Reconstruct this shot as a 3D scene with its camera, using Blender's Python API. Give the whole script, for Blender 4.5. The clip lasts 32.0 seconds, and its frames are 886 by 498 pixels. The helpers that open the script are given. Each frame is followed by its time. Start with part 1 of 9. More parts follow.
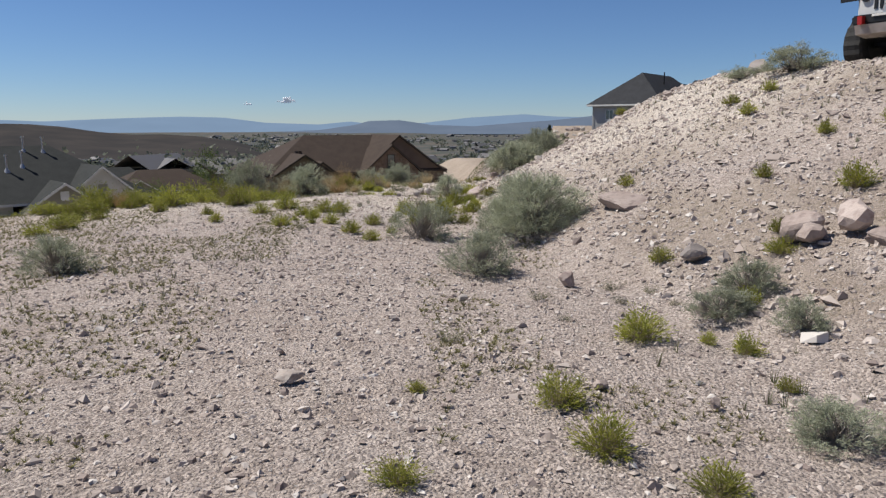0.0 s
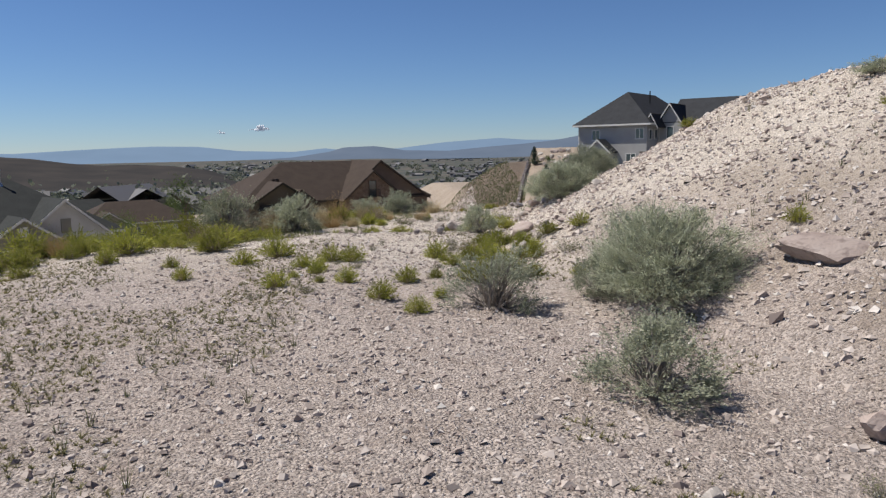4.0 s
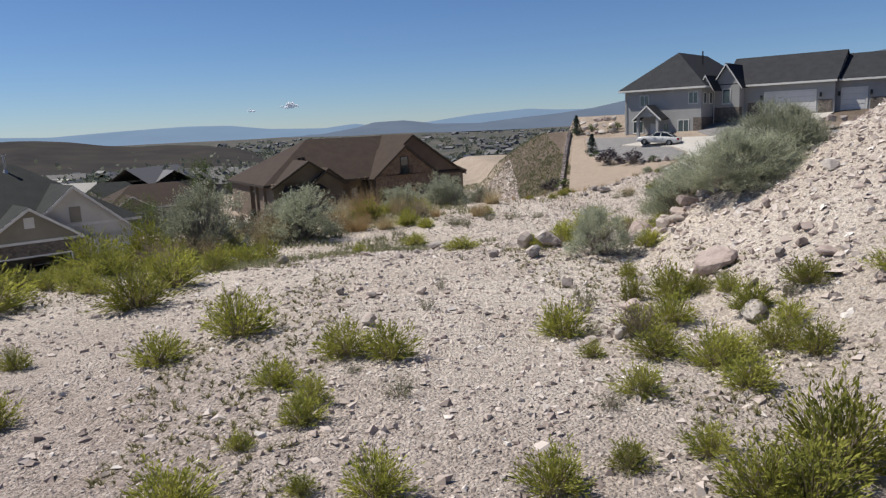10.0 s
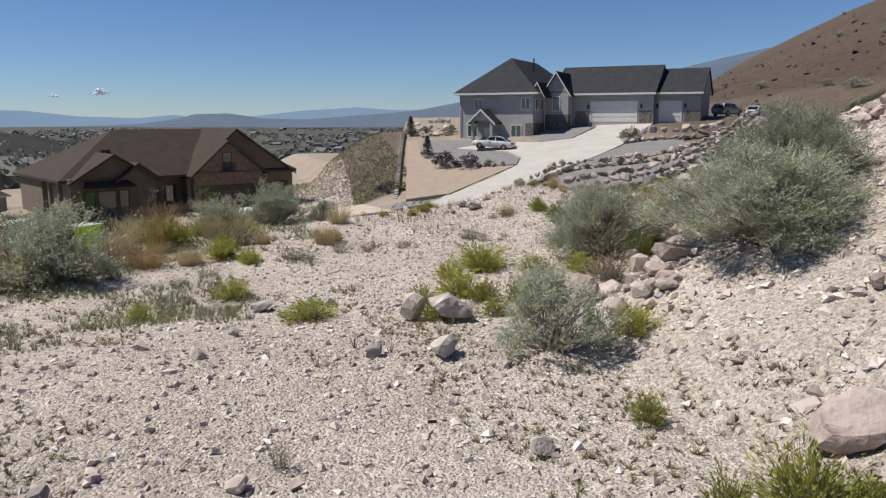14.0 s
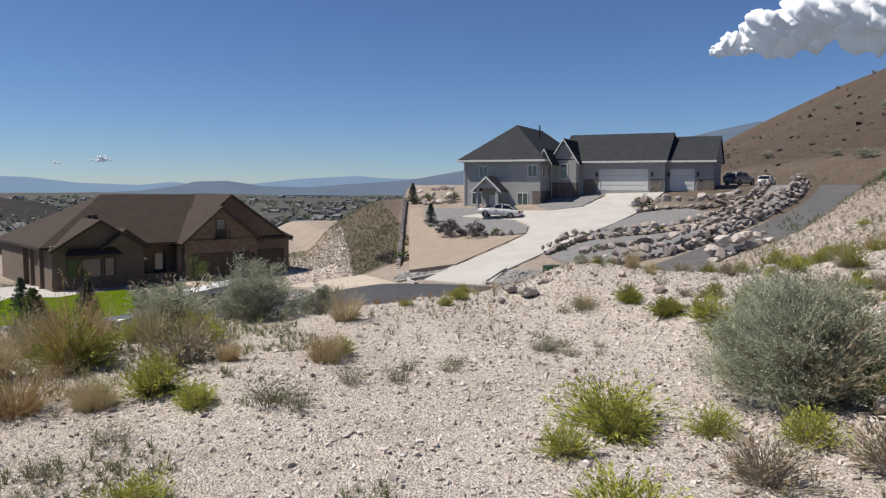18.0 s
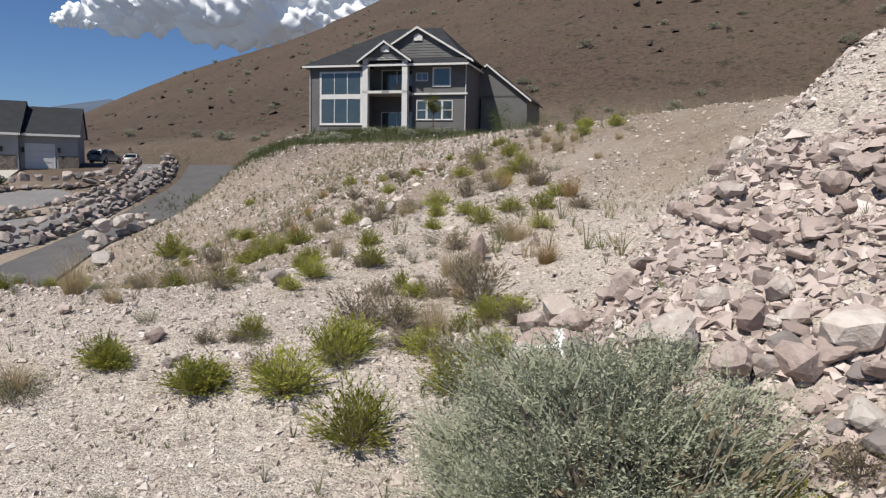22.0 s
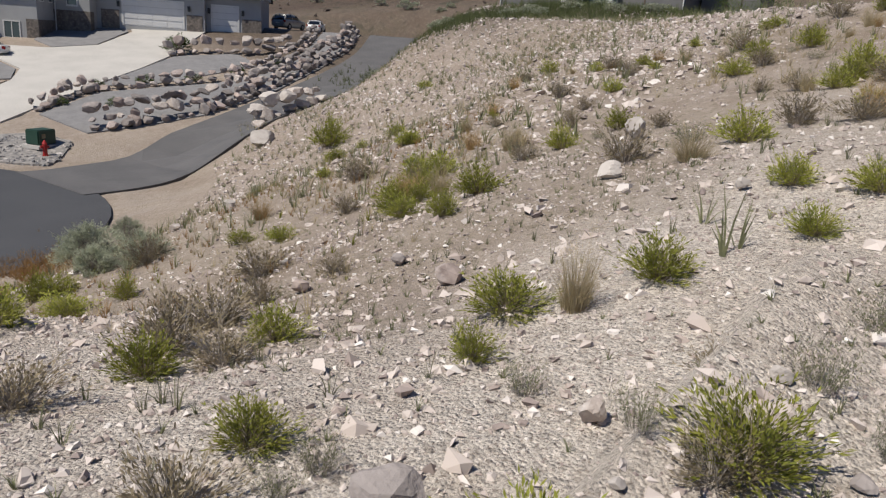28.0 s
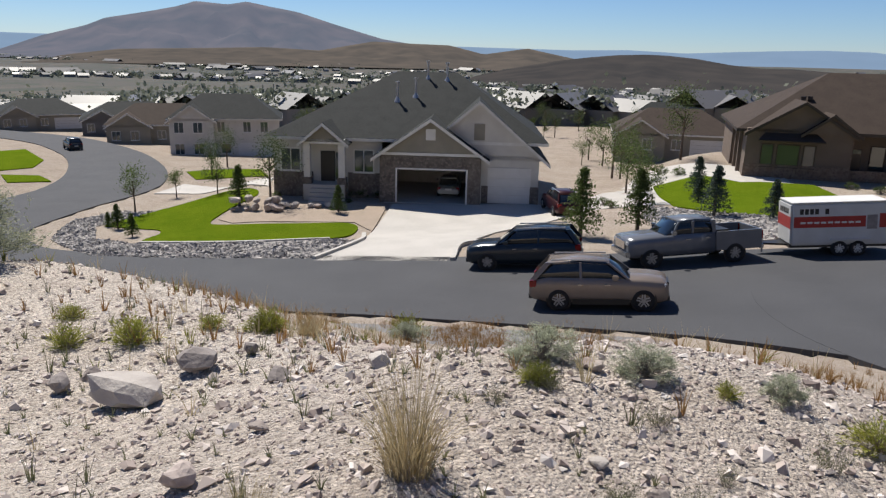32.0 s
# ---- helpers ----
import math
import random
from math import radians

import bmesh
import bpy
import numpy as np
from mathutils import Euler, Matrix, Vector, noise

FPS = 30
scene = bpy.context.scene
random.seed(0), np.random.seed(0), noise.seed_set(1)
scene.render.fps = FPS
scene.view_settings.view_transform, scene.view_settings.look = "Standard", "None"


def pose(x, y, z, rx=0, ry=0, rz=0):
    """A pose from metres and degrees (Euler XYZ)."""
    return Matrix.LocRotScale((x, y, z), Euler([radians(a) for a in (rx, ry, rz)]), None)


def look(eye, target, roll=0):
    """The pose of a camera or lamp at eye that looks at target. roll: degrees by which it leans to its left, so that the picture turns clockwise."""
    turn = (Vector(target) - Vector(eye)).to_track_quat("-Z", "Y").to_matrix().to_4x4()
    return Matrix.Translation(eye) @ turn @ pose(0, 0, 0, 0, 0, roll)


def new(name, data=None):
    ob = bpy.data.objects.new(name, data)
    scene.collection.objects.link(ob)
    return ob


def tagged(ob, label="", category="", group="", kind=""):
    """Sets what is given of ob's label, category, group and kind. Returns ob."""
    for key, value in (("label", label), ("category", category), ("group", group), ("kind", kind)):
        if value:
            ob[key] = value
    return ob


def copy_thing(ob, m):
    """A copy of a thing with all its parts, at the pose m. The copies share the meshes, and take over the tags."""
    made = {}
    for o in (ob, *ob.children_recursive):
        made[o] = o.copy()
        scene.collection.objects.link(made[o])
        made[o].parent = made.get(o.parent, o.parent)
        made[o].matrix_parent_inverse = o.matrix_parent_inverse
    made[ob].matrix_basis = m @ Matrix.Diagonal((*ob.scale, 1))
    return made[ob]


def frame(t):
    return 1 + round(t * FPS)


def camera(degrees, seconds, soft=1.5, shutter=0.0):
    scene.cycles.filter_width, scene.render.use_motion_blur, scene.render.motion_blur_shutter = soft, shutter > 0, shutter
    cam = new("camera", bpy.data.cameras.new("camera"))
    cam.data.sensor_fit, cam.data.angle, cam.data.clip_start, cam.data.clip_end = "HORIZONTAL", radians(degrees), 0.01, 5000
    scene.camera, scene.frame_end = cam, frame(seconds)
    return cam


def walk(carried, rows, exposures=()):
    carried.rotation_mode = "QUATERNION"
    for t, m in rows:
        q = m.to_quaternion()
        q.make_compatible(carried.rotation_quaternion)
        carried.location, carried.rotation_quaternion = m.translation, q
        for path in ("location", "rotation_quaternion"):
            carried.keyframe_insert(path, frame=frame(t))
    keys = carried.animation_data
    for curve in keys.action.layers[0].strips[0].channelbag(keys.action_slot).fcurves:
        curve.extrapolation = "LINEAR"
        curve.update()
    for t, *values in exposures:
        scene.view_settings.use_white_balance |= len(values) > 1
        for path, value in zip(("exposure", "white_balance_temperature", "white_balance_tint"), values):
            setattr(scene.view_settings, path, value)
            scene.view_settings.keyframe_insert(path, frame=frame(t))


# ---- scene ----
cam = camera(62.67, 32.0, 1.3)
PATH = [
    (0, (0.000, -0.000, 1.600), (0.245, 3.937, 0.934), 0.04),
    (0.5, (0.004, 0.436, 1.586), (0.861, 4.283, 0.905), -0.39),
    (1, (0.001, 0.919, 1.570), (1.089, 4.712, 0.919), -0.78),
    (1.5, (-0.161, 1.362, 1.540), (0.927, 5.168, 0.965), -1.75),
    (2, (-0.309, 1.922, 1.551), (0.653, 5.771, 1.043), -2.33),
    (2.5, (-0.505, 2.432, 1.546), (0.240, 6.331, 1.053), -2.26),
    (3, (-0.706, 2.889, 1.550), (-0.130, 6.815, 1.045), -1.88),
    (3.5, (-0.751, 3.413, 1.521), (-0.302, 7.354, 1.001), -1.35),
    (4, (-0.830, 3.913, 1.488), (-0.456, 7.859, 0.953), -1.03),
    (4.5, (-0.875, 4.278, 1.453), (-0.543, 8.228, 0.913), -0.83),
    (6.5, (-0.979, 6.631, 1.423), (-0.962, 10.598, 0.910), -1.76),
    (7, (-0.967, 7.124, 1.417), (-0.981, 11.087, 0.868), -1.58),
    (7.5, (-0.950, 7.611, 1.429), (-1.001, 11.566, 0.833), -1.45),
    (8, (-1.011, 8.057, 1.449), (-1.108, 12.005, 0.812), -1.65),
    (8.5, (-0.965, 8.547, 1.431), (-1.068, 12.490, 0.769), -2.02),
    (9, (-0.960, 8.983, 1.432), (-1.016, 12.926, 0.765), -2.42),
    (9.5, (-0.996, 9.472, 1.446), (-0.935, 13.415, 0.774), -2.55),
    (10, (-1.003, 9.994, 1.430), (-0.809, 13.932, 0.756), -2.57),
    (10.5, (-1.118, 10.497, 1.444), (-0.769, 14.422, 0.756), -2.60),
    (11, (-1.131, 10.984, 1.421), (-0.609, 14.887, 0.720), -2.70),
    (11.5, (-1.162, 11.517, 1.431), (-0.419, 15.381, 0.714), -2.66),
    (12, (-1.136, 11.947, 1.455), (-0.174, 15.761, 0.727), -2.35),
    (12.5, (-1.008, 12.427, 1.453), (0.121, 16.192, 0.711), -1.75),
    (13, (-0.982, 12.914, 1.452), (0.222, 16.654, 0.703), -0.97),
    (13.5, (-0.897, 13.424, 1.431), (0.293, 17.172, 0.698), -0.35),
    (14, (-0.855, 13.909, 1.409), (0.258, 17.686, 0.707), -0.10),
    (14.5, (-0.803, 14.416, 1.422), (0.229, 18.222, 0.754), -0.25),
    (16.5, (-0.769, 16.528, 1.160), (0.188, 20.368, 0.576), -0.35),
    (17, (-0.610, 17.047, 1.174), (0.423, 20.878, 0.667), -0.15),
    (17.5, (-0.439, 17.600, 1.184), (0.640, 21.430, 0.769), 0.13),
    (18, (-0.371, 18.134, 1.197), (0.772, 21.953, 0.864), 0.31),
    (18.5, (-0.349, 18.676, 1.179), (0.838, 22.486, 0.896), 0.23),
    (19, (-0.427, 19.141, 1.172), (0.955, 22.883, 0.881), 0.10),
    (19.5, (-0.304, 19.589, 1.152), (1.602, 23.090, 0.821), 0.28),
    (20, (-0.079, 20.093, 1.123), (2.343, 23.251, 0.725), 0.66),
    (20.5, (0.159, 20.603, 1.139), (2.981, 23.400, 0.684), 0.88),
    (21, (0.472, 21.087, 1.137), (3.618, 23.514, 0.681), 1.14),
    (21.5, (0.755, 21.610, 1.151), (4.158, 23.668, 0.721), 1.23),
    (22, (1.080, 22.148, 1.166), (4.669, 23.867, 0.762), 1.09),
    (22.5, (1.338, 22.706, 1.187), (5.037, 24.169, 0.760), 1.00),
    (23, (1.685, 23.165, 1.189), (5.422, 24.490, 0.665), 0.91),
    (23.5, (2.106, 23.595, 1.189), (5.832, 24.887, 0.521), 0.91),
    (24, (2.566, 24.000, 1.198), (6.265, 25.293, 0.395), 0.79),
    (24.5, (3.101, 24.345, 1.205), (6.772, 25.621, 0.260), 0.66),
    (26.5, (5.096, 25.640, 1.200), (8.688, 26.842, -0.085), 1.72),
    (27, (5.469, 25.775, 1.217), (9.020, 27.160, 0.003), 2.26),
    (27.5, (5.903, 25.984, 1.247), (9.283, 27.806, 0.128), 3.11),
    (28, (6.354, 26.184, 1.275), (9.358, 28.597, 0.201), 4.24),
    (28.5, (6.762, 26.473, 1.296), (9.223, 29.441, 0.231), 5.31),
    (29, (7.086, 26.659, 1.306), (8.899, 30.056, 0.222), 5.90),
    (29.5, (7.381, 26.850, 1.311), (8.508, 30.522, 0.195), 5.81),
    (30, (7.589, 27.026, 1.353), (8.079, 30.826, 0.203), 5.04),
    (30.5, (7.818, 27.140, 1.344), (7.587, 30.959, 0.178), 4.25),
    (31, (7.908, 27.103, 1.377), (6.908, 30.798, 0.215), 3.31),
    (31.5, (7.822, 27.002, 1.382), (5.993, 30.378, 0.260), 2.44),
    (32, (7.737, 27.021, 1.372), (5.126, 29.866, 0.327), 1.37),
]
walk(cam, [(t, look(e, g, r)) for t, e, g, r in PATH], [(0.0, 0.2), (13.0, 0.2), (20.0, 0.24), (24.0, 0.08), (28.0, 0.08), (30.0, 0.24), (32.0, 0.36)])

# -- world --
SUN_AZ, SUN_EL = 287.0, 56.0
world = bpy.data.worlds.new("sky")
scene.world = world
world.use_nodes = True
wn = world.node_tree.nodes
sky = wn.new("ShaderNodeTexSky")
sky.sky_type = "NISHITA"
sky.sun_disc = False
sky.sun_elevation = radians(SUN_EL)
sky.sun_rotation = radians(SUN_AZ)
sky.altitude = 1500
sky.air_density = 1.0
sky.dust_density = 0.0
sky.ozone_density = 7.0
wn["Background"].inputs[1].default_value = 0.064
tint = wn.new("ShaderNodeMix")
tint.data_type, tint.blend_type = "RGBA", "MULTIPLY"
tint.inputs[0].default_value = 1.0
tint.inputs[7].default_value = (0.92, 1.0, 1.14, 1)
world.node_tree.links.new(sky.outputs[0], tint.inputs[6])
world.node_tree.links.new(tint.outputs[2], wn["Background"].inputs[0])
sun_dir = Vector((math.sin(radians(SUN_AZ)) * math.cos(radians(SUN_EL)), math.cos(radians(SUN_AZ)) * math.cos(radians(SUN_EL)), math.sin(radians(SUN_EL))))
sun = new("sun", bpy.data.lights.new("sun", "SUN"))
sun.data.energy = 5.0
sun.data.angle = radians(0.53)
sun.data.color = (1.0, 0.945, 0.86)
sun.matrix_world = look(sun_dir * 300, (0, 0, 0))


# -- materials --
def srgb(r, g, b):
    return tuple(((c / 255 / 12.92) if c / 255 <= 0.04045 else ((c / 255 + 0.055) / 1.055) ** 2.4) for c in (r, g, b))


def mat(name, a, b=None, scale=3.0, rough=0.8, bump=0.0, bscale=None, metal=0.0, spec=0.5, vary=0.0, c=None, cscale=None, detail=4.0, dist=0.02):
    """Two colours mixed by coarse noise, a third by a finer one, with bump; vary: spread by object."""
    m = bpy.data.materials.new(name)
    m.use_nodes = True
    nt = m.node_tree
    n, l = nt.nodes, nt.links
    p = n["Principled BSDF"]
    p.inputs["Roughness"].default_value = rough
    p.inputs["Metallic"].default_value = metal
    p.inputs["Specular IOR Level"].default_value = spec
    b = b or tuple(v * 0.82 for v in a)
    geo = n.new("ShaderNodeNewGeometry")
    tex = n.new("ShaderNodeTexNoise")
    tex.inputs["Scale"].default_value = scale
    tex.inputs["Detail"].default_value = detail
    l.new(geo.outputs["Position"], tex.inputs["Vector"])
    ramp = n.new("ShaderNodeMapRange")
    ramp.inputs[1].default_value, ramp.inputs[2].default_value = 0.35, 0.65
    l.new(tex.outputs["Fac"], ramp.inputs[0])
    mix = n.new("ShaderNodeMix")
    mix.data_type = "RGBA"
    l.new(ramp.outputs[0], mix.inputs[0])
    mix.inputs[6].default_value, mix.inputs[7].default_value = (*a, 1), (*b, 1)
    out = mix.outputs[2]
    if c:
        t2 = n.new("ShaderNodeTexNoise")
        t2.inputs["Scale"].default_value = cscale or scale * 9
        t2.inputs["Detail"].default_value = 3
        l.new(geo.outputs["Position"], t2.inputs["Vector"])
        r2 = n.new("ShaderNodeMapRange")
        r2.inputs[1].default_value, r2.inputs[2].default_value = 0.48, 0.68
        l.new(t2.outputs["Fac"], r2.inputs[0])
        m2 = n.new("ShaderNodeMix")
        m2.data_type = "RGBA"
        l.new(r2.outputs[0], m2.inputs[0])
        l.new(out, m2.inputs[6])
        m2.inputs[7].default_value = (*c, 1)
        out = m2.outputs[2]
    if vary:
        info = n.new("ShaderNodeObjectInfo")
        hsv = n.new("ShaderNodeHueSaturation")
        mr = n.new("ShaderNodeMapRange")
        mr.inputs[3].default_value, mr.inputs[4].default_value = 1 - vary, 1 + vary
        l.new(info.outputs["Random"], mr.inputs[0])
        l.new(mr.outputs[0], hsv.inputs["Value"])
        l.new(out, hsv.inputs["Color"])
        out = hsv.outputs[0]
    l.new(out, p.inputs["Base Color"])
    if bump:
        tb = n.new("ShaderNodeTexNoise")
        tb.inputs["Scale"].default_value = bscale or scale * 12
        tb.inputs["Detail"].default_value = 5
        l.new(geo.outputs["Position"], tb.inputs["Vector"])
        bp = n.new("ShaderNodeBump")
        bp.inputs["Strength"].default_value = bump
        bp.inputs["Distance"].default_value = dist
        l.new(tb.outputs["Fac"], bp.inputs["Height"])
        l.new(bp.outputs[0], p.inputs["Normal"])
    return m


# -- ground shape --
def S(a, b, x):
    """A smooth step from 0 at a to 1 at b."""
    t = np.clip((np.asarray(x, float) - a) / (b - a), 0, 1)
    return t * t * (3 - 2 * t)


def vnoise(x, y, cell, seed=0):
    """Smooth value noise in 0..1 on a lattice of that cell."""
    x, y = np.asarray(x, float) / cell, np.asarray(y, float) / cell
    xi, yi = np.floor(x), np.floor(y)
    fx, fy = x - xi, y - yi
    fx, fy = fx * fx * (3 - 2 * fx), fy * fy * (3 - 2 * fy)

    def h(i, j):
        v = np.sin(i * 127.1 + j * 311.7 + seed * 74.7) * 43758.5453
        return v - np.floor(v)
    return (h(xi, yi) * (1 - fx) + h(xi + 1, yi) * fx) * (1 - fy) + (h(xi, yi + 1) * (1 - fx) + h(xi + 1, yi + 1) * fx) * fy


def smax(a, b, k):
    d = np.abs(a - b)
    return np.maximum(a, b) + np.where(d < k, (k - d) ** 2 / (4 * k), 0)


def street_z(x):
    x = np.asarray(x, float)
    return -5.6 + 0.105 * (np.clip(x, -40, 10) - 10) + 0.04 * np.minimum(x + 40, 0)


EDGE = [(-13, -30), (-10.5, -5), (-10, 8), (-7.8, 16.5), (-5.6, 21.5), (-3.4, 25.5), (0.6, 28.7), (5, 29.4), (8, 31.0), (12, 32.3), (60, 52)]


def past_edge(x, y):
    """How far a place lies beyond the bench's rim (negative on the bench)."""
    x, y = np.asarray(x, float), np.asarray(y, float)
    best = np.full(np.broadcast(x, y).shape, 1e9)
    sign = np.ones_like(best)
    for (ax, ay), (bx, by) in zip(EDGE, EDGE[1:]):
        ux, uy = bx - ax, by - ay
        t = np.clip(((x - ax) * ux + (y - ay) * uy) / (ux * ux + uy * uy), 0, 1)
        d = np.hypot(x - ax - t * ux, y - ay - t * uy)
        s = np.where(ux * (y - ay) - uy * (x - ax) > 0, 1.0, -1.0)
        near = d < best
        best, sign = np.where(near, d, best), np.where(near, s, sign)
    return best * sign


HILL_AZ = [20, 33, 38, 45, 52, 59, 75, 95, 120, 160, 200]
HILL_EL = [0, 0.2, 3.3, 6.7, 9.5, 12.8, 17, 19, 17, 8, 2]


def ground(x, y, fine=True):
    """Height of the ground, for arrays."""
    x, y = np.asarray(x, float), np.asarray(y, float)
    # bench
    zb = -0.02 - 0.008 * np.clip(y, -10, 30) + 0.025 * np.clip(x, -8, 0) - 0.32 * S(17.5, 22, y) * (1 - S(2.8, 6.5, x)) + 0.11 * np.clip(x - 4.4, 0, 6) * S(21, 25, y)
    d = past_edge(x, y)
    drop = 0.47 * np.where(d > 1.2, d - 0.6, np.where(d > 0, d * d / 2.4, 0))
    bench = zb - drop
    # mound beside the walk
    toe = np.interp(y, [-10, 4, 10, 16, 19, 22, 26], [4.5, 2.8, 1.75, 1.3, 1.7, 4.35, 5.8])
    slope = np.interp(y, [4, 10, 16, 22], [0.31, 0.42, 0.50, 0.5])
    m = np.maximum(x - toe, 0) * slope
    m = np.minimum(m, 1.25 * np.maximum(23.72 + 0.09 * (x - 9) - y, 0))
    cap = 3.05 + 0.04 * np.clip(x - 9, 0, 30)
    m = cap - np.maximum(cap - m, 0) * 1.0
    m = np.where(m > cap - 0.5, cap - 0.5 + 0.5 * (1 - np.exp(-(m - cap + 0.5) / 0.5)), m)
    bench = bench + m
    # hillside east of the bench
    p = 4.17 + 0.237 * (x - 34.8) - 0.25 * (y - 32.1) - 1.4 * S(38, 46, y) * S(32, 22, x) + 0.6 * S(19, 11, x) * S(35.5, 30, y)
    south = (x - 30.6) * 0.41 - (y - 58.5) * 0.91
    p = p + (2.2 + 0.08 * np.clip(x - 45, 0, 15)) * S(33, 46, x) * S(44, 58, y) * S(0.5, 4.5, south)
    p = np.where(p > 3.2, 3.2 + 0.3 * (p - 3.2), p)
    pad = S(15.5, 11, np.hypot(x - 67, y - 57.5))
    p = p * (1 - pad) + 4.75 * pad
    shift = 13 * S(13, 26, x)
    w = S(22 - shift, 27 - shift, y) * S(5.5, 10.5, x)
    up = bench * (1 - w) + np.maximum(p, np.where(y < 27 - shift, bench, -99)) * w
    # street, lots and valley below
    low = street_z(x) - 0.075 * np.clip(y - 69, 0, 30) * S(15, 10, x)
    pb = S(24, 15, np.hypot((x + 4) * 0.8, y - 101))
    low = low * (1 - pb) - 8.15 * pb
    pw = S(20, 12, np.hypot(x + 34, y - 68))
    low = low * (1 - pw) - 9.6 * pw
    wall_x = 13 + (y - 76) * 0.264
    yard = -5.8 + 0.135 * (x - 15) + 0.1 * (y - 69)
    yard = np.minimum(yard, 1.7)
    yard = yard - 1.1 * S(6, 0, x - wall_x) * S(100, 84, y)
    cut_x = 8.3 + (y - 84) * 0.10
    natural = yard - 0.5 - 2.4 * S(9, 1, x - cut_x) + 0.7 * (vnoise(x, y, 4, 3) - 0.5)
    natural = -9 + (natural + 9) * S(150, 116, y)
    yard = -6 + (yard + 6) * S(190, 125, y)
    nat = S(-1.6, 4.2, x - cut_x) * S(79, 86, y)
    low = np.where(x > wall_x, np.where((y > 66) | (x > 20.5), np.maximum(low, yard) * S(66, 70, y + 0.55 * np.maximum(x - 17, 0)) + low * (1 - S(66, 70, y + 0.55 * np.maximum(x - 17, 0))), low), low * (1 - nat) + np.maximum(low, natural) * nat)
    z = smax(up, low, 0.5)
    # out to the valley
    r = np.hypot(x, y - 40)
    az = np.degrees(np.arctan2(x, y - 20)) % 360
    az = np.where(az > 230, az - 360, az)
    valley = np.interp(r, [0, 120, 300, 700, 1500, 3000, 5200], [-12, -13, -30, -52, -58, -48, -26]) + 14 * (vnoise(x, y, 420, 5) - 0.5) * S(300, 900, r)
    wv = S(115, 300, r)
    z = z * (1 - wv) + valley * wv
    crest = np.tan(np.radians(np.interp(az, HILL_AZ, HILL_EL))) * 460
    rr = np.hypot(x, y - 20)
    hill = crest * np.clip((rr - 105) / 355, 0, 1) ** 0.9 + 2
    hill = hill + (vnoise(x, y, 60, 9) - 0.5) * 7 * S(140, 300, rr)
    hill = np.where(rr > 460, crest + 2 - (rr - 460) * 0.25, hill)
    hw = S(26, 36, az) * S(215, 190, az)
    z = np.maximum(z, np.where(hw > 0, hill * hw + z * (1 - hw), -999) * (rr > 118) + np.where(rr > 118, 0, -999))
    # small swells of the trodden end of the bench
    z = z - 0.20 * S(4.6, 7.5, x) * S(21, 14, x) * S(23.4, 24.8, y) * S(28.4, 26.0, y) + 0.12 * S(7.0, 8.4, x) * S(11.5, 9.8, x) * S(26.4, 27.4, y) * S(29.4, 28.4, y)
    z = z + 0.08 * S(17.6, 18.8, y) * S(21.8, 20.4, y) * S(-4, -2, x) * S(3.5, 2, x)
    if fine:
        near = S(70, 30, np.hypot(x - 2, y - 18))
        z = z + near * (0.10 * (vnoise(x, y, 1.7, 1) - 0.5) + 0.05 * (vnoise(x, y, 0.55, 2) - 0.5) + 0.12 * (m > 0.15) * (vnoise(x, y, 0.9, 4) - 0.5))
    return z


def gz(x, y):
    return float(ground(np.array([x]), np.array([y]))[0])

XR = (5.90, 23.42, -0.08)
JEEP_X, JEEP_Y, JEEP_Z, JEEP_T = 10.4, 13.35, 2.6, 205
MANHOLES = [(11.27, 60.6, 0.62), (7.76, 56.1, 0.55), (15.43, 59.9, 0.45)]
# haze light that the distant ranges get as emission
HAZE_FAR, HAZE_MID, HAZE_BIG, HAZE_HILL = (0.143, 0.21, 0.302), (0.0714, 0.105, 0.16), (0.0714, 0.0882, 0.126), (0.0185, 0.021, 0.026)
CLOUDS = [("cloud_small", -8.3, 1.75, 84, 36, 3, 22, "small white cloud low over the horizon"), ("cloud_wisp", -11.2, 1.55, 50, 16, 4, 8, "tiny faint cloud low over the horizon"),
          ("cloud_large", 50.0, 9.9, 1150, 560, 6, 80, "large grey-white cumulus cloud over the hill"), ("cloud_puff", 37.7, 9.5, 150, 130, 7, 26, "small white cumulus puff beside a larger cloud")]


# -- building tools --
def part(name, bm, material, parent=None, label=""):
    """One mesh object out of a bmesh, under a thing or a part."""
    me = bpy.data.meshes.new(name)
    bm.to_mesh(me)
    bm.free()
    if material:
        me.materials.append(material)
    ob = new(name, me)
    ob.parent = parent
    if label:
        ob["label"] = label
    return ob


def raw(name, v, f, material, parent=None, smooth=False):
    """One mesh object out of arrays: verts and faces that all have the same number of corners."""
    v, f = np.asarray(v, np.float32), np.asarray(f, np.int32)
    me = bpy.data.meshes.new(name)
    me.vertices.add(len(v))
    me.vertices.foreach_set("co", v.ravel())
    k = f.shape[1]
    me.loops.add(f.size)
    me.loops.foreach_set("vertex_index", f.ravel())
    me.polygons.add(len(f))
    me.polygons.foreach_set("loop_start", np.arange(0, f.size, k, dtype=np.int32))
    me.polygons.foreach_set("loop_total", np.full(len(f), k, np.int32))
    me.update(calc_edges=True)
    me.polygons.foreach_set("use_smooth", np.full(len(f), bool(smooth)))
    if smooth:
        me.polygons.foreach_set("use_smooth", np.ones(len(f), bool))
    if material:
        me.materials.append(material)
    ob = new(name, me)
    ob.parent = parent
    return ob


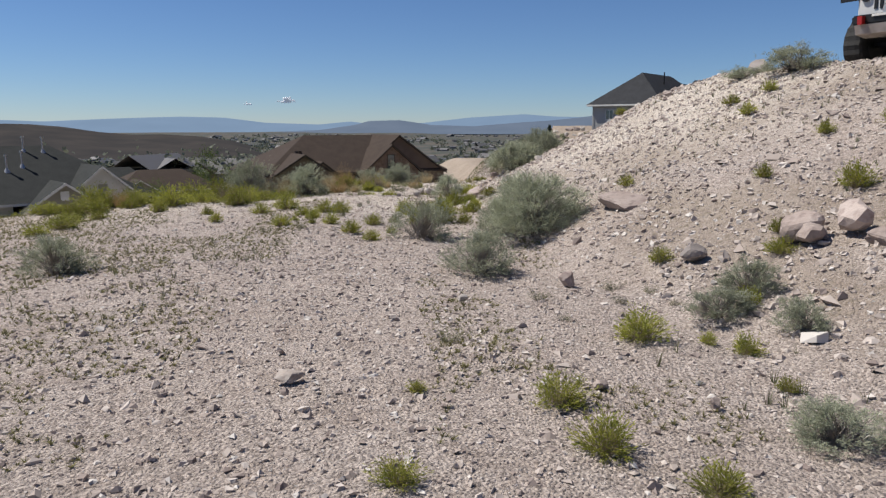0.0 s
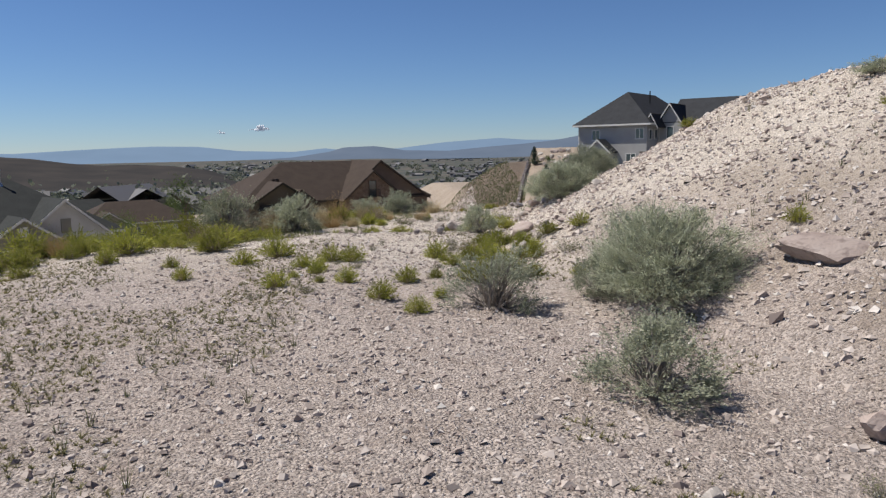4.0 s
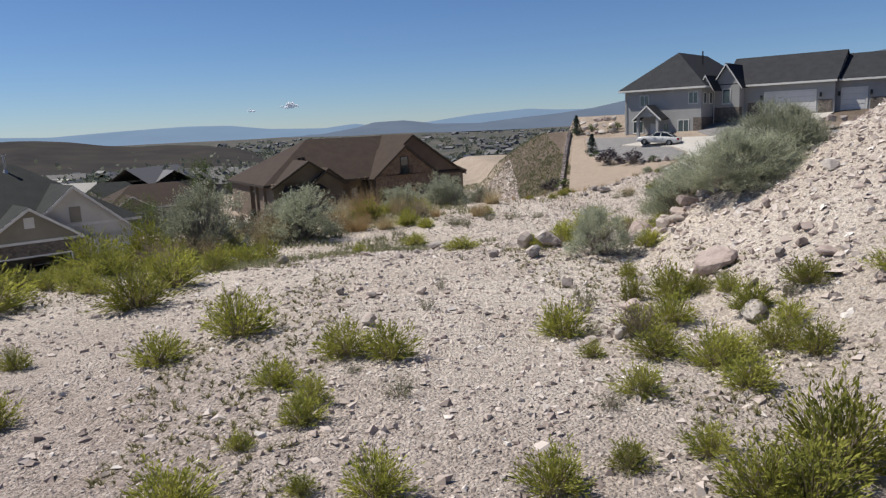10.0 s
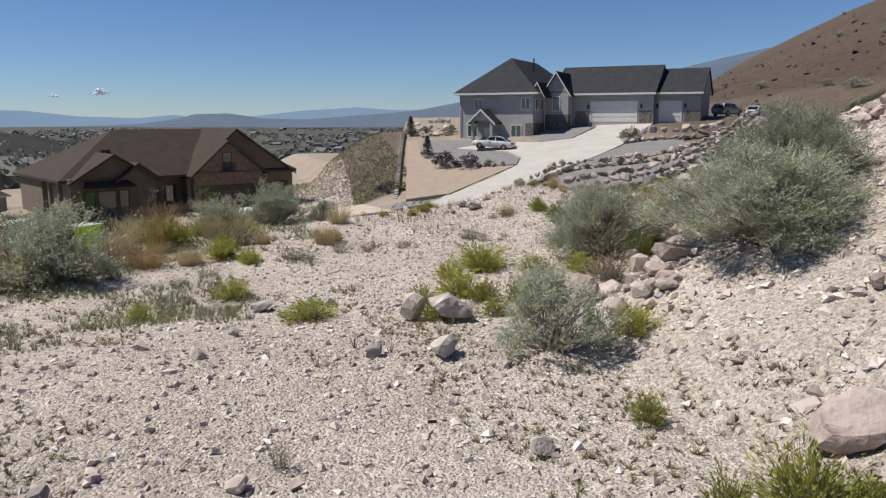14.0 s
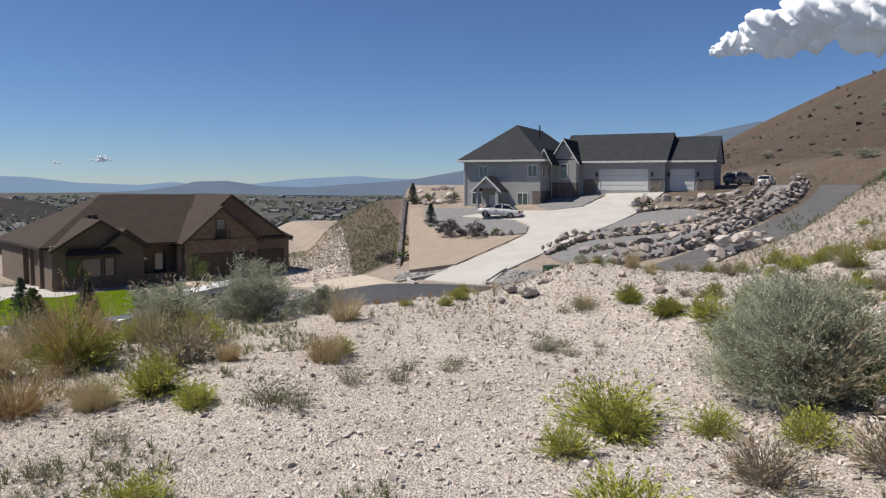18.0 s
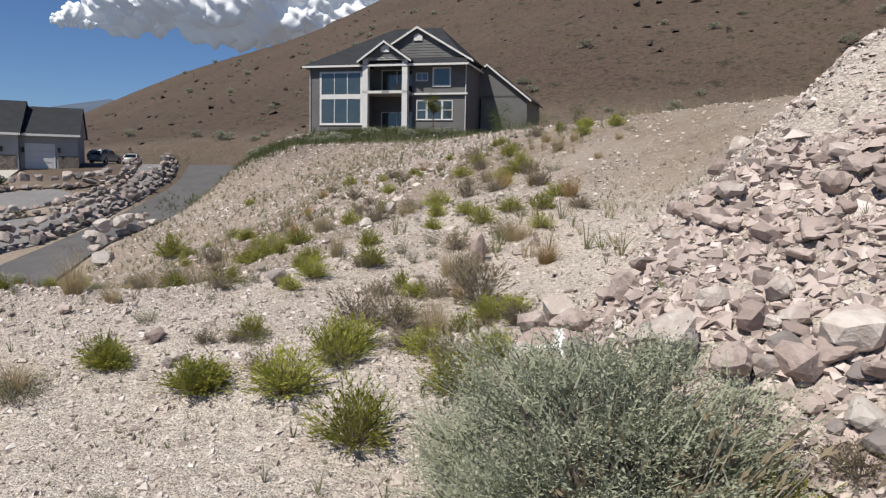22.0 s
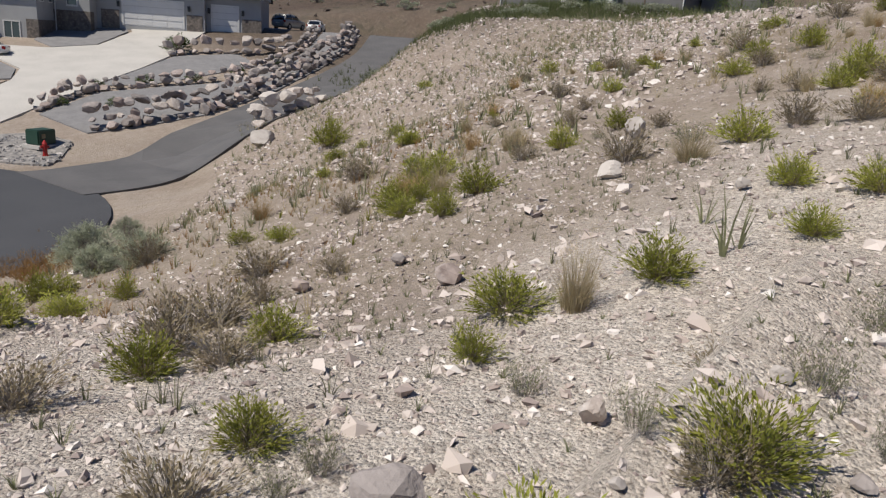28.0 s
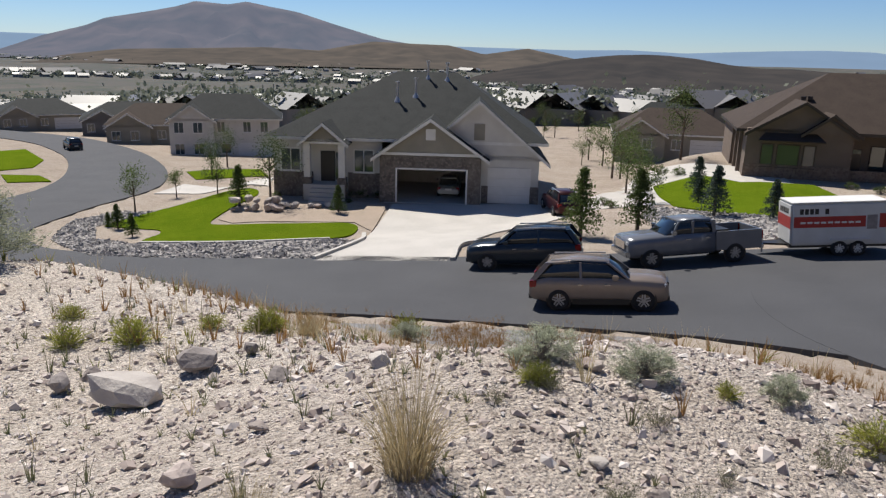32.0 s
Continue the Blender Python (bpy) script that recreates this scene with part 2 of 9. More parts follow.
def box_into(bm, x0, x1, y0, y1, z0, z1, bevel=0.0):
    v = [bm.verts.new(c) for c in ((x0, y0, z0), (x1, y0, z0), (x1, y1, z0), (x0, y1, z0), (x0, y0, z1), (x1, y0, z1), (x1, y1, z1), (x0, y1, z1))]
    fs = [bm.faces.new([v[i] for i in f]) for f in ((0, 3, 2, 1), (4, 5, 6, 7), (0, 1, 5, 4), (1, 2, 6, 5), (2, 3, 7, 6), (3, 0, 4, 7))]
    if bevel:
        bmesh.ops.bevel(bm, geom=list({e for f in fs for e in f.edges}), offset=bevel, segments=2, affect="EDGES")
    return bm


def box(name, dims, material, parent=None, label="", bevel=0.0):
    return part(name, box_into(bmesh.new(), *dims, bevel=bevel), material, parent, label)


def prism(name, pts, a, b, axis, material, parent=None, label=""):
    """A polygon in the plane across the axis, drawn out from a to b."""
    bm = bmesh.new()

    def at(p, c):
        return (c, p[0], p[1]) if axis == "x" else (p[0], c, p[1]) if axis == "y" else (p[0], p[1], c)
    lo, hi = [bm.verts.new(at(p, a)) for p in pts], [bm.verts.new(at(p, b)) for p in pts]
    bm.faces.new(lo)
    bm.faces.new(hi[::-1])
    for i in range(len(pts)):
        j = (i + 1) % len(pts)
        bm.faces.new((lo[i], hi[i], hi[j], lo[j]))
    bmesh.ops.recalc_face_normals(bm, faces=bm.faces)
    return part(name, bm, material, parent, label)


def cyl(name, x, y, z0, z1, r, material, parent=None, seg=10, r2=None, label=""):
    bm = bmesh.new()
    bmesh.ops.create_cone(bm, cap_ends=True, segments=seg, radius1=r, radius2=r if r2 is None else r2, depth=z1 - z0, matrix=Matrix.Translation((x, y, (z0 + z1) / 2)))
    return part(name, bm, material, parent, label)


def rooted(name, m, label, category, group=""):
    root = new(name)
    root.matrix_world = m
    return tagged(root, label, category, group)


# -- material list --
C_GRAVEL = (0.46, 0.39, 0.345)
M_STONE = mat("pale_stone", (0.42, 0.361, 0.319), (0.319, 0.269, 0.239), 2.5, 0.9, 0.5, 40, vary=0.22, c=(0.504, 0.462, 0.42), cscale=9)
M_REDSTONE = mat("reddish_stone", (0.325, 0.255, 0.222), (0.41, 0.345, 0.312), 3.0, 0.9, 0.5, 35, vary=0.22, c=(0.252, 0.197, 0.176), cscale=12)
M_DARKSTONE = mat("grey_stone", (0.202, 0.176, 0.164), (0.277, 0.244, 0.227), 4.0, 0.9, 0.5, 40, vary=0.25)
M_WHITESTONE = mat("white_stone", (0.479, 0.437, 0.395), (0.386, 0.344, 0.311), 4.0, 0.85, 0.5, 35, vary=0.15)
M_PEBBLE = mat("pebbles", (0.42, 0.361, 0.323), (0.311, 0.26, 0.231), 3.0, 0.95)
M_ASPHALT = mat("asphalt", (0.050, 0.051, 0.056), (0.062, 0.063, 0.068), 0.35, 0.85, 0.35, 160, c=(0.075, 0.075, 0.079), cscale=60, spec=0.3)
M_OLDASPHALT = mat("worn_asphalt", (0.0714, 0.0697, 0.0714), (0.101, 0.0966, 0.0966), 0.5, 0.9, 0.4, 120, c=(0.126, 0.12, 0.116), cscale=40)
M_CONCRETE = mat("concrete", (0.437, 0.412, 0.378), (0.37, 0.349, 0.319), 0.5, 0.85, 0.2, 60, c=(0.487, 0.462, 0.42), cscale=18)
M_TANCONC = mat("tan_concrete", (0.47, 0.395, 0.311), (0.403, 0.344, 0.269), 0.5, 0.85, 0.2, 60)
M_GRAVELGREY = mat("grey_gravel", (0.143, 0.139, 0.139), (0.193, 0.185, 0.185), 1.5, 0.95, 0.6, 40, c=(0.252, 0.244, 0.235), cscale=24)
M_GRAVELTAN = mat("tan_gravel", (0.302, 0.235, 0.181), (0.252, 0.202, 0.151), 1.2, 0.95, 0.6, 40, c=(0.386, 0.319, 0.26), cscale=20)
M_RIVER = mat("river_rock", (0.185, 0.176, 0.168), (0.336, 0.311, 0.286), 3.5, 0.85, 0.8, 9, c=(0.42, 0.386, 0.353), cscale=5, vary=0.3)
M_LAWN = mat("lawn", (0.0966, 0.147, 0.0084), (0.122, 0.168, 0.0109), 0.5, 1.0, 1.0, 45, c=(0.063, 0.105, 0.00672), cscale=16, dist=0.06, spec=0.0)
M_CURB = mat("curb", (0.462, 0.437, 0.403), (0.386, 0.37, 0.336), 2, 0.85, 0.2, 40)
M_GLASS = mat("window_glass", (0.0353, 0.0521, 0.0571), (0.0462, 0.063, 0.0672), 0.8, 0.05, spec=1.0)
M_TRIM = mat("white_trim", (0.622, 0.613, 0.588), (0.571, 0.563, 0.538), 2, 0.55)
M_ROOF_CH = mat("charcoal_shingle", (0.0252, 0.0269, 0.0302), (0.0353, 0.037, 0.042), 1.1, 0.85, 0.6, 12, c=(0.0462, 0.0479, 0.0521), cscale=14, spec=0.15)
M_ROOF_GR = mat("grey_shingle", (0.024, 0.027, 0.027), (0.032, 0.035, 0.035), 1.1, 0.85, 0.6, 12, c=(0.042, 0.044, 0.043), cscale=14, spec=0.15)
M_ROOF_BR = mat("brown_shingle", (0.0437, 0.0319, 0.026), (0.0554, 0.0412, 0.0328), 1.1, 0.85, 0.6, 12, c=(0.0672, 0.0504, 0.0403), cscale=14, spec=0.15)
M_STUCCO_GREY = mat("light_grey_stucco", (0.336, 0.336, 0.332), (0.302, 0.302, 0.298), 0.8, 0.85, 0.3, 50)
M_SIDING_DARK = mat("slate_grey_siding", (0.13, 0.128, 0.126), (0.113, 0.111, 0.109), 0.8, 0.8, 0.2, 30)
M_STUCCO_WHITE = mat("off_white_stucco", (0.554, 0.538, 0.496), (0.487, 0.47, 0.437), 0.8, 0.85, 0.3, 50)
M_TAUPE = mat("taupe_siding", (0.252, 0.231, 0.185), (0.218, 0.202, 0.164), 0.8, 0.8, 0.25, 40)
M_BROWNWALL = mat("brown_stucco", (0.155, 0.116, 0.0882), (0.13, 0.0974, 0.0756), 0.8, 0.85, 0.3, 50)
M_BROWNBRICK = mat("brown_stone_veneer", (0.143, 0.0966, 0.0714), (0.197, 0.147, 0.113), 2.2, 0.85, 0.8, 6, c=(0.0924, 0.0672, 0.0521), cscale=5)
M_VENEER = mat("stone_veneer", (0.084, 0.0714, 0.0605), (0.147, 0.126, 0.108), 2.0, 0.85, 0.8, 6, c=(0.202, 0.168, 0.143), cscale=5)
M_DARKDOOR = mat("dark_brown_door", (0.0378, 0.0252, 0.0193), (0.0504, 0.0336, 0.0252), 2, 0.5)
M_WHITEDOOR = mat("white_door", (0.605, 0.596, 0.58), (0.571, 0.563, 0.546), 2, 0.45)
M_BLACK = mat("black_metal", (0.0101, 0.0101, 0.0109), None, 4, 0.45)
M_RUBBER = mat("tyre_rubber", (0.0118, 0.0118, 0.0126), (0.0185, 0.0185, 0.0193), 8, 0.85, 0.4, 60)
M_CHROME = mat("chrome", (0.504, 0.504, 0.512), None, 4, 0.16, metal=1.0)
M_ALLOY = mat("alloy_wheel", (0.437, 0.437, 0.445), None, 4, 0.35, metal=0.5)
M_CARGLASS = mat("tinted_glass", (0.0084, 0.0109, 0.0126), None, 2, 0.04, spec=0.9)
M_LAMP = mat("headlamp_glass", (0.504, 0.521, 0.538), None, 4, 0.1, spec=0.8)
M_TAIL = mat("tail_lamp", (0.235, 0.00672, 0.00672), None, 4, 0.2)
M_RED = mat("red_paint", (0.353, 0.0151, 0.0126), None, 2, 0.4)
M_BLUE = mat("blue_plastic", (0.0126, 0.042, 0.252), None, 2, 0.5)
M_GREENBOX = mat("green_enamel", (0.0101, 0.0378, 0.0235), (0.0151, 0.0462, 0.0294), 2, 0.5)
M_WOOD = mat("bark", (0.134, 0.101, 0.0756), (0.0924, 0.0714, 0.0546), 6, 0.95, 0.6, 40)
M_TWIGWOOD = mat("grey_twigs", (0.302, 0.269, 0.235), (0.218, 0.189, 0.164), 9, 0.95)


def leafmat(name, a, b, vary=0.2):
    """Leaves: dull on top, and some of the light passes through."""
    m = mat(name, a, b, 7.0, 0.75, 0, vary=vary, spec=0.25)
    n, l = m.node_tree.nodes, m.node_tree.links
    p = n["Principled BSDF"]
    tr = n.new("ShaderNodeBsdfTranslucent")
    l.new(p.inputs["Base Color"].links[0].from_socket, tr.inputs["Color"])
    mx = n.new("ShaderNodeMixShader")
    mx.inputs[0].default_value = 0.3
    l.new(p.outputs[0], mx.inputs[1])
    l.new(tr.outputs[0], mx.inputs[2])
    l.new(mx.outputs[0], n["Material Output"].inputs["Surface"])
    return m


M_SAGE = leafmat("sage_leaf", (0.385, 0.40, 0.295), (0.265, 0.285, 0.20))
M_RABBIT = leafmat("rabbitbrush_leaf", (0.35, 0.35, 0.065), (0.21, 0.23, 0.045), 0.3)
M_DRYBUSH = leafmat("dry_brush", (0.30, 0.245, 0.165), (0.215, 0.18, 0.11))
M_STRAW = leafmat("straw", (0.45, 0.375, 0.235), (0.35, 0.285, 0.165))
M_RUST = leafmat("rust_grass", (0.34, 0.20, 0.08), (0.26, 0.155, 0.066))
M_WEED = leafmat("weed_leaf", (0.22, 0.22, 0.12), (0.155, 0.165, 0.09))
M_SPRUCE = leafmat("spruce_needles", (0.0714, 0.0966, 0.0798), (0.0504, 0.0714, 0.0571))
M_LEAF = leafmat("tree_leaf", (0.0714, 0.105, 0.0294), (0.0966, 0.13, 0.0378))
M_YELLOWLEAF = leafmat("yellow_green_leaf", (0.168, 0.176, 0.0294), (0.109, 0.126, 0.0252))


# -- ground --
def zone_material():
    """Gravel bench, brown grassed hillside and valley floor, mixed by what grows where."""
    m = bpy.data.materials.new("open_ground")
    m.use_nodes = True
    n, l = m.node_tree.nodes, m.node_tree.links
    p = n["Principled BSDF"]
    p.inputs["Roughness"].default_value = 0.95
    p.inputs["Specular IOR Level"].default_value = 0.2
    geo = n.new("ShaderNodeNewGeometry")

    def tex(scale, detail=5.0, rough=0.55):
        t = n.new("ShaderNodeTexNoise")
        t.inputs["Scale"].default_value, t.inputs["Detail"].default_value, t.inputs["Roughness"].default_value = scale, detail, rough
        l.new(geo.outputs["Position"], t.inputs["Vector"])
        return t.outputs["Fac"]

    def rng(v, a, b, c=0.0, d=1.0):
        r = n.new("ShaderNodeMapRange")
        for i, x in enumerate((a, b, c, d)):
            r.inputs[i + 1].default_value = x
        l.new(v, r.inputs[0])
        return r.outputs[0]

    def mix(f, a, b):
        x = n.new("ShaderNodeMix")
        x.data_type = "RGBA"
        l.new(f, x.inputs[0]) if not isinstance(f, float) else None
        for k, v in ((6, a), (7, b)):
            if isinstance(v, tuple):
                x.inputs[k].default_value = (*v, 1)
            else:
                l.new(v, x.inputs[k])
        return x.outputs[2]

    def attr(name):
        a = n.new("ShaderNodeAttribute")
        a.attribute_name = name
        return a.outputs["Fac"]

    vor = n.new("ShaderNodeTexVoronoi")
    vor.inputs["Scale"].default_value = 48
    l.new(geo.outputs["Position"], vor.inputs["Vector"])
    stones = n.new("ShaderNodeHueSaturation")
    gravel = mix(rng(tex(0.5), 0.38, 0.62), C_GRAVEL, (0.50, 0.43, 0.385))
    gravel = mix(rng(tex(1.7, 6, 0.7), 0.5, 0.72), gravel, (0.37, 0.30, 0.255))
    gravel = mix(rng(tex(9.0, 5, 0.7), 0.52, 0.7), gravel, (0.34, 0.28, 0.24))
    gravel = mix(rng(tex(55.0, 3), 0.52, 0.64), gravel, (0.27, 0.225, 0.20))
    sep = n.new("ShaderNodeSeparateColor")
    l.new(vor.outputs["Color"], sep.inputs[0])
    l.new(rng(sep.outputs[0], 0, 1, 0.66, 1.30), stones.inputs["Value"])
    l.new(gravel, stones.inputs["Color"])
    gravel = stones.outputs[0]
    soil = mix(rng(tex(0.35), 0.4, 0.6), (0.255, 0.20, 0.155), (0.315, 0.26, 0.205))
    soil = mix(rng(tex(3.5, 6, 0.7), 0.5, 0.68), soil, (0.40, 0.335, 0.275))
    soil = mix(rng(tex(9.0, 4), 0.55, 0.7), soil, (0.175, 0.145, 0.085))
    mp = n.new("ShaderNodeMapping")
    mp.inputs["Rotation"].default_value = (0, 0, -2.32)
    mp.inputs["Scale"].default_value = (0.22, 2.2, 1.0)
    l.new(geo.outputs["Position"], mp.inputs[0])
    rill = n.new("ShaderNodeTexNoise")
    rill.inputs["Scale"].default_value, rill.inputs["Detail"].default_value = 0.8, 5
    l.new(mp.outputs[0], rill.inputs["Vector"])
    soil = mix(rng(rill.outputs["Fac"], 0.52, 0.78), soil, (0.33, 0.275, 0.23))
    hill = mix(rng(tex(0.02), 0.4, 0.6), (0.074, 0.052, 0.040), (0.092, 0.066, 0.050))
    hill = mix(rng(tex(0.12, 6, 0.7), 0.5, 0.66), hill, (0.074, 0.060, 0.038))
    hill = mix(rng(tex(1.6, 5, 0.75), 0.5, 0.62), hill, (0.125, 0.094, 0.072))
    hill = mix(rng(tex(0.7, 6, 0.75), 0.52, 0.62), hill, (0.044, 0.036, 0.026))
    hill = mix(rng(tex(0.25, 3), 0.62, 0.68), hill, (0.036, 0.034, 0.022))
    val = mix(rng(tex(0.004), 0.42, 0.58), (0.082, 0.077, 0.068), (0.062, 0.066, 0.058))
    val = mix(rng(tex(0.012, 4), 0.5, 0.6), val, (0.105, 0.092, 0.077))
    val = mix(rng(tex(0.03, 4), 0.52, 0.64), val, (0.052, 0.062, 0.048))
    chalk = mix(rng(tex(0.45), 0.4, 0.6), (0.57, 0.50, 0.43), (0.63, 0.565, 0.495))
    chalk = mix(rng(tex(2.2, 6, 0.7), 0.52, 0.74), chalk, (0.46, 0.39, 0.325))
    chalk = mix(rng(tex(9.0, 5, 0.7), 0.54, 0.72), chalk, (0.40, 0.34, 0.285))
    chalk = mix(rng(tex(60.0, 3), 0.54, 0.66), chalk, (0.33, 0.275, 0.23))
    st2 = n.new("ShaderNodeHueSaturation")
    l.new(rng(sep.outputs[1], 0, 1, 0.70, 1.28), st2.inputs["Value"])
    l.new(chalk, st2.inputs["Color"])
    gravel = mix(attr("chalk"), gravel, st2.outputs[0])
    out = mix(attr("soil"), gravel, soil)
    out = mix(attr("hill"), out, hill)
    out = mix(attr("valley"), out, val)
    l.new(out, p.inputs["Base Color"])
    b = n.new("ShaderNodeBump")
    b.inputs["Strength"].default_value, b.inputs["Distance"].default_value = 0.9, 0.022
    add = n.new("ShaderNodeMath")
    add.operation = "ADD"
    l.new(rng(vor.outputs["Distance"], 0, 0.6, 1, 0), add.inputs[0])
    l.new(rng(tex(14.0, 8, 0.75), 0, 1, 0, 2.2), add.inputs[1])
    l.new(add.outputs[0], b.inputs["Height"])
    l.new(b.outputs[0], p.inputs["Normal"])
    return m


def axis_lines(lo, hi, f0, f1, step, grow):
    """Grid lines: fine between f0 and f1, growing outward."""
    mid = list(np.arange(f0, f1 + 1e-6, step))
    out, s, v = [], step, f1
    while v < hi:
        s = min(s * grow, 150)
        v += s
        out.append(v)
    left, s, v = [], step, f0
    while v > lo:
        s = min(s * grow, 150)
        v -= s
        left.append(v)
    return np.array(left[::-1] + mid + out)


def inside(px, py, poly):
    """Which of the places lie in the outline."""
    hit = np.zeros(px.shape, bool)
    for (ax, ay), (bx, by) in zip(poly, poly[1:] + poly[:1]):
        cross = (ay > py) != (by > py)
        with np.errstate(divide="ignore", invalid="ignore"):
            hit ^= cross & (px < (bx - ax) * (py - ay) / (by - ay) + ax)
    return hit


def ribbon_outline(pts, widths):
    left, right = [], []
    for i, (x, y) in enumerate(pts):
        a, b = pts[max(i - 1, 0)], pts[min(i + 1, len(pts) - 1)]
        d = math.hypot(b[0] - a[0], b[1] - a[1])
        nx_, ny_ = -(b[1] - a[1]) / d, (b[0] - a[0]) / d
        left.append((x + nx_ * widths[i], y + ny_ * widths[i]))
        right.append((x - nx_ * widths[i], y - ny_ * widths[i]))
    return left, right


def spline(pts, n=8):
    """A smooth line through the points."""
    p = [np.array(q, float) for q in pts]
    p = [2 * p[0] - p[1]] + p + [2 * p[-1] - p[-2]]
    out = []
    for i in range(1, len(p) - 2):
        for k in range(n):
            t = k / n
            out.append(tuple(0.5 * (2 * p[i] + (p[i + 1] - p[i - 1]) * t + (2 * p[i - 1] - 5 * p[i] + 4 * p[i + 1] - p[i + 2]) * t * t + (3 * p[i] - p[i - 1] - 3 * p[i + 1] + p[i + 2]) * t ** 3)))
    return out + [tuple(p[-2])]


ROAD = spline([(4, 56), (-3, 52.8), (-13, 47.6), (-24, 42.6), (-36, 37.6), (-47, 38.6), (-55, 46), (-62, 55), (-76, 62.5), (-98, 69), (-128, 72), (-175, 66)], 6)
ROAD_W = np.interp(range(len(ROAD)), [0, 6, 12, 30, 42, 54, 66], [8.5, 6.2, 4.9, 4.8, 5.4, 4.6, 4.2])
SIDE = spline([(19.3, 58.3), (21.5, 58.5), (27, 60.2), (34, 62.8), (44, 67.0), (54, 72.5), (66, 82)], 6)
FLAT = []   # outlines under which the ground lies a little lower
bulb = [(9.2 + 11.0 * math.cos(a * math.pi / 24), 57.2 + 11.0 * math.sin(a * math.pi / 24)) for a in range(48)]
rl, rr_ = ribbon_outline(ROAD, ROAD_W)
sl, sr = ribbon_outline(SIDE, [2.9] * len(SIDE))
FLAT += [bulb, rl + rr_[::-1], sl + sr[::-1]]


def yard_z(x, y):
    return np.minimum(-5.8 + 0.135 * (np.asarray(x, float) - 15) + 0.1 * (np.asarray(y, float) - 69), 1.7)


WHITE_DRIVE = [(-20.4, 48.2), (-22.3, 52.8), (-30.8, 63.4), (-23.8, 71.6), (-19.3, 70.6), (-16.6, 55.0), (-14.4, 51.4)]
BROWN_DRIVE = [(5.3, 66.9), (6.2, 71), (3.0, 82), (-5.2, 92.6), (8.6, 99.8), (10.6, 96), (11.0, 80), (11.2, 67.2)]
GREY_DRIVE = [(12.3, 67.0), (12.6, 70.0), (17.2, 73.4), (22.7, 77.4), (26.4, 80.7), (28.3, 83.9), (28.4, 88.0), (25.8, 92.4), (24.5, 94.6), (29.5, 94.6), (33.0, 90.4), (36.8, 89.6), (42.2, 94.1), (43.8, 97.6), (50.4, 93.4), (45.5, 88.7), (39.3, 82.6), (35.1, 79.6), (29.8, 76.4), (24.0, 72.4), (20.0, 69.6), (17.4, 66.4)]
FLAT += [WHITE_DRIVE, BROWN_DRIVE, GREY_DRIVE]


def zones(x, y):
    """How far a place is soil, hillside and valley."""
    r = np.hypot(x, y - 25)
    d = past_edge(x, y)
    soil = np.maximum(S(1.0, 5.0, d + 2.2 * (vnoise(x, y, 2.2, 21) - 0.5)) * 0.75, 0)
    toe = np.interp(y, [-10, 4, 10, 16], [4.5, 2.8, 1.75, 1.3])
    soil = np.maximum(soil, 0.6 * S(0.40, 0.66, 0.6 * vnoise(x, y, 1.9, 49) + 0.4 * vnoise(x, y, 0.6, 50)) * S(-0.2, 1.2, x - toe) * S(17, 11, y) * S(22, 15, x))
    soil = np.maximum(soil, 0.85 * S(27.7, 29.3, y - 0.06 * (x - 9) + 1.2 * (vnoise(x, y, 1.3, 29) - 0.5)) * S(7.8, 9.8, x) * S(26, 18, x))
    soil = np.maximum(soil, (0.5 + 0.45 * S(0.35, 0.7, vnoise(x, y, 6, 23))) * S(10.5, 17, x) * S(14, 22, y + 0.5 * (x - 12)))
    cut = S(3.2, 5.5, x - (y - 84) * 0.10) * S(12.2, 10.0, x - (y - 84) * 0.10) * S(84, 88, y) * S(116, 110, y)
    soil = np.maximum(soil, 0.9 * S(52, 70, r)) * (1 - 0.85 * cut)
    rr = np.hypot(x, y - 20)
    az = np.degrees(np.arctan2(x, y - 20)) % 360
    hill = S(95, 135, rr) * S(24, 34, az) * S(215, 195, az)
    wx, cx = 13 + (y - 76) * 0.264, 8.3 + (y - 84) * 0.10
    bank = S(1.2, 2.6, x - cx) * S(0.3, -0.6, x - wx) * S(80, 88, y) * S(150, 116, y)
    chalk = S(11, 17.5, y + 2.4 * (vnoise(x, y, 3.1, 25) - 0.5) + 0.5 * np.clip(x, -4, 6)) * (1 - S(12, 26, x)) * (1 - 0.25 * S(3, 6, x) * S(26.8, 28.6, y))
    return soil, np.maximum(np.maximum(hill, 0.8 * bank), 0.8 * S(38, 50, x) * S(46, 54, y + 6 * (vnoise(x, y, 4, 27) - 0.5))), S(150, 330, rr) * (1 - hill), chalk


gx = axis_lines(-4900, 4900, -6.0, 12.0, 0.17, 1.04)
gy = axis_lines(-700, 4900, 3.0, 34.0, 0.17, 1.04)
XX, YY = np.meshgrid(gx, gy)
ZZ = ground(XX, YY)
near_street = (np.abs(XX) < 180) & (YY > 30) & (YY < 130)
for poly in FLAT:
    cx_, cy_ = np.mean(poly, 0)
    wide = [(cx_ + (x - cx_) * 1.0, cy_ + (y - cy_) * 1.0) for x, y in poly]
    ZZ = np.where(near_street & inside(XX, YY, wide), ZZ - 0.10, ZZ)
nx, ny = len(gx), len(gy)
idx = np.arange(nx * ny).reshape(ny, nx)
faces = np.stack([idx[:-1, :-1].ravel(), idx[:-1, 1:].ravel(), idx[1:, 1:].ravel(), idx[1:, :-1].ravel()], 1)
ground_ob = raw("ground", np.stack([XX.ravel(), YY.ravel(), ZZ.ravel()], 1), faces, zone_material(), smooth=True)
tagged(ground_ob, "pale pinkish gravel bench falling to a street and valley", "ground", kind="structure")
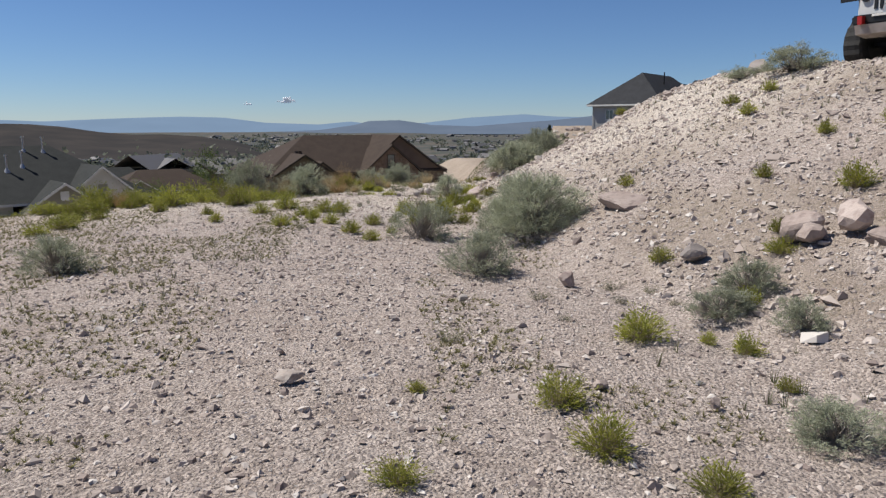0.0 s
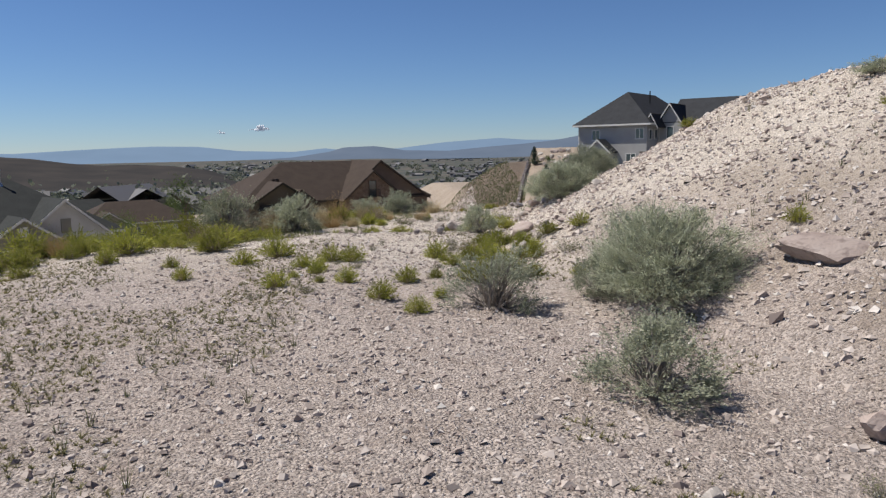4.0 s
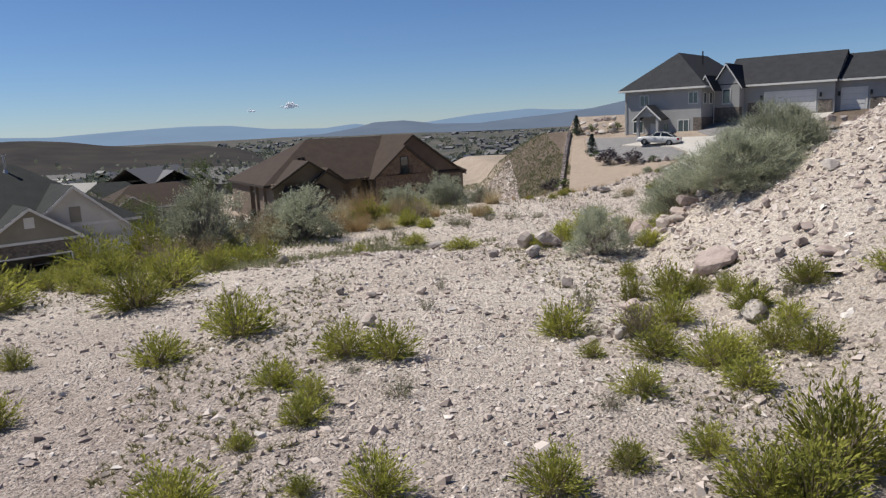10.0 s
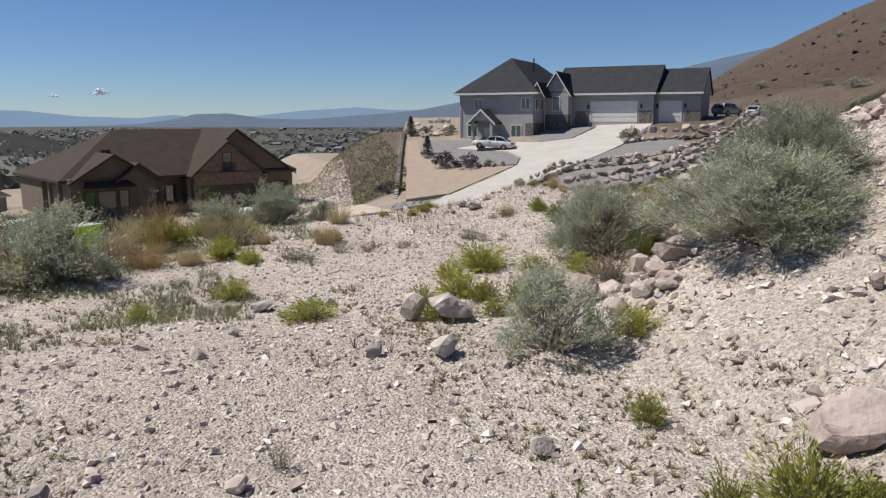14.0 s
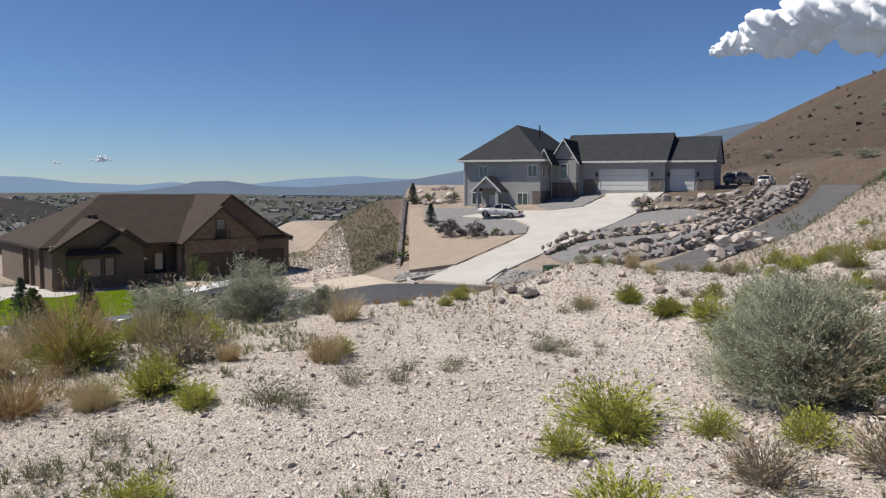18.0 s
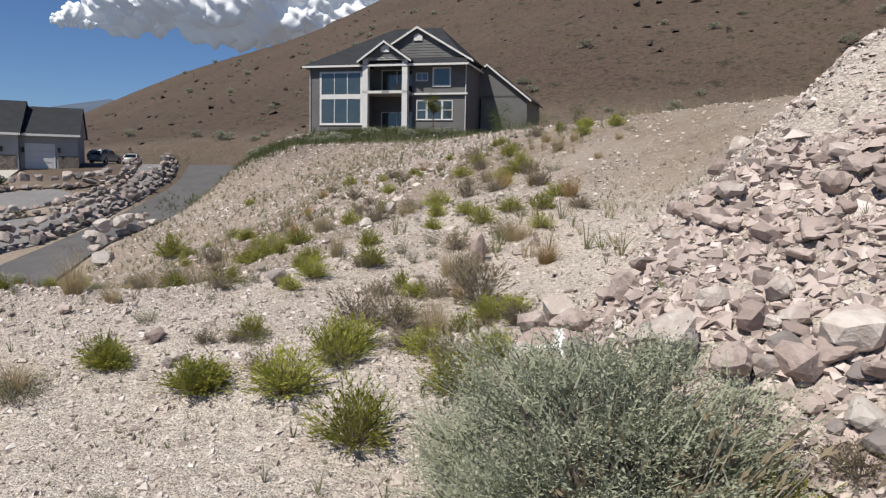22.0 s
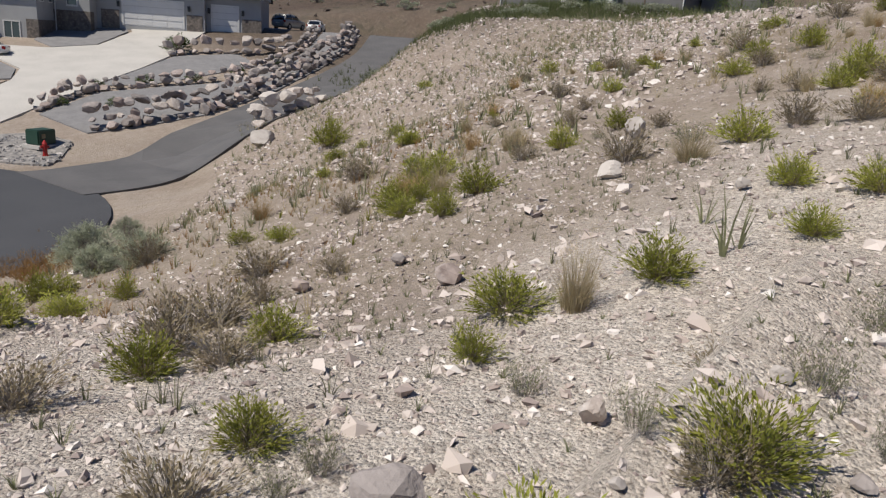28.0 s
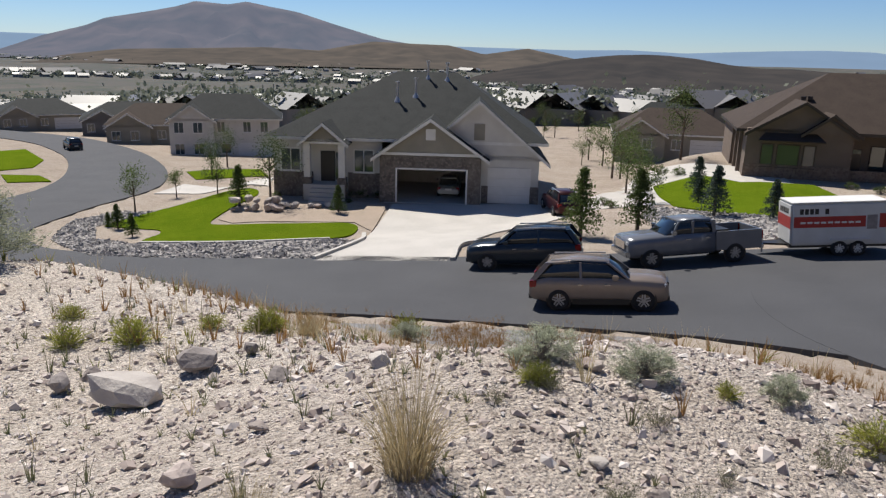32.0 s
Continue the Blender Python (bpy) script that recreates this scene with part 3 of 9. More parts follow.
for key, vals in zip(("soil", "hill", "valley", "chalk"), zones(XX.ravel(), YY.ravel())):
    a = ground_ob.data.attributes.new(key, "FLOAT", "POINT")
    a.data.foreach_set("value", vals.astype(np.float32))


def sheet(name, poly, zf, material, label, category, lift=0.04, kind="structure", cell=1.2):
    """A paved or planted area: an outline laid on the ground, cut to a grid so that it follows it, with a skirt."""
    bm = bmesh.new()
    vs = [bm.verts.new((x, y, 0)) for x, y in poly]
    bm.faces.new(vs)
    xs, ys = [p[0] for p in poly], [p[1] for p in poly]
    for ax, lo, hi in ((0, min(xs), max(xs)), (1, min(ys), max(ys))):
        c = lo + cell
        while c < hi:
            no = Vector((1, 0, 0)) if ax == 0 else Vector((0, 1, 0))
            bmesh.ops.bisect_plane(bm, geom=bm.verts[:] + bm.edges[:] + bm.faces[:], plane_co=no * c, plane_no=no)
            c += cell
    bmesh.ops.triangulate(bm, faces=bm.faces)
    ex = bmesh.ops.extrude_edge_only(bm, edges=[e for e in bm.edges if e.is_boundary])
    low = {g for g in ex["geom"] if isinstance(g, bmesh.types.BMVert)}
    co = np.array([v.co[:] for v in bm.verts])
    z = np.asarray(zf(co[:, 0], co[:, 1])) + lift
    for v, h in zip(bm.verts, z):
        v.co.z = h - (0.35 if v in low else 0)
    bmesh.ops.recalc_face_normals(bm, faces=bm.faces)
    ob = part(name, bm, material)
    return tagged(ob, label, category, kind=kind)


def st(x, y):
    return street_z(x)


def flat_ground(x, y):
    return ground(x, y, fine=False)


sheet("road", rl + rr_[::-1], st, M_ASPHALT, "fresh black asphalt street curving between the lots", "road", 0.05, cell=6)
sheet("road_cul_de_sac", bulb, st, M_ASPHALT, "wide dark asphalt turning circle with manholes", "road", 0.058, cell=6)
sheet("road_side", sl + sr[::-1], lambda x, y: np.maximum(flat_ground(x, y), street_z(x)) , M_OLDASPHALT, "narrow worn grey asphalt lane climbing the slope", "road", 0.09, cell=2)
sheet("driveway_white_house", WHITE_DRIVE, flat_ground, M_CONCRETE, "pale concrete driveway sloping down to a garage", "driveway", 0.05)
sheet("driveway_brown_house", BROWN_DRIVE, flat_ground, M_TANCONC, "tan concrete driveway widening before dark garage doors", "driveway", 0.05)
sheet("driveway_grey_house", GREY_DRIVE, yard_z, M_CONCRETE, "long pale concrete driveway climbing to a garage", "driveway", 0.07)
sheet("gravel_yard", [(20.2, 92.6), (21.5, 86), (24.9, 82.0), (26.6, 81.2), (28.0, 84.0), (28.1, 88), (25.6, 92.0), (24.2, 94.4), (29, 94.9), (28, 98), (25.5, 100.5), (22.9, 104)], yard_z, M_GRAVELGREY, "dark grey crushed gravel around the pale grey house", "gravel", 0.06)
sheet("gravel_strip", [(30.0, 76.2), (39.5, 82.3), (44.2, 80.6), (43.0, 75.6), (33.1, 74.6)], yard_z, M_GRAVELGREY, "dark grey gravel strip beside the concrete driveway", "gravel", 0.06)
sheet("gravel_entry", [(33.4, 90.6), (36.8, 89.9), (42.0, 94.5), (43.2, 97.4), (38, 100), (33.6, 94.5)], yard_z, M_GRAVELGREY, "dark grey gravel bed before the house entry", "gravel", 0.06)
sheet("gravel_terrace", [(24.4, 71.5), (29.4, 74.4), (33, 73.6), (37, 72.4), (42.7, 73.7), (50, 78.5), (58, 85.5), (61, 83), (53, 76.3), (46, 72.1), (39.2, 68.5), (35.3, 67), (31.8, 65.8), (27.5, 65.9), (24.8, 66.4)], flat_ground, M_GRAVELGREY, "dark grey gravel between two boulder walls", "gravel", 0.07)
sheet("gravel_parking", [(50.5, 93.6), (56, 88.5), (66, 90), (78, 101), (72, 108), (58, 104), (50, 98)], flat_ground, M_GRAVELGREY, "grey gravel parking area beside the garage", "gravel", 0.06)
sheet("gravel_slope", [(13.7, 74.6), (16.6, 74.2), (17.4, 74.0), (26.2, 80.8), (24.5, 81.6), (21.2, 86), (20.0, 92.6), (22.6, 104.6), (21.2, 104.6)], yard_z, M_GRAVELTAN, "tan gravel slope beside the concrete driveway", "gravel", 0.055)
LAWN = spline([(-43.2, 47.4), (-46.0, 53.2), (-43.4, 58.7), (-40.0, 57.8), (-36.6, 52.0), (-34.3, 51.6), (-30.5, 54.3), (-28.1, 56.9), (-26.1, 55.9), (-24.9, 53.1), (-28.7, 49.6), (-34.6, 46.3), (-36.8, 48.3), (-39.1, 49.0), (-43.2, 47.4)], 4)[:-1]
sheet("lawn", LAWN, flat_ground, M_LAWN, "bright green mown lawn before the white house", "lawn", 0.07)
sheet("garden_bed", [(-36.2, 52.2), (-39.4, 58.0), (-38.2, 59.2), (-30.9, 63.0), (-24.6, 55.6), (-25.6, 56.6), (-28.1, 57.4), (-30.7, 54.9), (-34.3, 52.1)], flat_ground, M_GRAVELTAN, "tan gravel garden bed with boulders before the house", "garden bed", 0.045)
sheet("rock_swale", [(-20.6, 48.6), (-27.9, 44.7), (-33.4, 42.5), (-41.6, 43.3), (-47.0, 46.6), (-48.0, 50.6), (-45.6, 52.4), (-43.6, 47.0), (-39.5, 45.2), (-34.9, 45.6), (-28.8, 49.0), (-24.7, 52.6), (-22.6, 52.9)], flat_ground, M_RIVER, "strip of grey river rock along the street edge", "rock strip", 0.05)
sheet("lawn_far", [(-66, 65.8), (-64.2, 74), (-56.4, 69.8), (-59.6, 63.4)], flat_ground, M_LAWN, "green mown lawn beside the neighbouring driveway", "lawn", 0.08)
sheet("driveway_far", [(-54.2, 56.4), (-57.5, 61.0), (-46.0, 63.4), (-42.6, 60.6), (-51.8, 58.4)], flat_ground, M_CONCRETE, "pale concrete driveway beside the green lawn", "driveway", 0.08)
sheet("lawn_brown_house", [(-21.2, 85.3), (-18.3, 88), (-14.1, 86.2), (-9.3, 88.7), (-2.6, 80), (1.5, 73.5), (-4.7, 70.4), (-9.5, 70.6), (-13.4, 73.0)], flat_ground, M_LAWN, "green mown lawn before the brown house", "lawn", 0.08)
sheet("rock_bed_brown_house", [(-12.5, 66.5), (-14.6, 72.0), (-9.5, 70.2), (-4.7, 70.0), (2.0, 73.0), (5.0, 71.6), (5.0, 68.2), (0.2, 66.9), (-3.0, 63.5), (-6, 60.5)], flat_ground, M_RIVER, "grey river rock bed along the street kerb", "rock strip", 0.05)
sheet("rock_bed_driveway", [(17.6, 66.7), (20.2, 69.4), (22.3, 68.2), (23.6, 65.6), (21.0, 62.4), (20.0, 63.4)], flat_ground, M_RIVER, "grey river rock bed beside the driveway mouth", "rock strip", 0.09)
sheet("rock_bed_wall", [(11.5, 69.2), (12.6, 74.4), (13.9, 75.4), (17.0, 73.9), (12.6, 70.4)], flat_ground, M_RIVER, "grey river rock triangle between two driveways", "rock strip", 0.09)
sheet("verge", [(-12, 41.4), (-6, 44.4), (-1.5, 46.2), (1.5, 46.0), (4.5, 45.4), (3.5, 43.0), (-1, 43.6), (-6, 42.0), (-12, 38.8)], flat_ground, M_GRAVELGREY, "grey gravel verge along the asphalt edge", "verge", 0.05)
sheet("path_white_house", [(-21, 71.5), (-20.4, 70.6), (-12, 76), (-8, 84), (-15, 95), (-26, 92)], flat_ground, M_CONCRETE, "pale gravel and concrete side yard between two houses", "side yard", 0.04)
sheet("lawn_corner", [(-107, 58), (-107, 63), (-90, 59.6), (-83, 56), (-83, 52.6)], flat_ground, M_LAWN, "green mown lawn in the bend of the street", "lawn", 0.1)
sheet("lawn_bend", [(-79, 51.5), (-75, 54.0), (-69.5, 53.2), (-72, 50)], flat_ground, M_LAWN, "small green lawn beside the street bend", "lawn", 0.1)


# -- house pieces --
def wall_box(parent, x0, x1, y0, y1, z0, z1, material, label=""):
    return box("wall", (x0, x1, y0, y1, z0, z1), material, parent, label)


def slab(name, quad, t, material, parent, label=""):
    """A roof plane with thickness from its corners."""
    bm = bmesh.new()
    q = [Vector(p) for p in quad]
    no = (q[1] - q[0]).cross(q[2] - q[0]).normalized()
    if no.z < 0:
        no = -no
    top, low = [bm.verts.new(p) for p in q], [bm.verts.new(p - no * t) for p in q]
    bm.faces.new(top)
    bm.faces.new(low[::-1])
    for i in range(len(q)):
        j = (i + 1) % len(q)
        bm.faces.new((top[i], low[i], low[j], top[j]))
    bmesh.ops.recalc_face_normals(bm, faces=bm.faces)
    return part(name, bm, material, parent, label)


def hip_roof(parent, x0, x1, y0, y1, ze, zr, material, ridge, trim, t=0.16):
    """Four planes. ridge: (x, y) of its two ends."""
    (ax, ay), (bx, by) = ridge
    a, b = (ax, ay, zr), (bx, by, zr)
    c = [(x0, y0, ze), (x1, y0, ze), (x1, y1, ze), (x0, y1, ze)]
    if abs(bx - ax) >= abs(by - ay):
        planes = [(c[0], c[1], b, a), (c[1], c[2], b), (c[2], c[3], a, b), (c[3], c[0], a)]
    else:
        planes = [(c[0], c[1], a), (c[1], c[2], b, a), (c[2], c[3], b), (c[3], c[0], a, b)]
    for q in planes:
        slab("roof", q, t, material, parent)
    for x, y, u, v in ((x0, y0, x1, y0), (x1, y0, x1, y1), (x0, y0, x0, y1)):
        box("fascia", (min(x, u) - 0.02, max(x, u) + 0.02, min(y, v) - 0.02, max(y, v) + 0.02, ze - 0.24, ze - 0.02), trim, parent)


def gable(parent, x0, x1, y0, y1, ze, zr, roof, wall, trim, ov=0.45, peak=None, t=0.15, front=0.45, wall_label="", zr_wall=None):
    """A roof whose ridge runs into the house (along y), its gable wall at y0."""
    px = (x0 + x1) / 2 if peak is None else peak
    k1, k2 = (zr - ze) / (px - x0), (zr - ze) / (x1 - px)
    for xa, za in ((x0 - ov, ze - ov * k1), (x1 + ov, ze - ov * k2)):
        slab("roof", ((xa, y0 - front, za), (px, y0 - front, zr), (px, y1, zr), (xa, y1, za)), t, roof, parent)
        dx = 0.16
        prism("bargeboard", [(xa, za - 0.02), (px, zr - 0.02), (px, zr - 0.26), (xa, za - 0.26)], y0 - front - 0.03, y0 - front + 0.03, "y", trim, parent)
    prism("wall", [(x0, ze - 0.15), (x1, ze - 0.15), (px, zr - 0.2)], y0, y0 + 0.2, "y", wall, parent, wall_label)


def window(parent, x0, x1, z0, z1, y, trim=None, cols=2, rows=1, fr=0.09, sill=True):
    """A framed window on a wall that faces -y at y, with a recessed pane for each light."""
    trim = trim or M_TRIM
    w = new("window")
    w.parent = parent
    bm = bmesh.new()
    for d in ((x0 - fr, x1 + fr, y - 0.05, y + 0.04, z1, z1 + fr), (x0 - fr, x1 + fr, y - 0.05, y + 0.04, z0 - fr, z0), (x0 - fr, x0, y - 0.05, y + 0.04, z0, z1), (x1, x1 + fr, y - 0.05, y + 0.04, z0, z1)):
        box_into(bm, *d)
    part("window_frame", bm, trim, w)
    dx, dz = (x1 - x0) / cols, (z1 - z0) / rows
    for i in range(1, cols):
        box("mullion", (x0 + i * dx - 0.035, x0 + i * dx + 0.035, y - 0.04, y + 0.02, z0, z1), trim, w)
    for j in range(1, rows):
        box("transom", (x0, x1, y - 0.038, y + 0.018, z0 + j * dz - 0.035, z0 + j * dz + 0.035), trim, w)
    for i in range(cols):
        for j in range(rows):
            box("pane", (x0 + i * dx, x0 + (i + 1) * dx, y - 0.012, y + 0.01, z0 + j * dz, z0 + (j + 1) * dz), M_GLASS, w)
    if sill:
        box("sill", (x0 - fr - 0.04, x1 + fr + 0.04, y - 0.10, y + 0.02, z0 - fr - 0.05, z0 - fr), trim, w)
    return w


def side_window(parent, y0, y1, z0, z1, x, trim=None):
    """A framed window on a wall that faces +x."""
    trim = trim or M_TRIM
    w = new("window")
    w.parent = parent
    bm = bmesh.new()
    f = 0.09
    for d in ((x - 0.04, x + 0.05, y0 - f, y1 + f, z1, z1 + f), (x - 0.04, x + 0.05, y0 - f, y1 + f, z0 - f, z0), (x - 0.04, x + 0.05, y0 - f, y0, z0, z1), (x - 0.04, x + 0.05, y1, y1 + f, z0, z1)):
        box_into(bm, *d)
    part("window_frame", bm, trim, w)
    box("pane", (x - 0.01, x + 0.012, y0, y1, z0, z1), M_GLASS, w)


def garage_door(parent, x0, x1, z0, z1, y, material, frame, rows=4, cols=4):
    g = new("garage_door")
    g.parent = parent
    bm = bmesh.new()
    for d in ((x0 - 0.14, x0, y - 0.06, y + 0.05, z0, z1 + 0.14), (x1, x1 + 0.14, y - 0.06, y + 0.05, z0, z1 + 0.14), (x0, x1, y - 0.06, y + 0.05, z1, z1 + 0.14)):
        box_into(bm, *d)
    part("door_frame", bm, frame, g)
    dz, dx = (z1 - z0) / rows, (x1 - x0) / cols
    for j in range(rows):
        bm = bmesh.new()
        box_into(bm, x0, x1, y - 0.01, y + 0.03, z0 + j * dz + 0.012, z0 + (j + 1) * dz - 0.012)
        for i in range(cols):
            box_into(bm, x0 + i * dx + 0.10, x0 + (i + 1) * dx - 0.10, y - 0.032, y - 0.010, z0 + j * dz + 0.10, z0 + (j + 1) * dz - 0.10)
        part("panel", bm, material, g)


def lap_siding(parent, x0, x1, y, z0, z1, material, step=0.28, clip=None):
    """Rows of lap boards on a wall facing -y; clip gives the span of a row at a height."""
    z = z0
    while z < z1 - 0.02:
        a, b = clip(z + step / 2) if clip else (x0, x1)
        if b - a > 0.3:
            prism("lap_board", [(y - 0.012, z + step), (y - 0.045, z), (y + 0.02, z), (y + 0.02, z + step)], a, b, "x", material, parent)
        z += step


def brown_house():
    h = rooted("brown_house", pose(0.4, 96.5, -8.12, 0, 0, 27), "brown stucco and stone house with a brown shingle roof", "house")
    W, R = M_BROWNWALL, M_ROOF_BR
    T = mat("dark_brown_trim", (0.042, 0.0302, 0.0235), None, 3, 0.6)
    wall_box(h, -5.2, 2.7, 0.0, 8, 0, 4.1, M_BROWNBRICK, "brown stone veneer wall")
    wall_box(h, 2.7, 7.3, 1.2, 9, 0, 3.9, W)
    wall_box(h, -9.2, -5.2, 2.6, 9, 0, 4.0, W)
    wall_box(h, -17.2, -9.2, 0.4, 9, -1.2, 4.0, W)
    wall_box(h, -17.6, 7.0, 8, 16, -1.5, 3.9, W)
    box("base_course", (-17.25, -9.15, 0.34, 1.2, -1.2, 1.1), M_BROWNBRICK, h, "brown stone veneer base")
    garage_door(h, -4.4, 1.6, 0.0, 2.5, 0.0, M_DARKDOOR, T)
    garage_door(h, 3.2, 6.5, 0.0, 2.5, 1.2, M_DARKDOOR, T, cols=2)
    hip_roof(h, -18.0, 7.7, 0.9, 17, 3.9, 8.5, R, ((-10.0, 9.0), (1.5, 9.0)), T)
    gable(h, -5.3, 7.1, 1.2, 9.5, 3.9, 8.6, R, W, T, peak=0.3)
    gable(h, -5.3, 2.8, 0.0, 6.0, 4.1, 7.4, R, M_BROWNBRICK, T, peak=-1.35)
    gable(h, -17.0, -9.3, 0.4, 8.0, 3.9, 6.3, R, W, T, peak=-13.1)
    gable(h, -12.9, -8.9, 0.1, 5.0, 3.9, 5.4, R, W, T, ov=0.3, front=0.3)
    window(h, -1.85, -0.95, 4.1, 6.0, 0.0, T, cols=1)
    b = new("balcony")
    b.parent = h
    box("floor", (-2.25, -0.55, -0.55, 0.0, 3.98, 4.08), T, b)
    for i in range(12):
        cyl("bar", -2.22 + i * 0.15, -0.5, 4.08, 4.95, 0.018, M_BLACK, b, 6)
    box("rail", (-2.25, -0.55, -0.53, -0.48, 4.95, 5.0), M_BLACK, b)
    for x0, x1 in ((-15.9, -15.1), (-14.7, -13.1), (-12.7, -11.9)):
        window(h, x0, x1, 1.0, 2.7, 0.4, T, cols=1)
    slab("roof", ((-16.4, -0.5, 3.15), (-11.3, -0.5, 3.15), (-11.9, 0.45, 3.75), (-15.8, 0.45, 3.75)), 0.1, T, h)
    d = new("door")
    d.parent = h
    box("leaf", (-9.0, -7.9, 2.54, 2.6, 0.15, 2.5), M_DARKDOOR, d)
    box("transom_pane", (-8.9, -8.0, 2.53, 2.55, 2.1, 2.4), M_GLASS, d)
    window(h, -7.2, -6.2, 0.9, 2.7, 2.6, T, cols=1)
    for x in (-9.25, -5.45):
        box("porch_post", (x - 0.22, x + 0.22, 0.75, 1.2, 0, 3.8), M_BROWNBRICK, h)
    box("porch_wall", (-9.0, -5.4, 0.9, 1.1, 0, 0.9), M_BROWNBRICK, h)
    for x, y in ((-17.4, 3.0), (-17.4, 6.0)):
        box("pilaster", (x - 0.1, x + 0.25, y, y + 0.4, -1.3, 3.8), W, h)
    for x in (-5.0, 2.2):
        box("coach_lamp", (x - 0.09, x + 0.09, -0.18, -0.02, 2.0, 2.45), M_BLACK, h)
    for x, y in ((-12.6, 4.6), (-12.0, 5.0)):
        box("roof_vent", (x - 0.2, x + 0.2, y - 0.2, y + 0.2, 6.2, 6.55), T, h)


def grey_house():
    h = rooted("grey_house", pose(27.2, 101.5, -1.75, 0, 0, -42), "light grey stucco house with a charcoal shingle roof", "house")
    W, R = M_STUCCO_GREY, M_ROOF_CH
    wall_box(h, 0, 9.5, 0, 20, 0, 6.35, W)
    wall_box(h, 9.5, 12.6, 4.0, 14, 0.5, 6.35, W)
    wall_box(h, 12.6, 22.4, 6.0, 16, 1.5, 6.35, W)
    wall_box(h, 22.4, 27.6, 6.9, 16, 1.8, 6.3, W)
    box("base_course", (-0.05, 9.55, -0.06, 0.3, 0, 0.85), M_VENEER, h, "dark stone base course")
    box("base_course", (8.6, 9.58, -0.07, 5.2, 0, 2.7), M_VENEER, h, "dark stone veneer")
    box("base_course", (9.5, 12.65, 3.93, 5.0, 0.5, 3.7), M_VENEER, h, "dark stone veneer")
    for x0, x1, y in ((13.0, 14.6, 6.0), (20.75, 22.2, 6.0), (25.8, 27.65, 6.9)):
        box("base_course", (x0, x1, y - 0.06, y + 0.2, 2.4, 4.1), M_VENEER, h, "dark stone veneer")
    hip_roof(h, -0.65, 10.2, -0.65, 21, 6.3, 10.75, R, ((4.75, 5.2), (4.75, 15.5)), M_TRIM)
    for x0, x1, y0, zr in ((10.0, 22.7, 5.4, 9.75), (22.7, 27.9, 6.3, 9.3)):
        ym = y0 + 5.6
        slab("roof", ((x0, y0, 6.25), (x1, y0, 6.25), (x1, ym, zr), (x0, ym, zr)), 0.16, R, h)
        slab("roof", ((x0, ym, zr), (x1, ym, zr), (x1, ym + 5.6, 6.25), (x0, ym + 5.6, 6.25)), 0.16, R, h)
        box("fascia", (x0, x1, y0 - 0.04, y0 + 0.02, 6.02, 6.24), M_TRIM, h)
        prism("wall", [(y0 + 0.6, 6.2), (ym + 5, 6.2), (ym, zr - 0.2)], x1 - 0.35, x1 - 0.15, "x", W, h)
    gable(h, 9.6, 12.6, 4.0, 11, 6.6, 8.9, R, W, M_TRIM, ov=0.4)
    gable(h, 8.9, 10.3, 1.2, 6, 6.3, 7.6, R, W, M_TRIM, ov=0.3, front=0.3)
    garage_door(h, 15.0, 20.4, 2.75, 5.15, 6.0, M_WHITEDOOR, M_TRIM)
    garage_door(h, 23.0, 25.4, 2.75, 5.15, 6.9, M_WHITEDOOR, M_TRIM, cols=2)
    for x, z in ((2.5, 4.9), (8.55, 5.0)):
        window(h, x - 0.5, x + 0.5, z - 0.6, z + 0.6, 0)
    for x, z in ((1.7, 1.75), (7.4, 1.75)):
        window(h, x - 0.6, x + 0.6, z - 0.65, z + 0.65, 0)
    for y in (1.2, 3.2):
        side_window(h, y - 0.4, y + 0.4, 4.3, 5.5, 9.5)
    window(h, 10.7, 11.5, 4.2, 5.8, 4.0, cols=1)
    gable(h, 2.4, 5.2, -2.2, 0.1, 3.1, 4.4, R, W, M_TRIM, ov=0.45, front=0.3)
    for x in (2.6, 5.0):
        box("porch_post", (x - 0.16, x + 0.16, -2.15, -1.83, 0, 3.1), W, h)
    d = new("door")
    d.parent = h
    box("leaf", (3.3, 4.2, -0.04, 0.02, 0.05, 2.15), M_WHITEDOOR, d)
    box("leaf_panel", (5.05, 5.5, -0.05, 0.02, 1.2, 2.0), M_GLASS, d)
    cyl("downpipe", 9.7, 3.8, 0.3, 6.2, 0.05, M_TRIM, h, 8)
    cyl("downpipe", 0.05, -0.12, 0.1, 6.2, 0.05, M_TRIM, h, 8)
    cyl("roof_vent", 6.6, 8.5, 9.0, 10.9, 0.09, M_BLACK, h, 8)
    for x, y in ((14.6, 5.9), (21.0, 5.9), (22.7, 6.8), (25.9, 6.8)):
        box("coach_lamp", (x - 0.12, x + 0.12, y - 0.14, y - 0.02, 4.4, 4.9), M_BLACK, h)


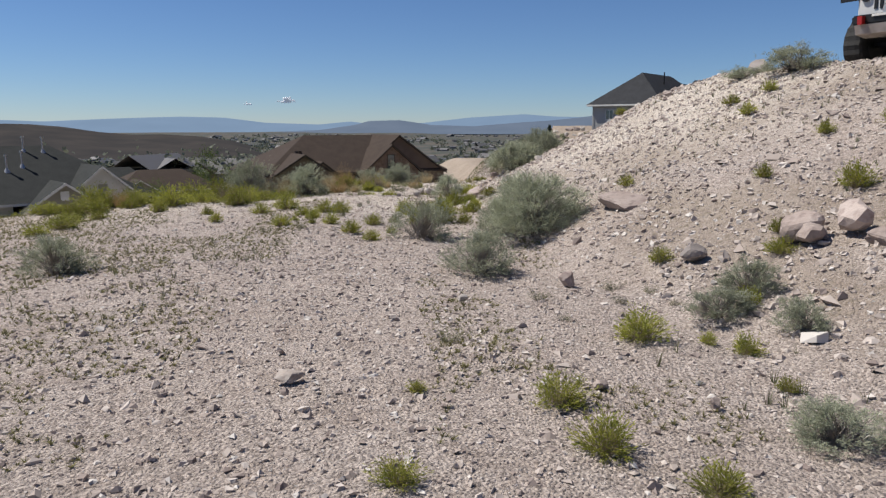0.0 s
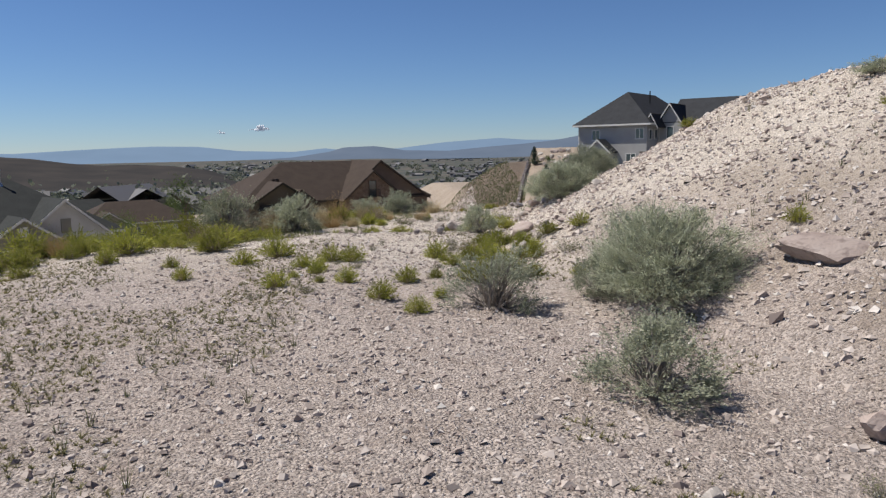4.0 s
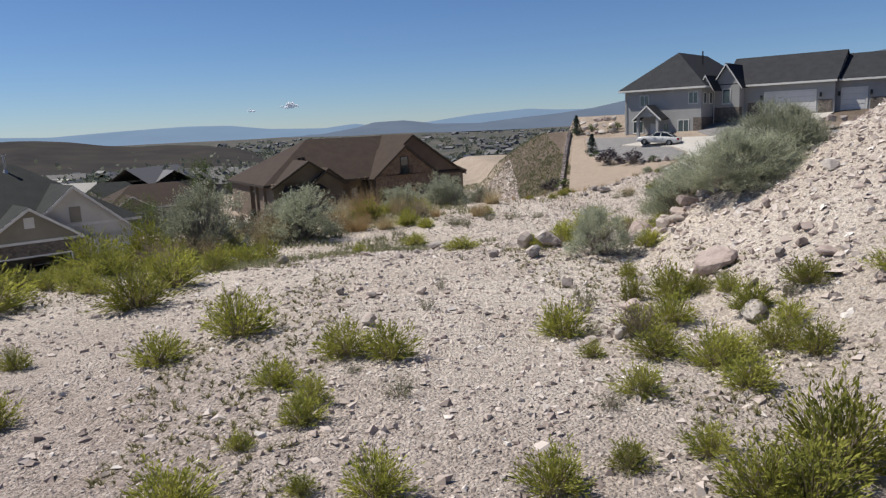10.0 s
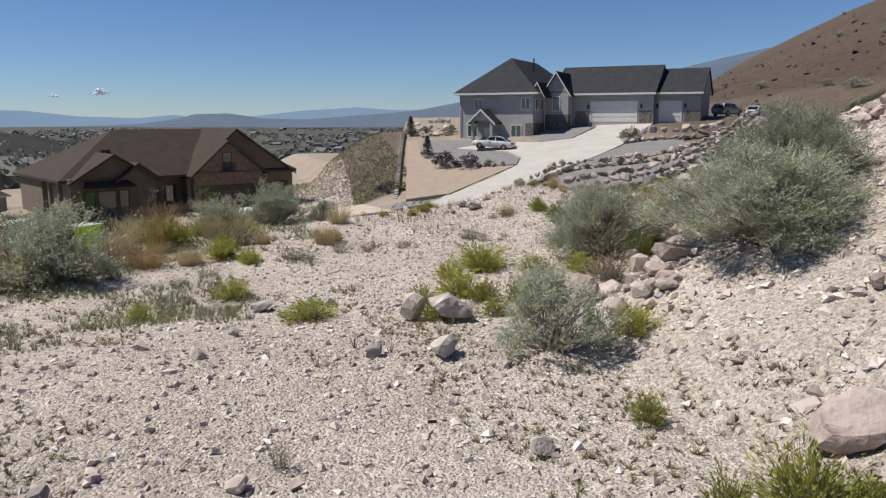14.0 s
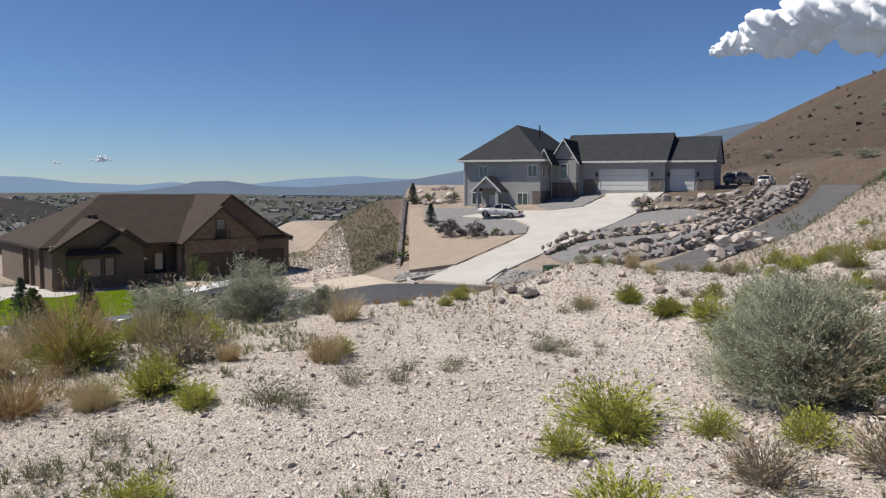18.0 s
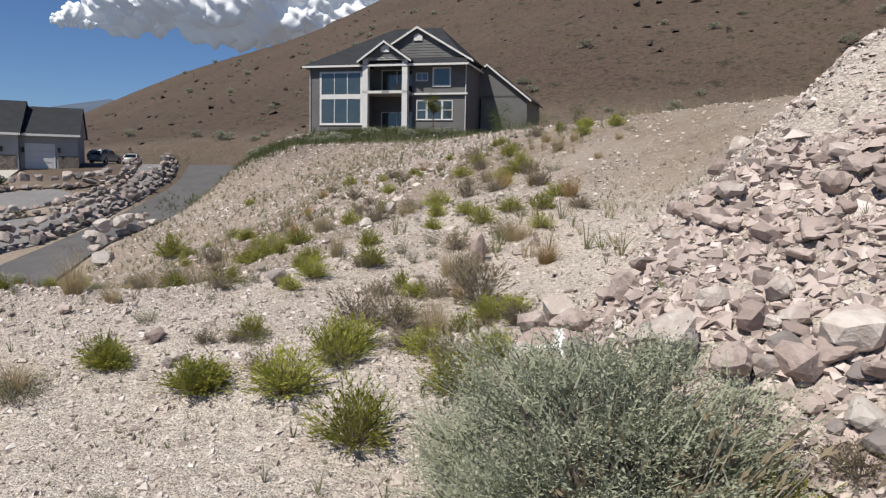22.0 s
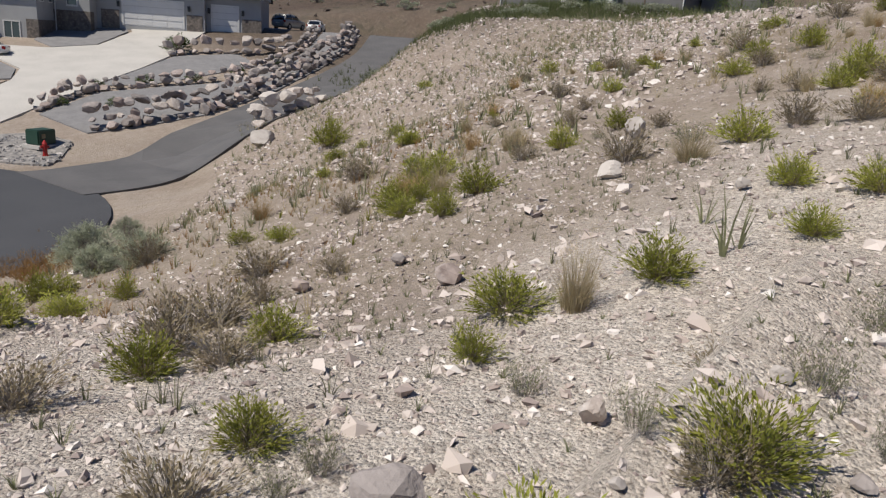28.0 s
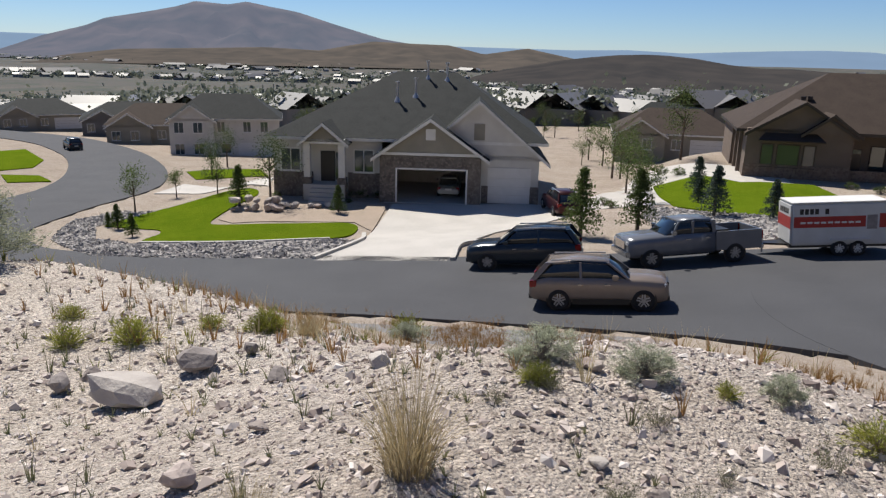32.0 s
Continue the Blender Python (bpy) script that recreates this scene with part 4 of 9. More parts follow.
def dark_house():
    h = rooted("slate_house", pose(64.2, 68.0, 4.8, 0, 0, -80) @ Matrix.Diagonal((1, 1, 0.88, 1)), "slate grey two-storey house with white trim", "house")
    W, R = M_SIDING_DARK, M_ROOF_CH
    wall_box(h, 0, 6.0, 0, 14, 0, 8.2, W)
    wall_box(h, 6.0, 10.9, 2.6, 14, 0, 8.6, W)
    wall_box(h, 10.9, 16.6, 0.6, 14, 0, 8.9, W)
    wall_box(h, 16.8, 21.7, 6.0, 15, 0, 5.4, W)
    hip_roof(h, -0.6, 17.0, -0.6, 14.8, 8.25, 13.8, R, ((6.8, 7.0), (12.0, 7.0)), M_TRIM)
    gable(h, 6.1, 16.9, 0.6, 9, 8.9, 12.5, R, M_SIDING_DARK, M_TRIM, ov=0.4)
    gable(h, 6.0, 10.9, -0.6, 5, 8.9, 10.8, R, M_SIDING_DARK, M_TRIM, ov=0.4)
    gable(h, 13.2, 21.7, 6.0, 14.5, 5.3, 9.1, R, M_SIDING_DARK, M_TRIM, ov=0.5)
    for x0, x1, y, zr, z0, px in ((6.1, 16.9, 0.6, 12.5, 9.0, 11.5),):
        def span(z, x0=x0, x1=x1, zr=zr, z0=z0, px=px):
            k = max(0.0, (zr - 0.45 - z) / (zr - z0))
            return px - (px - x0) * k + 0.2, px + (x1 - px) * k - 0.2
        lap_siding(h, x0, x1, y, z0, zr - 0.4, M_SIDING_DARK, 0.3, span)
    window(h, 1.3, 5.6, 1.7, 7.4, 0, cols=3, rows=2, fr=0.2)
    box("belt", (1.2, 5.7, -0.07, 0.02, 4.45, 5.0), M_TRIM, h)
    for x in (6.3, 10.5):
        box("porch_post", (x - 0.28, x + 0.28, -0.55, 0.0, 0.3, 8.9), M_TRIM, h)
    box("beam", (6.0, 10.8, -0.6, -0.1, 8.7, 9.0), M_TRIM, h)
    box("balcony_floor", (6.0, 10.8, -0.55, 2.6, 5.0, 5.3), M_TRIM, h)
    bm = bmesh.new()
    for i in range(4):
        box_into(bm, 8.1 + i * 0.2, 8.23 + i * 0.2, -0.57, -0.55, 5.08, 5.22)
    part("number_plate", bm, M_BLACK, h)
    for z0, z1 in ((0.6, 3.1), (5.5, 8.0)):
        window(h, 7.0, 10.2, z0, z1, 2.6, cols=2, sill=False)
    box("hot_tub", (9.0, 10.4, 0.4, 2.2, 5.3, 6.1), M_BLACK, h)
    window(h, 11.4, 12.5, 6.6, 7.3, 0.6)
    window(h, 13.2, 14.8, 6.0, 7.8, 0.6, cols=1, fr=0.16)
    window(h, 11.5, 12.4, 2.2, 4.2, 0.6, cols=1, rows=2)
    window(h, 12.6, 14.0, 2.2, 4.2, 0.6, cols=1)
    window(h, 14.2, 15.1, 2.2, 4.2, 0.6, cols=1, rows=2)
    box("belt", (10.9, 16.7, 0.35, 0.62, 4.9, 5.1), M_TRIM, h)
    for x, z in ((11.5, 11.4), (8.45, 10.0)):
        y = 0.52 if x > 9 else -0.66
        prism("gable_vent", [(x - 0.45, z - 0.45), (x + 0.45, z - 0.45), (x + 0.45, z + 0.1), (x, z + 0.4), (x - 0.45, z + 0.1)], y - 0.06, y, "y", M_TRIM, h)
    cyl("downpipe", 16.5, 0.5, 0.2, 8.4, 0.05, M_TRIM, h, 8)
    cyl("downpipe", 0.05, -0.1, 0.2, 7.8, 0.05, M_TRIM, h, 8)


def white_house():
    h = rooted("white_house", pose(-31.0, 64.0, -9.56, 0, 0, 40), "off-white stucco house with stone base and open garage", "house")
    W, R = M_STUCCO_WHITE, M_ROOF_GR
    wall_box(h, -9.6, -1.3, 1.5, 15, 0, 4.75, W)
    # garage shell with an open bay
    wall_box(h, -1.3, 0.0, 0, 0.35, 0, 3.7, M_VENEER, "stone veneer pier")
    wall_box(h, 5.1, 6.2, 0, 0.35, 0, 3.7, M_VENEER, "stone veneer pier")
    wall_box(h, 0.0, 5.1, 0, 0.35, 2.5, 3.7, M_VENEER, "stone veneer lintel")
    wall_box(h, -1.3, -1.0, 0.35, 9, 0, 3.7, W)
    wall_box(h, 6.0, 6.25, 0.35, 9, 0, 3.7, W)
    wall_box(h, -1.3, 6.25, 9, 9.3, 0, 3.7, W)
    box("garage_ceiling", (-1.0, 6.0, 0.35, 9, 3.0, 3.1), M_TRIM, h)
    box("garage_floor", (-1.0, 6.0, 0.0, 9, -0.05, 0.03), M_CONCRETE, h)
    wall_box(h, 6.25, 10.5, 0.9, 12, 0, 3.6, W)
    for x0, x1 in ((6.25, 6.75), (9.9, 10.55)):
        box("base_course", (x0, x1, 0.82, 1.0, 0, 1.3), M_VENEER, h, "stone veneer base")
    box("base_course", (-9.66, -6.6, 1.42, 1.7, -0.4, 1.9), M_VENEER, h, "stone veneer base")
    box("base_course", (-3.9, -1.3, 1.42, 1.7, -0.4, 1.9), M_VENEER, h, "stone veneer base")
    bm = bmesh.new()
    for d in ((-0.12, 0.0, -0.04, 0.1, 0, 2.6), (5.1, 5.22, -0.04, 0.1, 0, 2.6), (0.0, 5.1, -0.04, 0.1, 2.5, 2.62)):
        box_into(bm, *d)
    part("door_frame", bm, M_TRIM, h)
    garage_door(h, 6.85, 9.8, 0, 2.55, 0.9, M_WHITEDOOR, M_TRIM, cols=3)
    hip_roof(h, -10.2, 11.1, 0.9, 17.5, 4.6, 9.3, R, ((-1.0, 9.2), (4.0, 9.2)), M_TRIM)
    gable(h, -1.5, 6.4, 0.0, 9, 3.6, 6.3, R, M_TAUPE, M_TRIM, ov=0.4, wall_label="taupe siding gable")
    gable(h, 1.0, 10.9, 0.9, 10, 3.4, 7.6, R, W, M_TRIM, ov=0.4)
    gable(h, -7.0, -3.9, 0.0, 4, 4.5, 5.8, R, M_TAUPE, M_TRIM, ov=0.35)
    for x in (-6.75, -4.15):
        box("porch_post", (x - 0.24, x + 0.24, 0.05, 0.5, 0, 4.5), M_TRIM, h)
        box("post_base", (x - 0.34, x + 0.34, -0.05, 0.6, -0.2, 1.7), M_VENEER, h)
    box("beam", (-7.0, -3.9, 0.0, 0.5, 4.2, 4.55), M_TRIM, h)
    box("porch_floor", (-7.0, -3.9, -0.2, 1.5, 0.0, 1.2), M_CONCRETE, h)
    for i in range(4):
        box("step", (-6.4, -4.6, -0.2 - 0.3 * (i + 1), -0.2 - 0.3 * i, -0.1, 0.95 - 0.28 * i), M_CONCRETE, h)
    d = new("door")
    d.parent = h
    box("leaf", (-6.0, -4.9, 1.44, 1.52, 1.2, 3.5), M_BLACK, d)
    box("sidelight", (-4.85, -4.55, 1.45, 1.52, 1.3, 3.4), M_GLASS, d)
    window(h, -9.0, -7.6, 2.0, 3.6, 1.5)
    window(h, -3.4, -2.0, 2.0, 3.6, 1.5)
    box("gable_vent", (2.1, 2.8, -0.08, 0.0, 4.7, 5.5), M_TRIM, h)
    box("louvre", (5.6, 6.4, 0.82, 0.9, 4.7, 5.9), M_TAUPE, h)
    box("gable_band", (-1.4, 6.3, -0.06, 0.0, 3.55, 3.75), M_TRIM, h)
    for x, y, z in ((-0.6, 5.4, 7.0), (0.8, 6.0, 7.3), (1.6, 8.4, 8.6), (3.2, 8.2, 8.5)):
        p = new("roof_pipe")
        p.parent = h
        cyl("flue", x, y, z, z + 1.5, 0.09, M_ALLOY, p, 8)
        cyl("flashing", x, y, z, z + 0.45, 0.32, M_ALLOY, p, 10, 0.09)
        cyl("cap", x, y, z + 1.5, z + 1.62, 0.16, M_ALLOY, p, 8)
    for x in (6.9, 7.4, 7.9):
        box("roof_vent", (x - 0.25, x + 0.25, 6.0, 6.4, 5.6, 6.0), M_BLACK, h)


def plain_house(name, m, w, d, wall_h, ridge_h, wall, roof, label, two=False, garage=True):
    """A house further off: hip roof, front gable, windows, door and garage."""
    h = rooted(name, m, label, "house", "houses below the street")
    wall_box(h, -w / 2, w / 2, 0, d, -1.5, wall_h, wall)
    hip_roof(h, -w / 2 - 0.5, w / 2 + 0.5, -0.5, d + 0.5, wall_h, wall_h + ridge_h, roof, ((-w / 2 + d * 0.4, d / 2), (w / 2 - d * 0.4, d / 2)), M_TRIM)
    gable(h, -w / 2, -w / 2 + w * 0.4, -1.2, d / 2, wall_h - 0.1, wall_h + ridge_h * 0.62, roof, wall, M_TRIM)
    wall_box(h, -w / 2, -w / 2 + w * 0.4, -1.2, 0, -1.5, wall_h, wall)
    if garage:
        garage_door(h, w * 0.12, w * 0.42, 0, 2.3, 0, M_WHITEDOOR, M_TRIM)
    for x in (-w * 0.42, -w * 0.25):
        window(h, x - 0.5, x + 0.7, 1.0, 2.4, -1.2)
        if two:
            window(h, x - 0.5, x + 0.7, 4.0, 5.4, -1.2)
    window(h, -0.6, 0.6, 1.0, 2.3, 0)
    if two:
        for x in (-0.6, w * 0.2, w * 0.36):
            window(h, x - 0.5, x + 0.5, 4.0, 5.4, 0)
    return h


brown_house()
grey_house()
dark_house()
white_house()
plain_house("brown_roof_house", pose(-38.5, 126, -12.3, 0, 0, 32), 17, 12, 3.2, 3.2, M_TAUPE, M_ROOF_BR, "tan stucco house with a brown hip roof")
plain_house("white_gable_house", pose(-66, 176, -17.2, 0, 0, 20), 14, 10, 5.4, 3.6, M_TRIM, M_ROOF_GR, "white two-storey house with a grey gable roof", two=True)
plain_house("white_farmhouse", pose(-86.5, 83, -14.4, 0, 0, 55), 15, 10, 5.9, 3.2, M_STUCCO_WHITE, M_ROOF_GR, "white two-storey house beside a green lawn", two=True)
plain_house("taupe_house", pose(-112, 86, -15.0, 0, 0, 62), 17, 11, 3.4, 3.2, M_TAUPE, M_ROOF_BR, "taupe house with a low brown roof")
plain_house("grey_bungalow", pose(-136, 92, -16.0, 0, 0, 66), 18, 12, 3.2, 3.0, M_SIDING_DARK, M_ROOF_GR, "dark grey bungalow at the street bend")
plain_house("tan_bungalow", pose(-160, 84, -16.5, 0, 0, 80), 17, 12, 3.2, 3.0, M_TAUPE, M_ROOF_GR, "tan bungalow at the far street bend")


# -- vehicles --
def loft(name, rings, material, parent=None, label="", smooth=True):
    """A closed skin through rings of points, capped at both ends."""
    k = len(rings[0])
    bm = bmesh.new()
    vs = [[bm.verts.new(p) for p in r] for r in rings]
    for a, b in zip(vs, vs[1:]):
        for i in range(k):
            j = (i + 1) % k
            bm.faces.new((a[i], a[j], b[j], b[i]))
    bm.faces.new(vs[0][::-1])
    bm.faces.new(vs[-1])
    bmesh.ops.recalc_face_normals(bm, faces=bm.faces)
    if smooth:
        for f in bm.faces:
            f.smooth = len(f.verts) == 4
    return part(name, bm, material, parent, label)


def body_ring(x, w, z0, z1):
    h = z1 - z0
    half = [(0.80 * w, z0), (0.95 * w, z0 + 0.10 * h), (w, z0 + 0.35 * h), (w, z0 + 0.62 * h), (0.965 * w, z0 + 0.88 * h), (0.90 * w, z1)]
    return [(x, y, z) for y, z in half] + [(x, -y, z) for y, z in half[::-1]]


def cabin_ring(x, wb, wt, z0, z1):
    half = [(wb, z0), (wb * 0.55 + wt * 0.45, z0 + 0.5 * (z1 - z0)), (wt, z1 - 0.06), (wt * 0.86, z1)]
    return [(x, y, z) for y, z in half] + [(x, -y, z) for y, z in half[::-1]]


def wheel(parent, x, y, r, w, rim):
    """A wheel with tyre and rim; y tells the side."""
    wh = new("wheel")
    wh.parent = parent
    s = 1 if y > 0 else -1
    prof = [(0.62 * r, -w / 2), (0.90 * r, -w / 2), (0.98 * r, -w * 0.36), (r, 0), (0.98 * r, w * 0.36), (0.90 * r, w / 2), (0.62 * r, w / 2)]
    n = 24
    v = [(x + p * math.cos(2 * math.pi * a / n), y + q, r + p * math.sin(2 * math.pi * a / n)) for a in range(n) for p, q in prof]
    k = len(prof)
    f = [(a * k + i, ((a + 1) % n) * k + i, ((a + 1) % n) * k + (i + 1) % k, a * k + (i + 1) % k) for a in range(n) for i in range(k)]
    raw("tyre", v, f, M_RUBBER, wh, True)
    bm = bmesh.new()
    bmesh.ops.create_cone(bm, cap_ends=True, segments=24, radius1=0.64 * r, radius2=0.64 * r, depth=w * 0.5, matrix=Matrix.Translation((x, y, r)) @ Matrix.Rotation(math.pi / 2, 4, "X"))
    part("rim_barrel", bm, M_BLACK, wh)
    bm = bmesh.new()
    for a in range(5):
        m = Matrix.Translation((x, y + s * w * 0.34, r)) @ Matrix.Rotation(a * 2 * math.pi / 5, 4, "Y")
        for sx in (-0.055, 0.055):
            bmesh.ops.create_cube(bm, size=1, matrix=m @ Matrix.Translation((sx * r * 2, 0, 0.33 * r)) @ Matrix.Diagonal((0.11 * r, w * 0.14, 0.62 * r, 1)))
    bmesh.ops.create_cone(bm, cap_ends=True, segments=16, radius1=0.17 * r, radius2=0.14 * r, depth=w * 0.2, matrix=Matrix.Translation((x, y + s * w * 0.34, r)) @ Matrix.Rotation(math.pi / 2, 4, "X"))
    part("rim", bm, rim, wh)
    bm = bmesh.new()
    bmesh.ops.create_cone(bm, cap_ends=False, segments=24, radius1=0.66 * r, radius2=0.66 * r, depth=0.05, matrix=Matrix.Translation((x, y + s * w * 0.36, r)) @ Matrix.Rotation(math.pi / 2, 4, "X"))
    part("rim_lip", bm, rim, wh)


def car(name, m, label, paint, L=4.7, W=1.85, belt=1.02, roof=1.7, hood=0.98, front=0.9, rear=0.85, base=2.85, wr=0.37, cab=(-1.35, -0.7, 1.55, 2.2), kind="suv", lower=None, category="car"):
    """A road car; x runs to its nose. cab: x of windscreen foot, roof front, roof rear and tail (from the nose back, mirrored)."""
    c = rooted(name, m, label, category)
    w, h = W / 2, L / 2
    axf, axr = h - front, h - front - base
    xs = np.array([h, h - 0.06, h - 0.25, h - 0.7, cab[0], 0.0, cab[2], -h + 0.45, -h + 0.12, -h])
    zt = np.array([hood - 0.28, hood - 0.14, hood - 0.06, hood, belt, belt + 0.03, belt + 0.05, belt + (0.02 if kind != "sedan" else 0.0), belt - 0.06, belt - 0.22])
    zb = np.array([0.42, 0.34, 0.27, 0.24, 0.24, 0.24, 0.24, 0.28, 0.36, 0.44])
    ww = np.array([0.78, 0.88, 0.95, 0.99, 1.0, 1.0, 1.0, 0.98, 0.93, 0.86]) * w
    loft("body", [body_ring(x, a, b, t) for x, a, b, t in zip(xs, ww, zb, zt)], paint, c)
    if lower:
        for y in (-w - 0.014, w - 0.03):
            box("sill", (axr + wr + 0.08, axf - wr - 0.08, y, y + 0.044, 0.24, 0.42), lower, c)
    x0, x1, x2, x3 = cab
    rings = [cabin_ring(x0 + 0.02, w * 0.86, w * 0.80, belt - 0.04, belt + 0.02), cabin_ring(x1, w * 0.90, w * 0.72, belt - 0.04, roof - 0.05), cabin_ring((x1 + x2) / 2, w * 0.91, w * 0.74, belt - 0.04, roof), cabin_ring(x2, w * 0.90, w * 0.70, belt - 0.04, roof - 0.06), cabin_ring(x3, w * 0.86, w * 0.72, belt - 0.04, belt + (0.06 if kind != "box" else 0.4))]
    loft("glazing", rings, M_CARGLASS, c, "dark tinted windows")
    roofr = [[(x, y, z) for y, z in ((wt, zz - 0.07), (wt * 0.8, zz + 0.012), (0, zz + 0.02), (-wt * 0.8, zz + 0.012), (-wt, zz - 0.07), (0, zz - 0.10))] for x, wt, zz in ((x1 + 0.05, w * 0.73, roof - 0.05), ((x1 + x2) / 2, w * 0.755, roof), (x2 - 0.05, w * 0.72, roof - 0.055))]
    loft("roof", roofr, paint, c)
    for s in (-1, 1):
        for xa, xb, wb in ((x0, x1, 0.09), ((x1 * 0.55 + x2 * 0.45), (x1 * 0.55 + x2 * 0.45) - 0.02, 0.08), (x3, x2, 0.22 if kind == "suv" else 0.12)):
            yb, yt = s * w * 0.905, s * w * 0.735
            za, zb_ = belt - 0.02, roof - 0.045
            t = 0.022 * s
            bm = bmesh.new()
            q = [Vector((xa - wb / 2, yb + t, za)), Vector((xa + wb / 2, yb + t, za)), Vector((xb + wb / 2, yt + t, zb_)), Vector((xb - wb / 2, yt + t, zb_))]
            a_, b_ = [bm.verts.new(p) for p in q], [bm.verts.new(p - Vector((0, 3 * t, 0))) for p in q]
            bm.faces.new(a_), bm.faces.new(b_[::-1])
            for i in range(4):
                bm.faces.new((a_[i], b_[i], b_[(i + 1) % 4], a_[(i + 1) % 4]))
            bmesh.ops.recalc_face_normals(bm, faces=bm.faces)
            part("pillar", bm, paint, c)
        for xh in (0.35, -0.55):
            box("door_handle", (xh - 0.09, xh + 0.09, s * w - 0.015, s * w + 0.022, belt - 0.20, belt - 0.165), M_CHROME, c)
        box("mirror", (x0 - 0.45 - 0.1, x0 - 0.45 + 0.1, s * (w + 0.1) - 0.09, s * (w + 0.1) + 0.09, belt + 0.02, belt + 0.17), paint, c, bevel=0.03)
        box("headlight", (h - 0.42, h - 0.08, s * w * 0.72 - 0.15, s * w * 0.72 + 0.15, hood - 0.30, hood - 0.13), M_LAMP, c, bevel=0.03)
        box("tail_light", (-h + 0.02, -h + 0.30, s * w * 0.80 - 0.13, s * w * 0.80 + 0.13, belt - 0.30, belt - 0.05), M_TAIL, c, bevel=0.03)
        for xa in (axf, axr):
            bm = bmesh.new()
            bmesh.ops.create_cone(bm, cap_ends=True, segments=24, radius1=wr + 0.055, radius2=wr + 0.055, depth=0.05, matrix=Matrix.Translation((xa, s * (w - 0.055), wr)) @ Matrix.Rotation(math.pi / 2, 4, "X"))
            part("wheel_arch", bm, M_BLACK, c)
            wheel(c, xa, s * (w - 0.085), wr, 0.23, M_ALLOY)
        if kind == "suv":
            box("roof_rail", (x2 + 0.1, x1 - 0.1, s * w * 0.66 - 0.02, s * w * 0.66 + 0.02, roof + 0.0, roof + 0.05), M_ALLOY, c)
    box("grille", (h - 0.05, h + 0.015, -0.38, 0.38, hood - 0.36, hood - 0.17), M_BLACK, c)
    box("bumper", (h - 0.10, h + 0.03, -w * 0.78, w * 0.78, 0.34, 0.52), lower or paint, c, bevel=0.02)
    box("bumper", (-h - 0.03, -h + 0.10, -w * 0.80, w * 0.80, 0.38, 0.58), lower or paint, c, bevel=0.02)
    box("plate", (-h - 0.045, -h - 0.02, -0.25, 0.25, 0.66, 0.80), M_TRIM, c)
    return c


def on_road(x, y, th, dz=0.0):
    z = lambda a, b: float(street_z(a)) + 0.055
    fx, fy = math.cos(radians(th)), math.sin(radians(th))
    up = math.degrees(math.atan2(z(x + fx, y + fy) - z(x - fx, y - fy), 2))
    roll = math.degrees(math.atan2(z(x - fy, y + fx) - z(x + fy, y - fx), 2))
    return pose(x, y, z(x, y) + dz, roll, -up, th)


P_BRONZE = mat("grey_brown_metallic", (0.227, 0.185, 0.155), (0.21, 0.172, 0.143), 2, 0.26, metal=0.25)
P_NAVY = mat("dark_blue_metallic", (0.0202, 0.0302, 0.0403), (0.0168, 0.0252, 0.0353), 2, 0.22, metal=0.2)
P_GREY = mat("gunmetal_metallic", (0.16, 0.168, 0.185), (0.143, 0.151, 0.168), 2, 0.25, metal=0.25)
P_WHITE = mat("white_car_paint", (0.605, 0.605, 0.596), None, 2, 0.25)
P_SILVER = mat("silver_car_paint", (0.319, 0.319, 0.311), None, 2, 0.3, metal=0.5)
P_BEIGE = mat("beige_car_paint", (0.47, 0.445, 0.395), (0.42, 0.395, 0.353), 2, 0.4)
SUV1 = dict(L=4.67, W=1.87, belt=1.10, roof=1.70, hood=1.08, front=0.82, base=2.82, wr=0.38, cab=(1.05, 0.35, -1.65, -2.18))
car("suv", on_road(-4.63, 48.68, 29.5), "grey-brown metallic suv parked at the street side", P_BRONZE, lower=M_BLACK, **SUV1)
car("suv", on_road(-10.58, 52.42, 211), "dark blue suv parked by the driveway mouth", P_NAVY, L=5.0, W=1.98, belt=1.12, roof=1.76, hood=1.10, front=0.95, base=3.0, wr=0.38, cab=(1.15, 0.35, -1.95, -2.38))


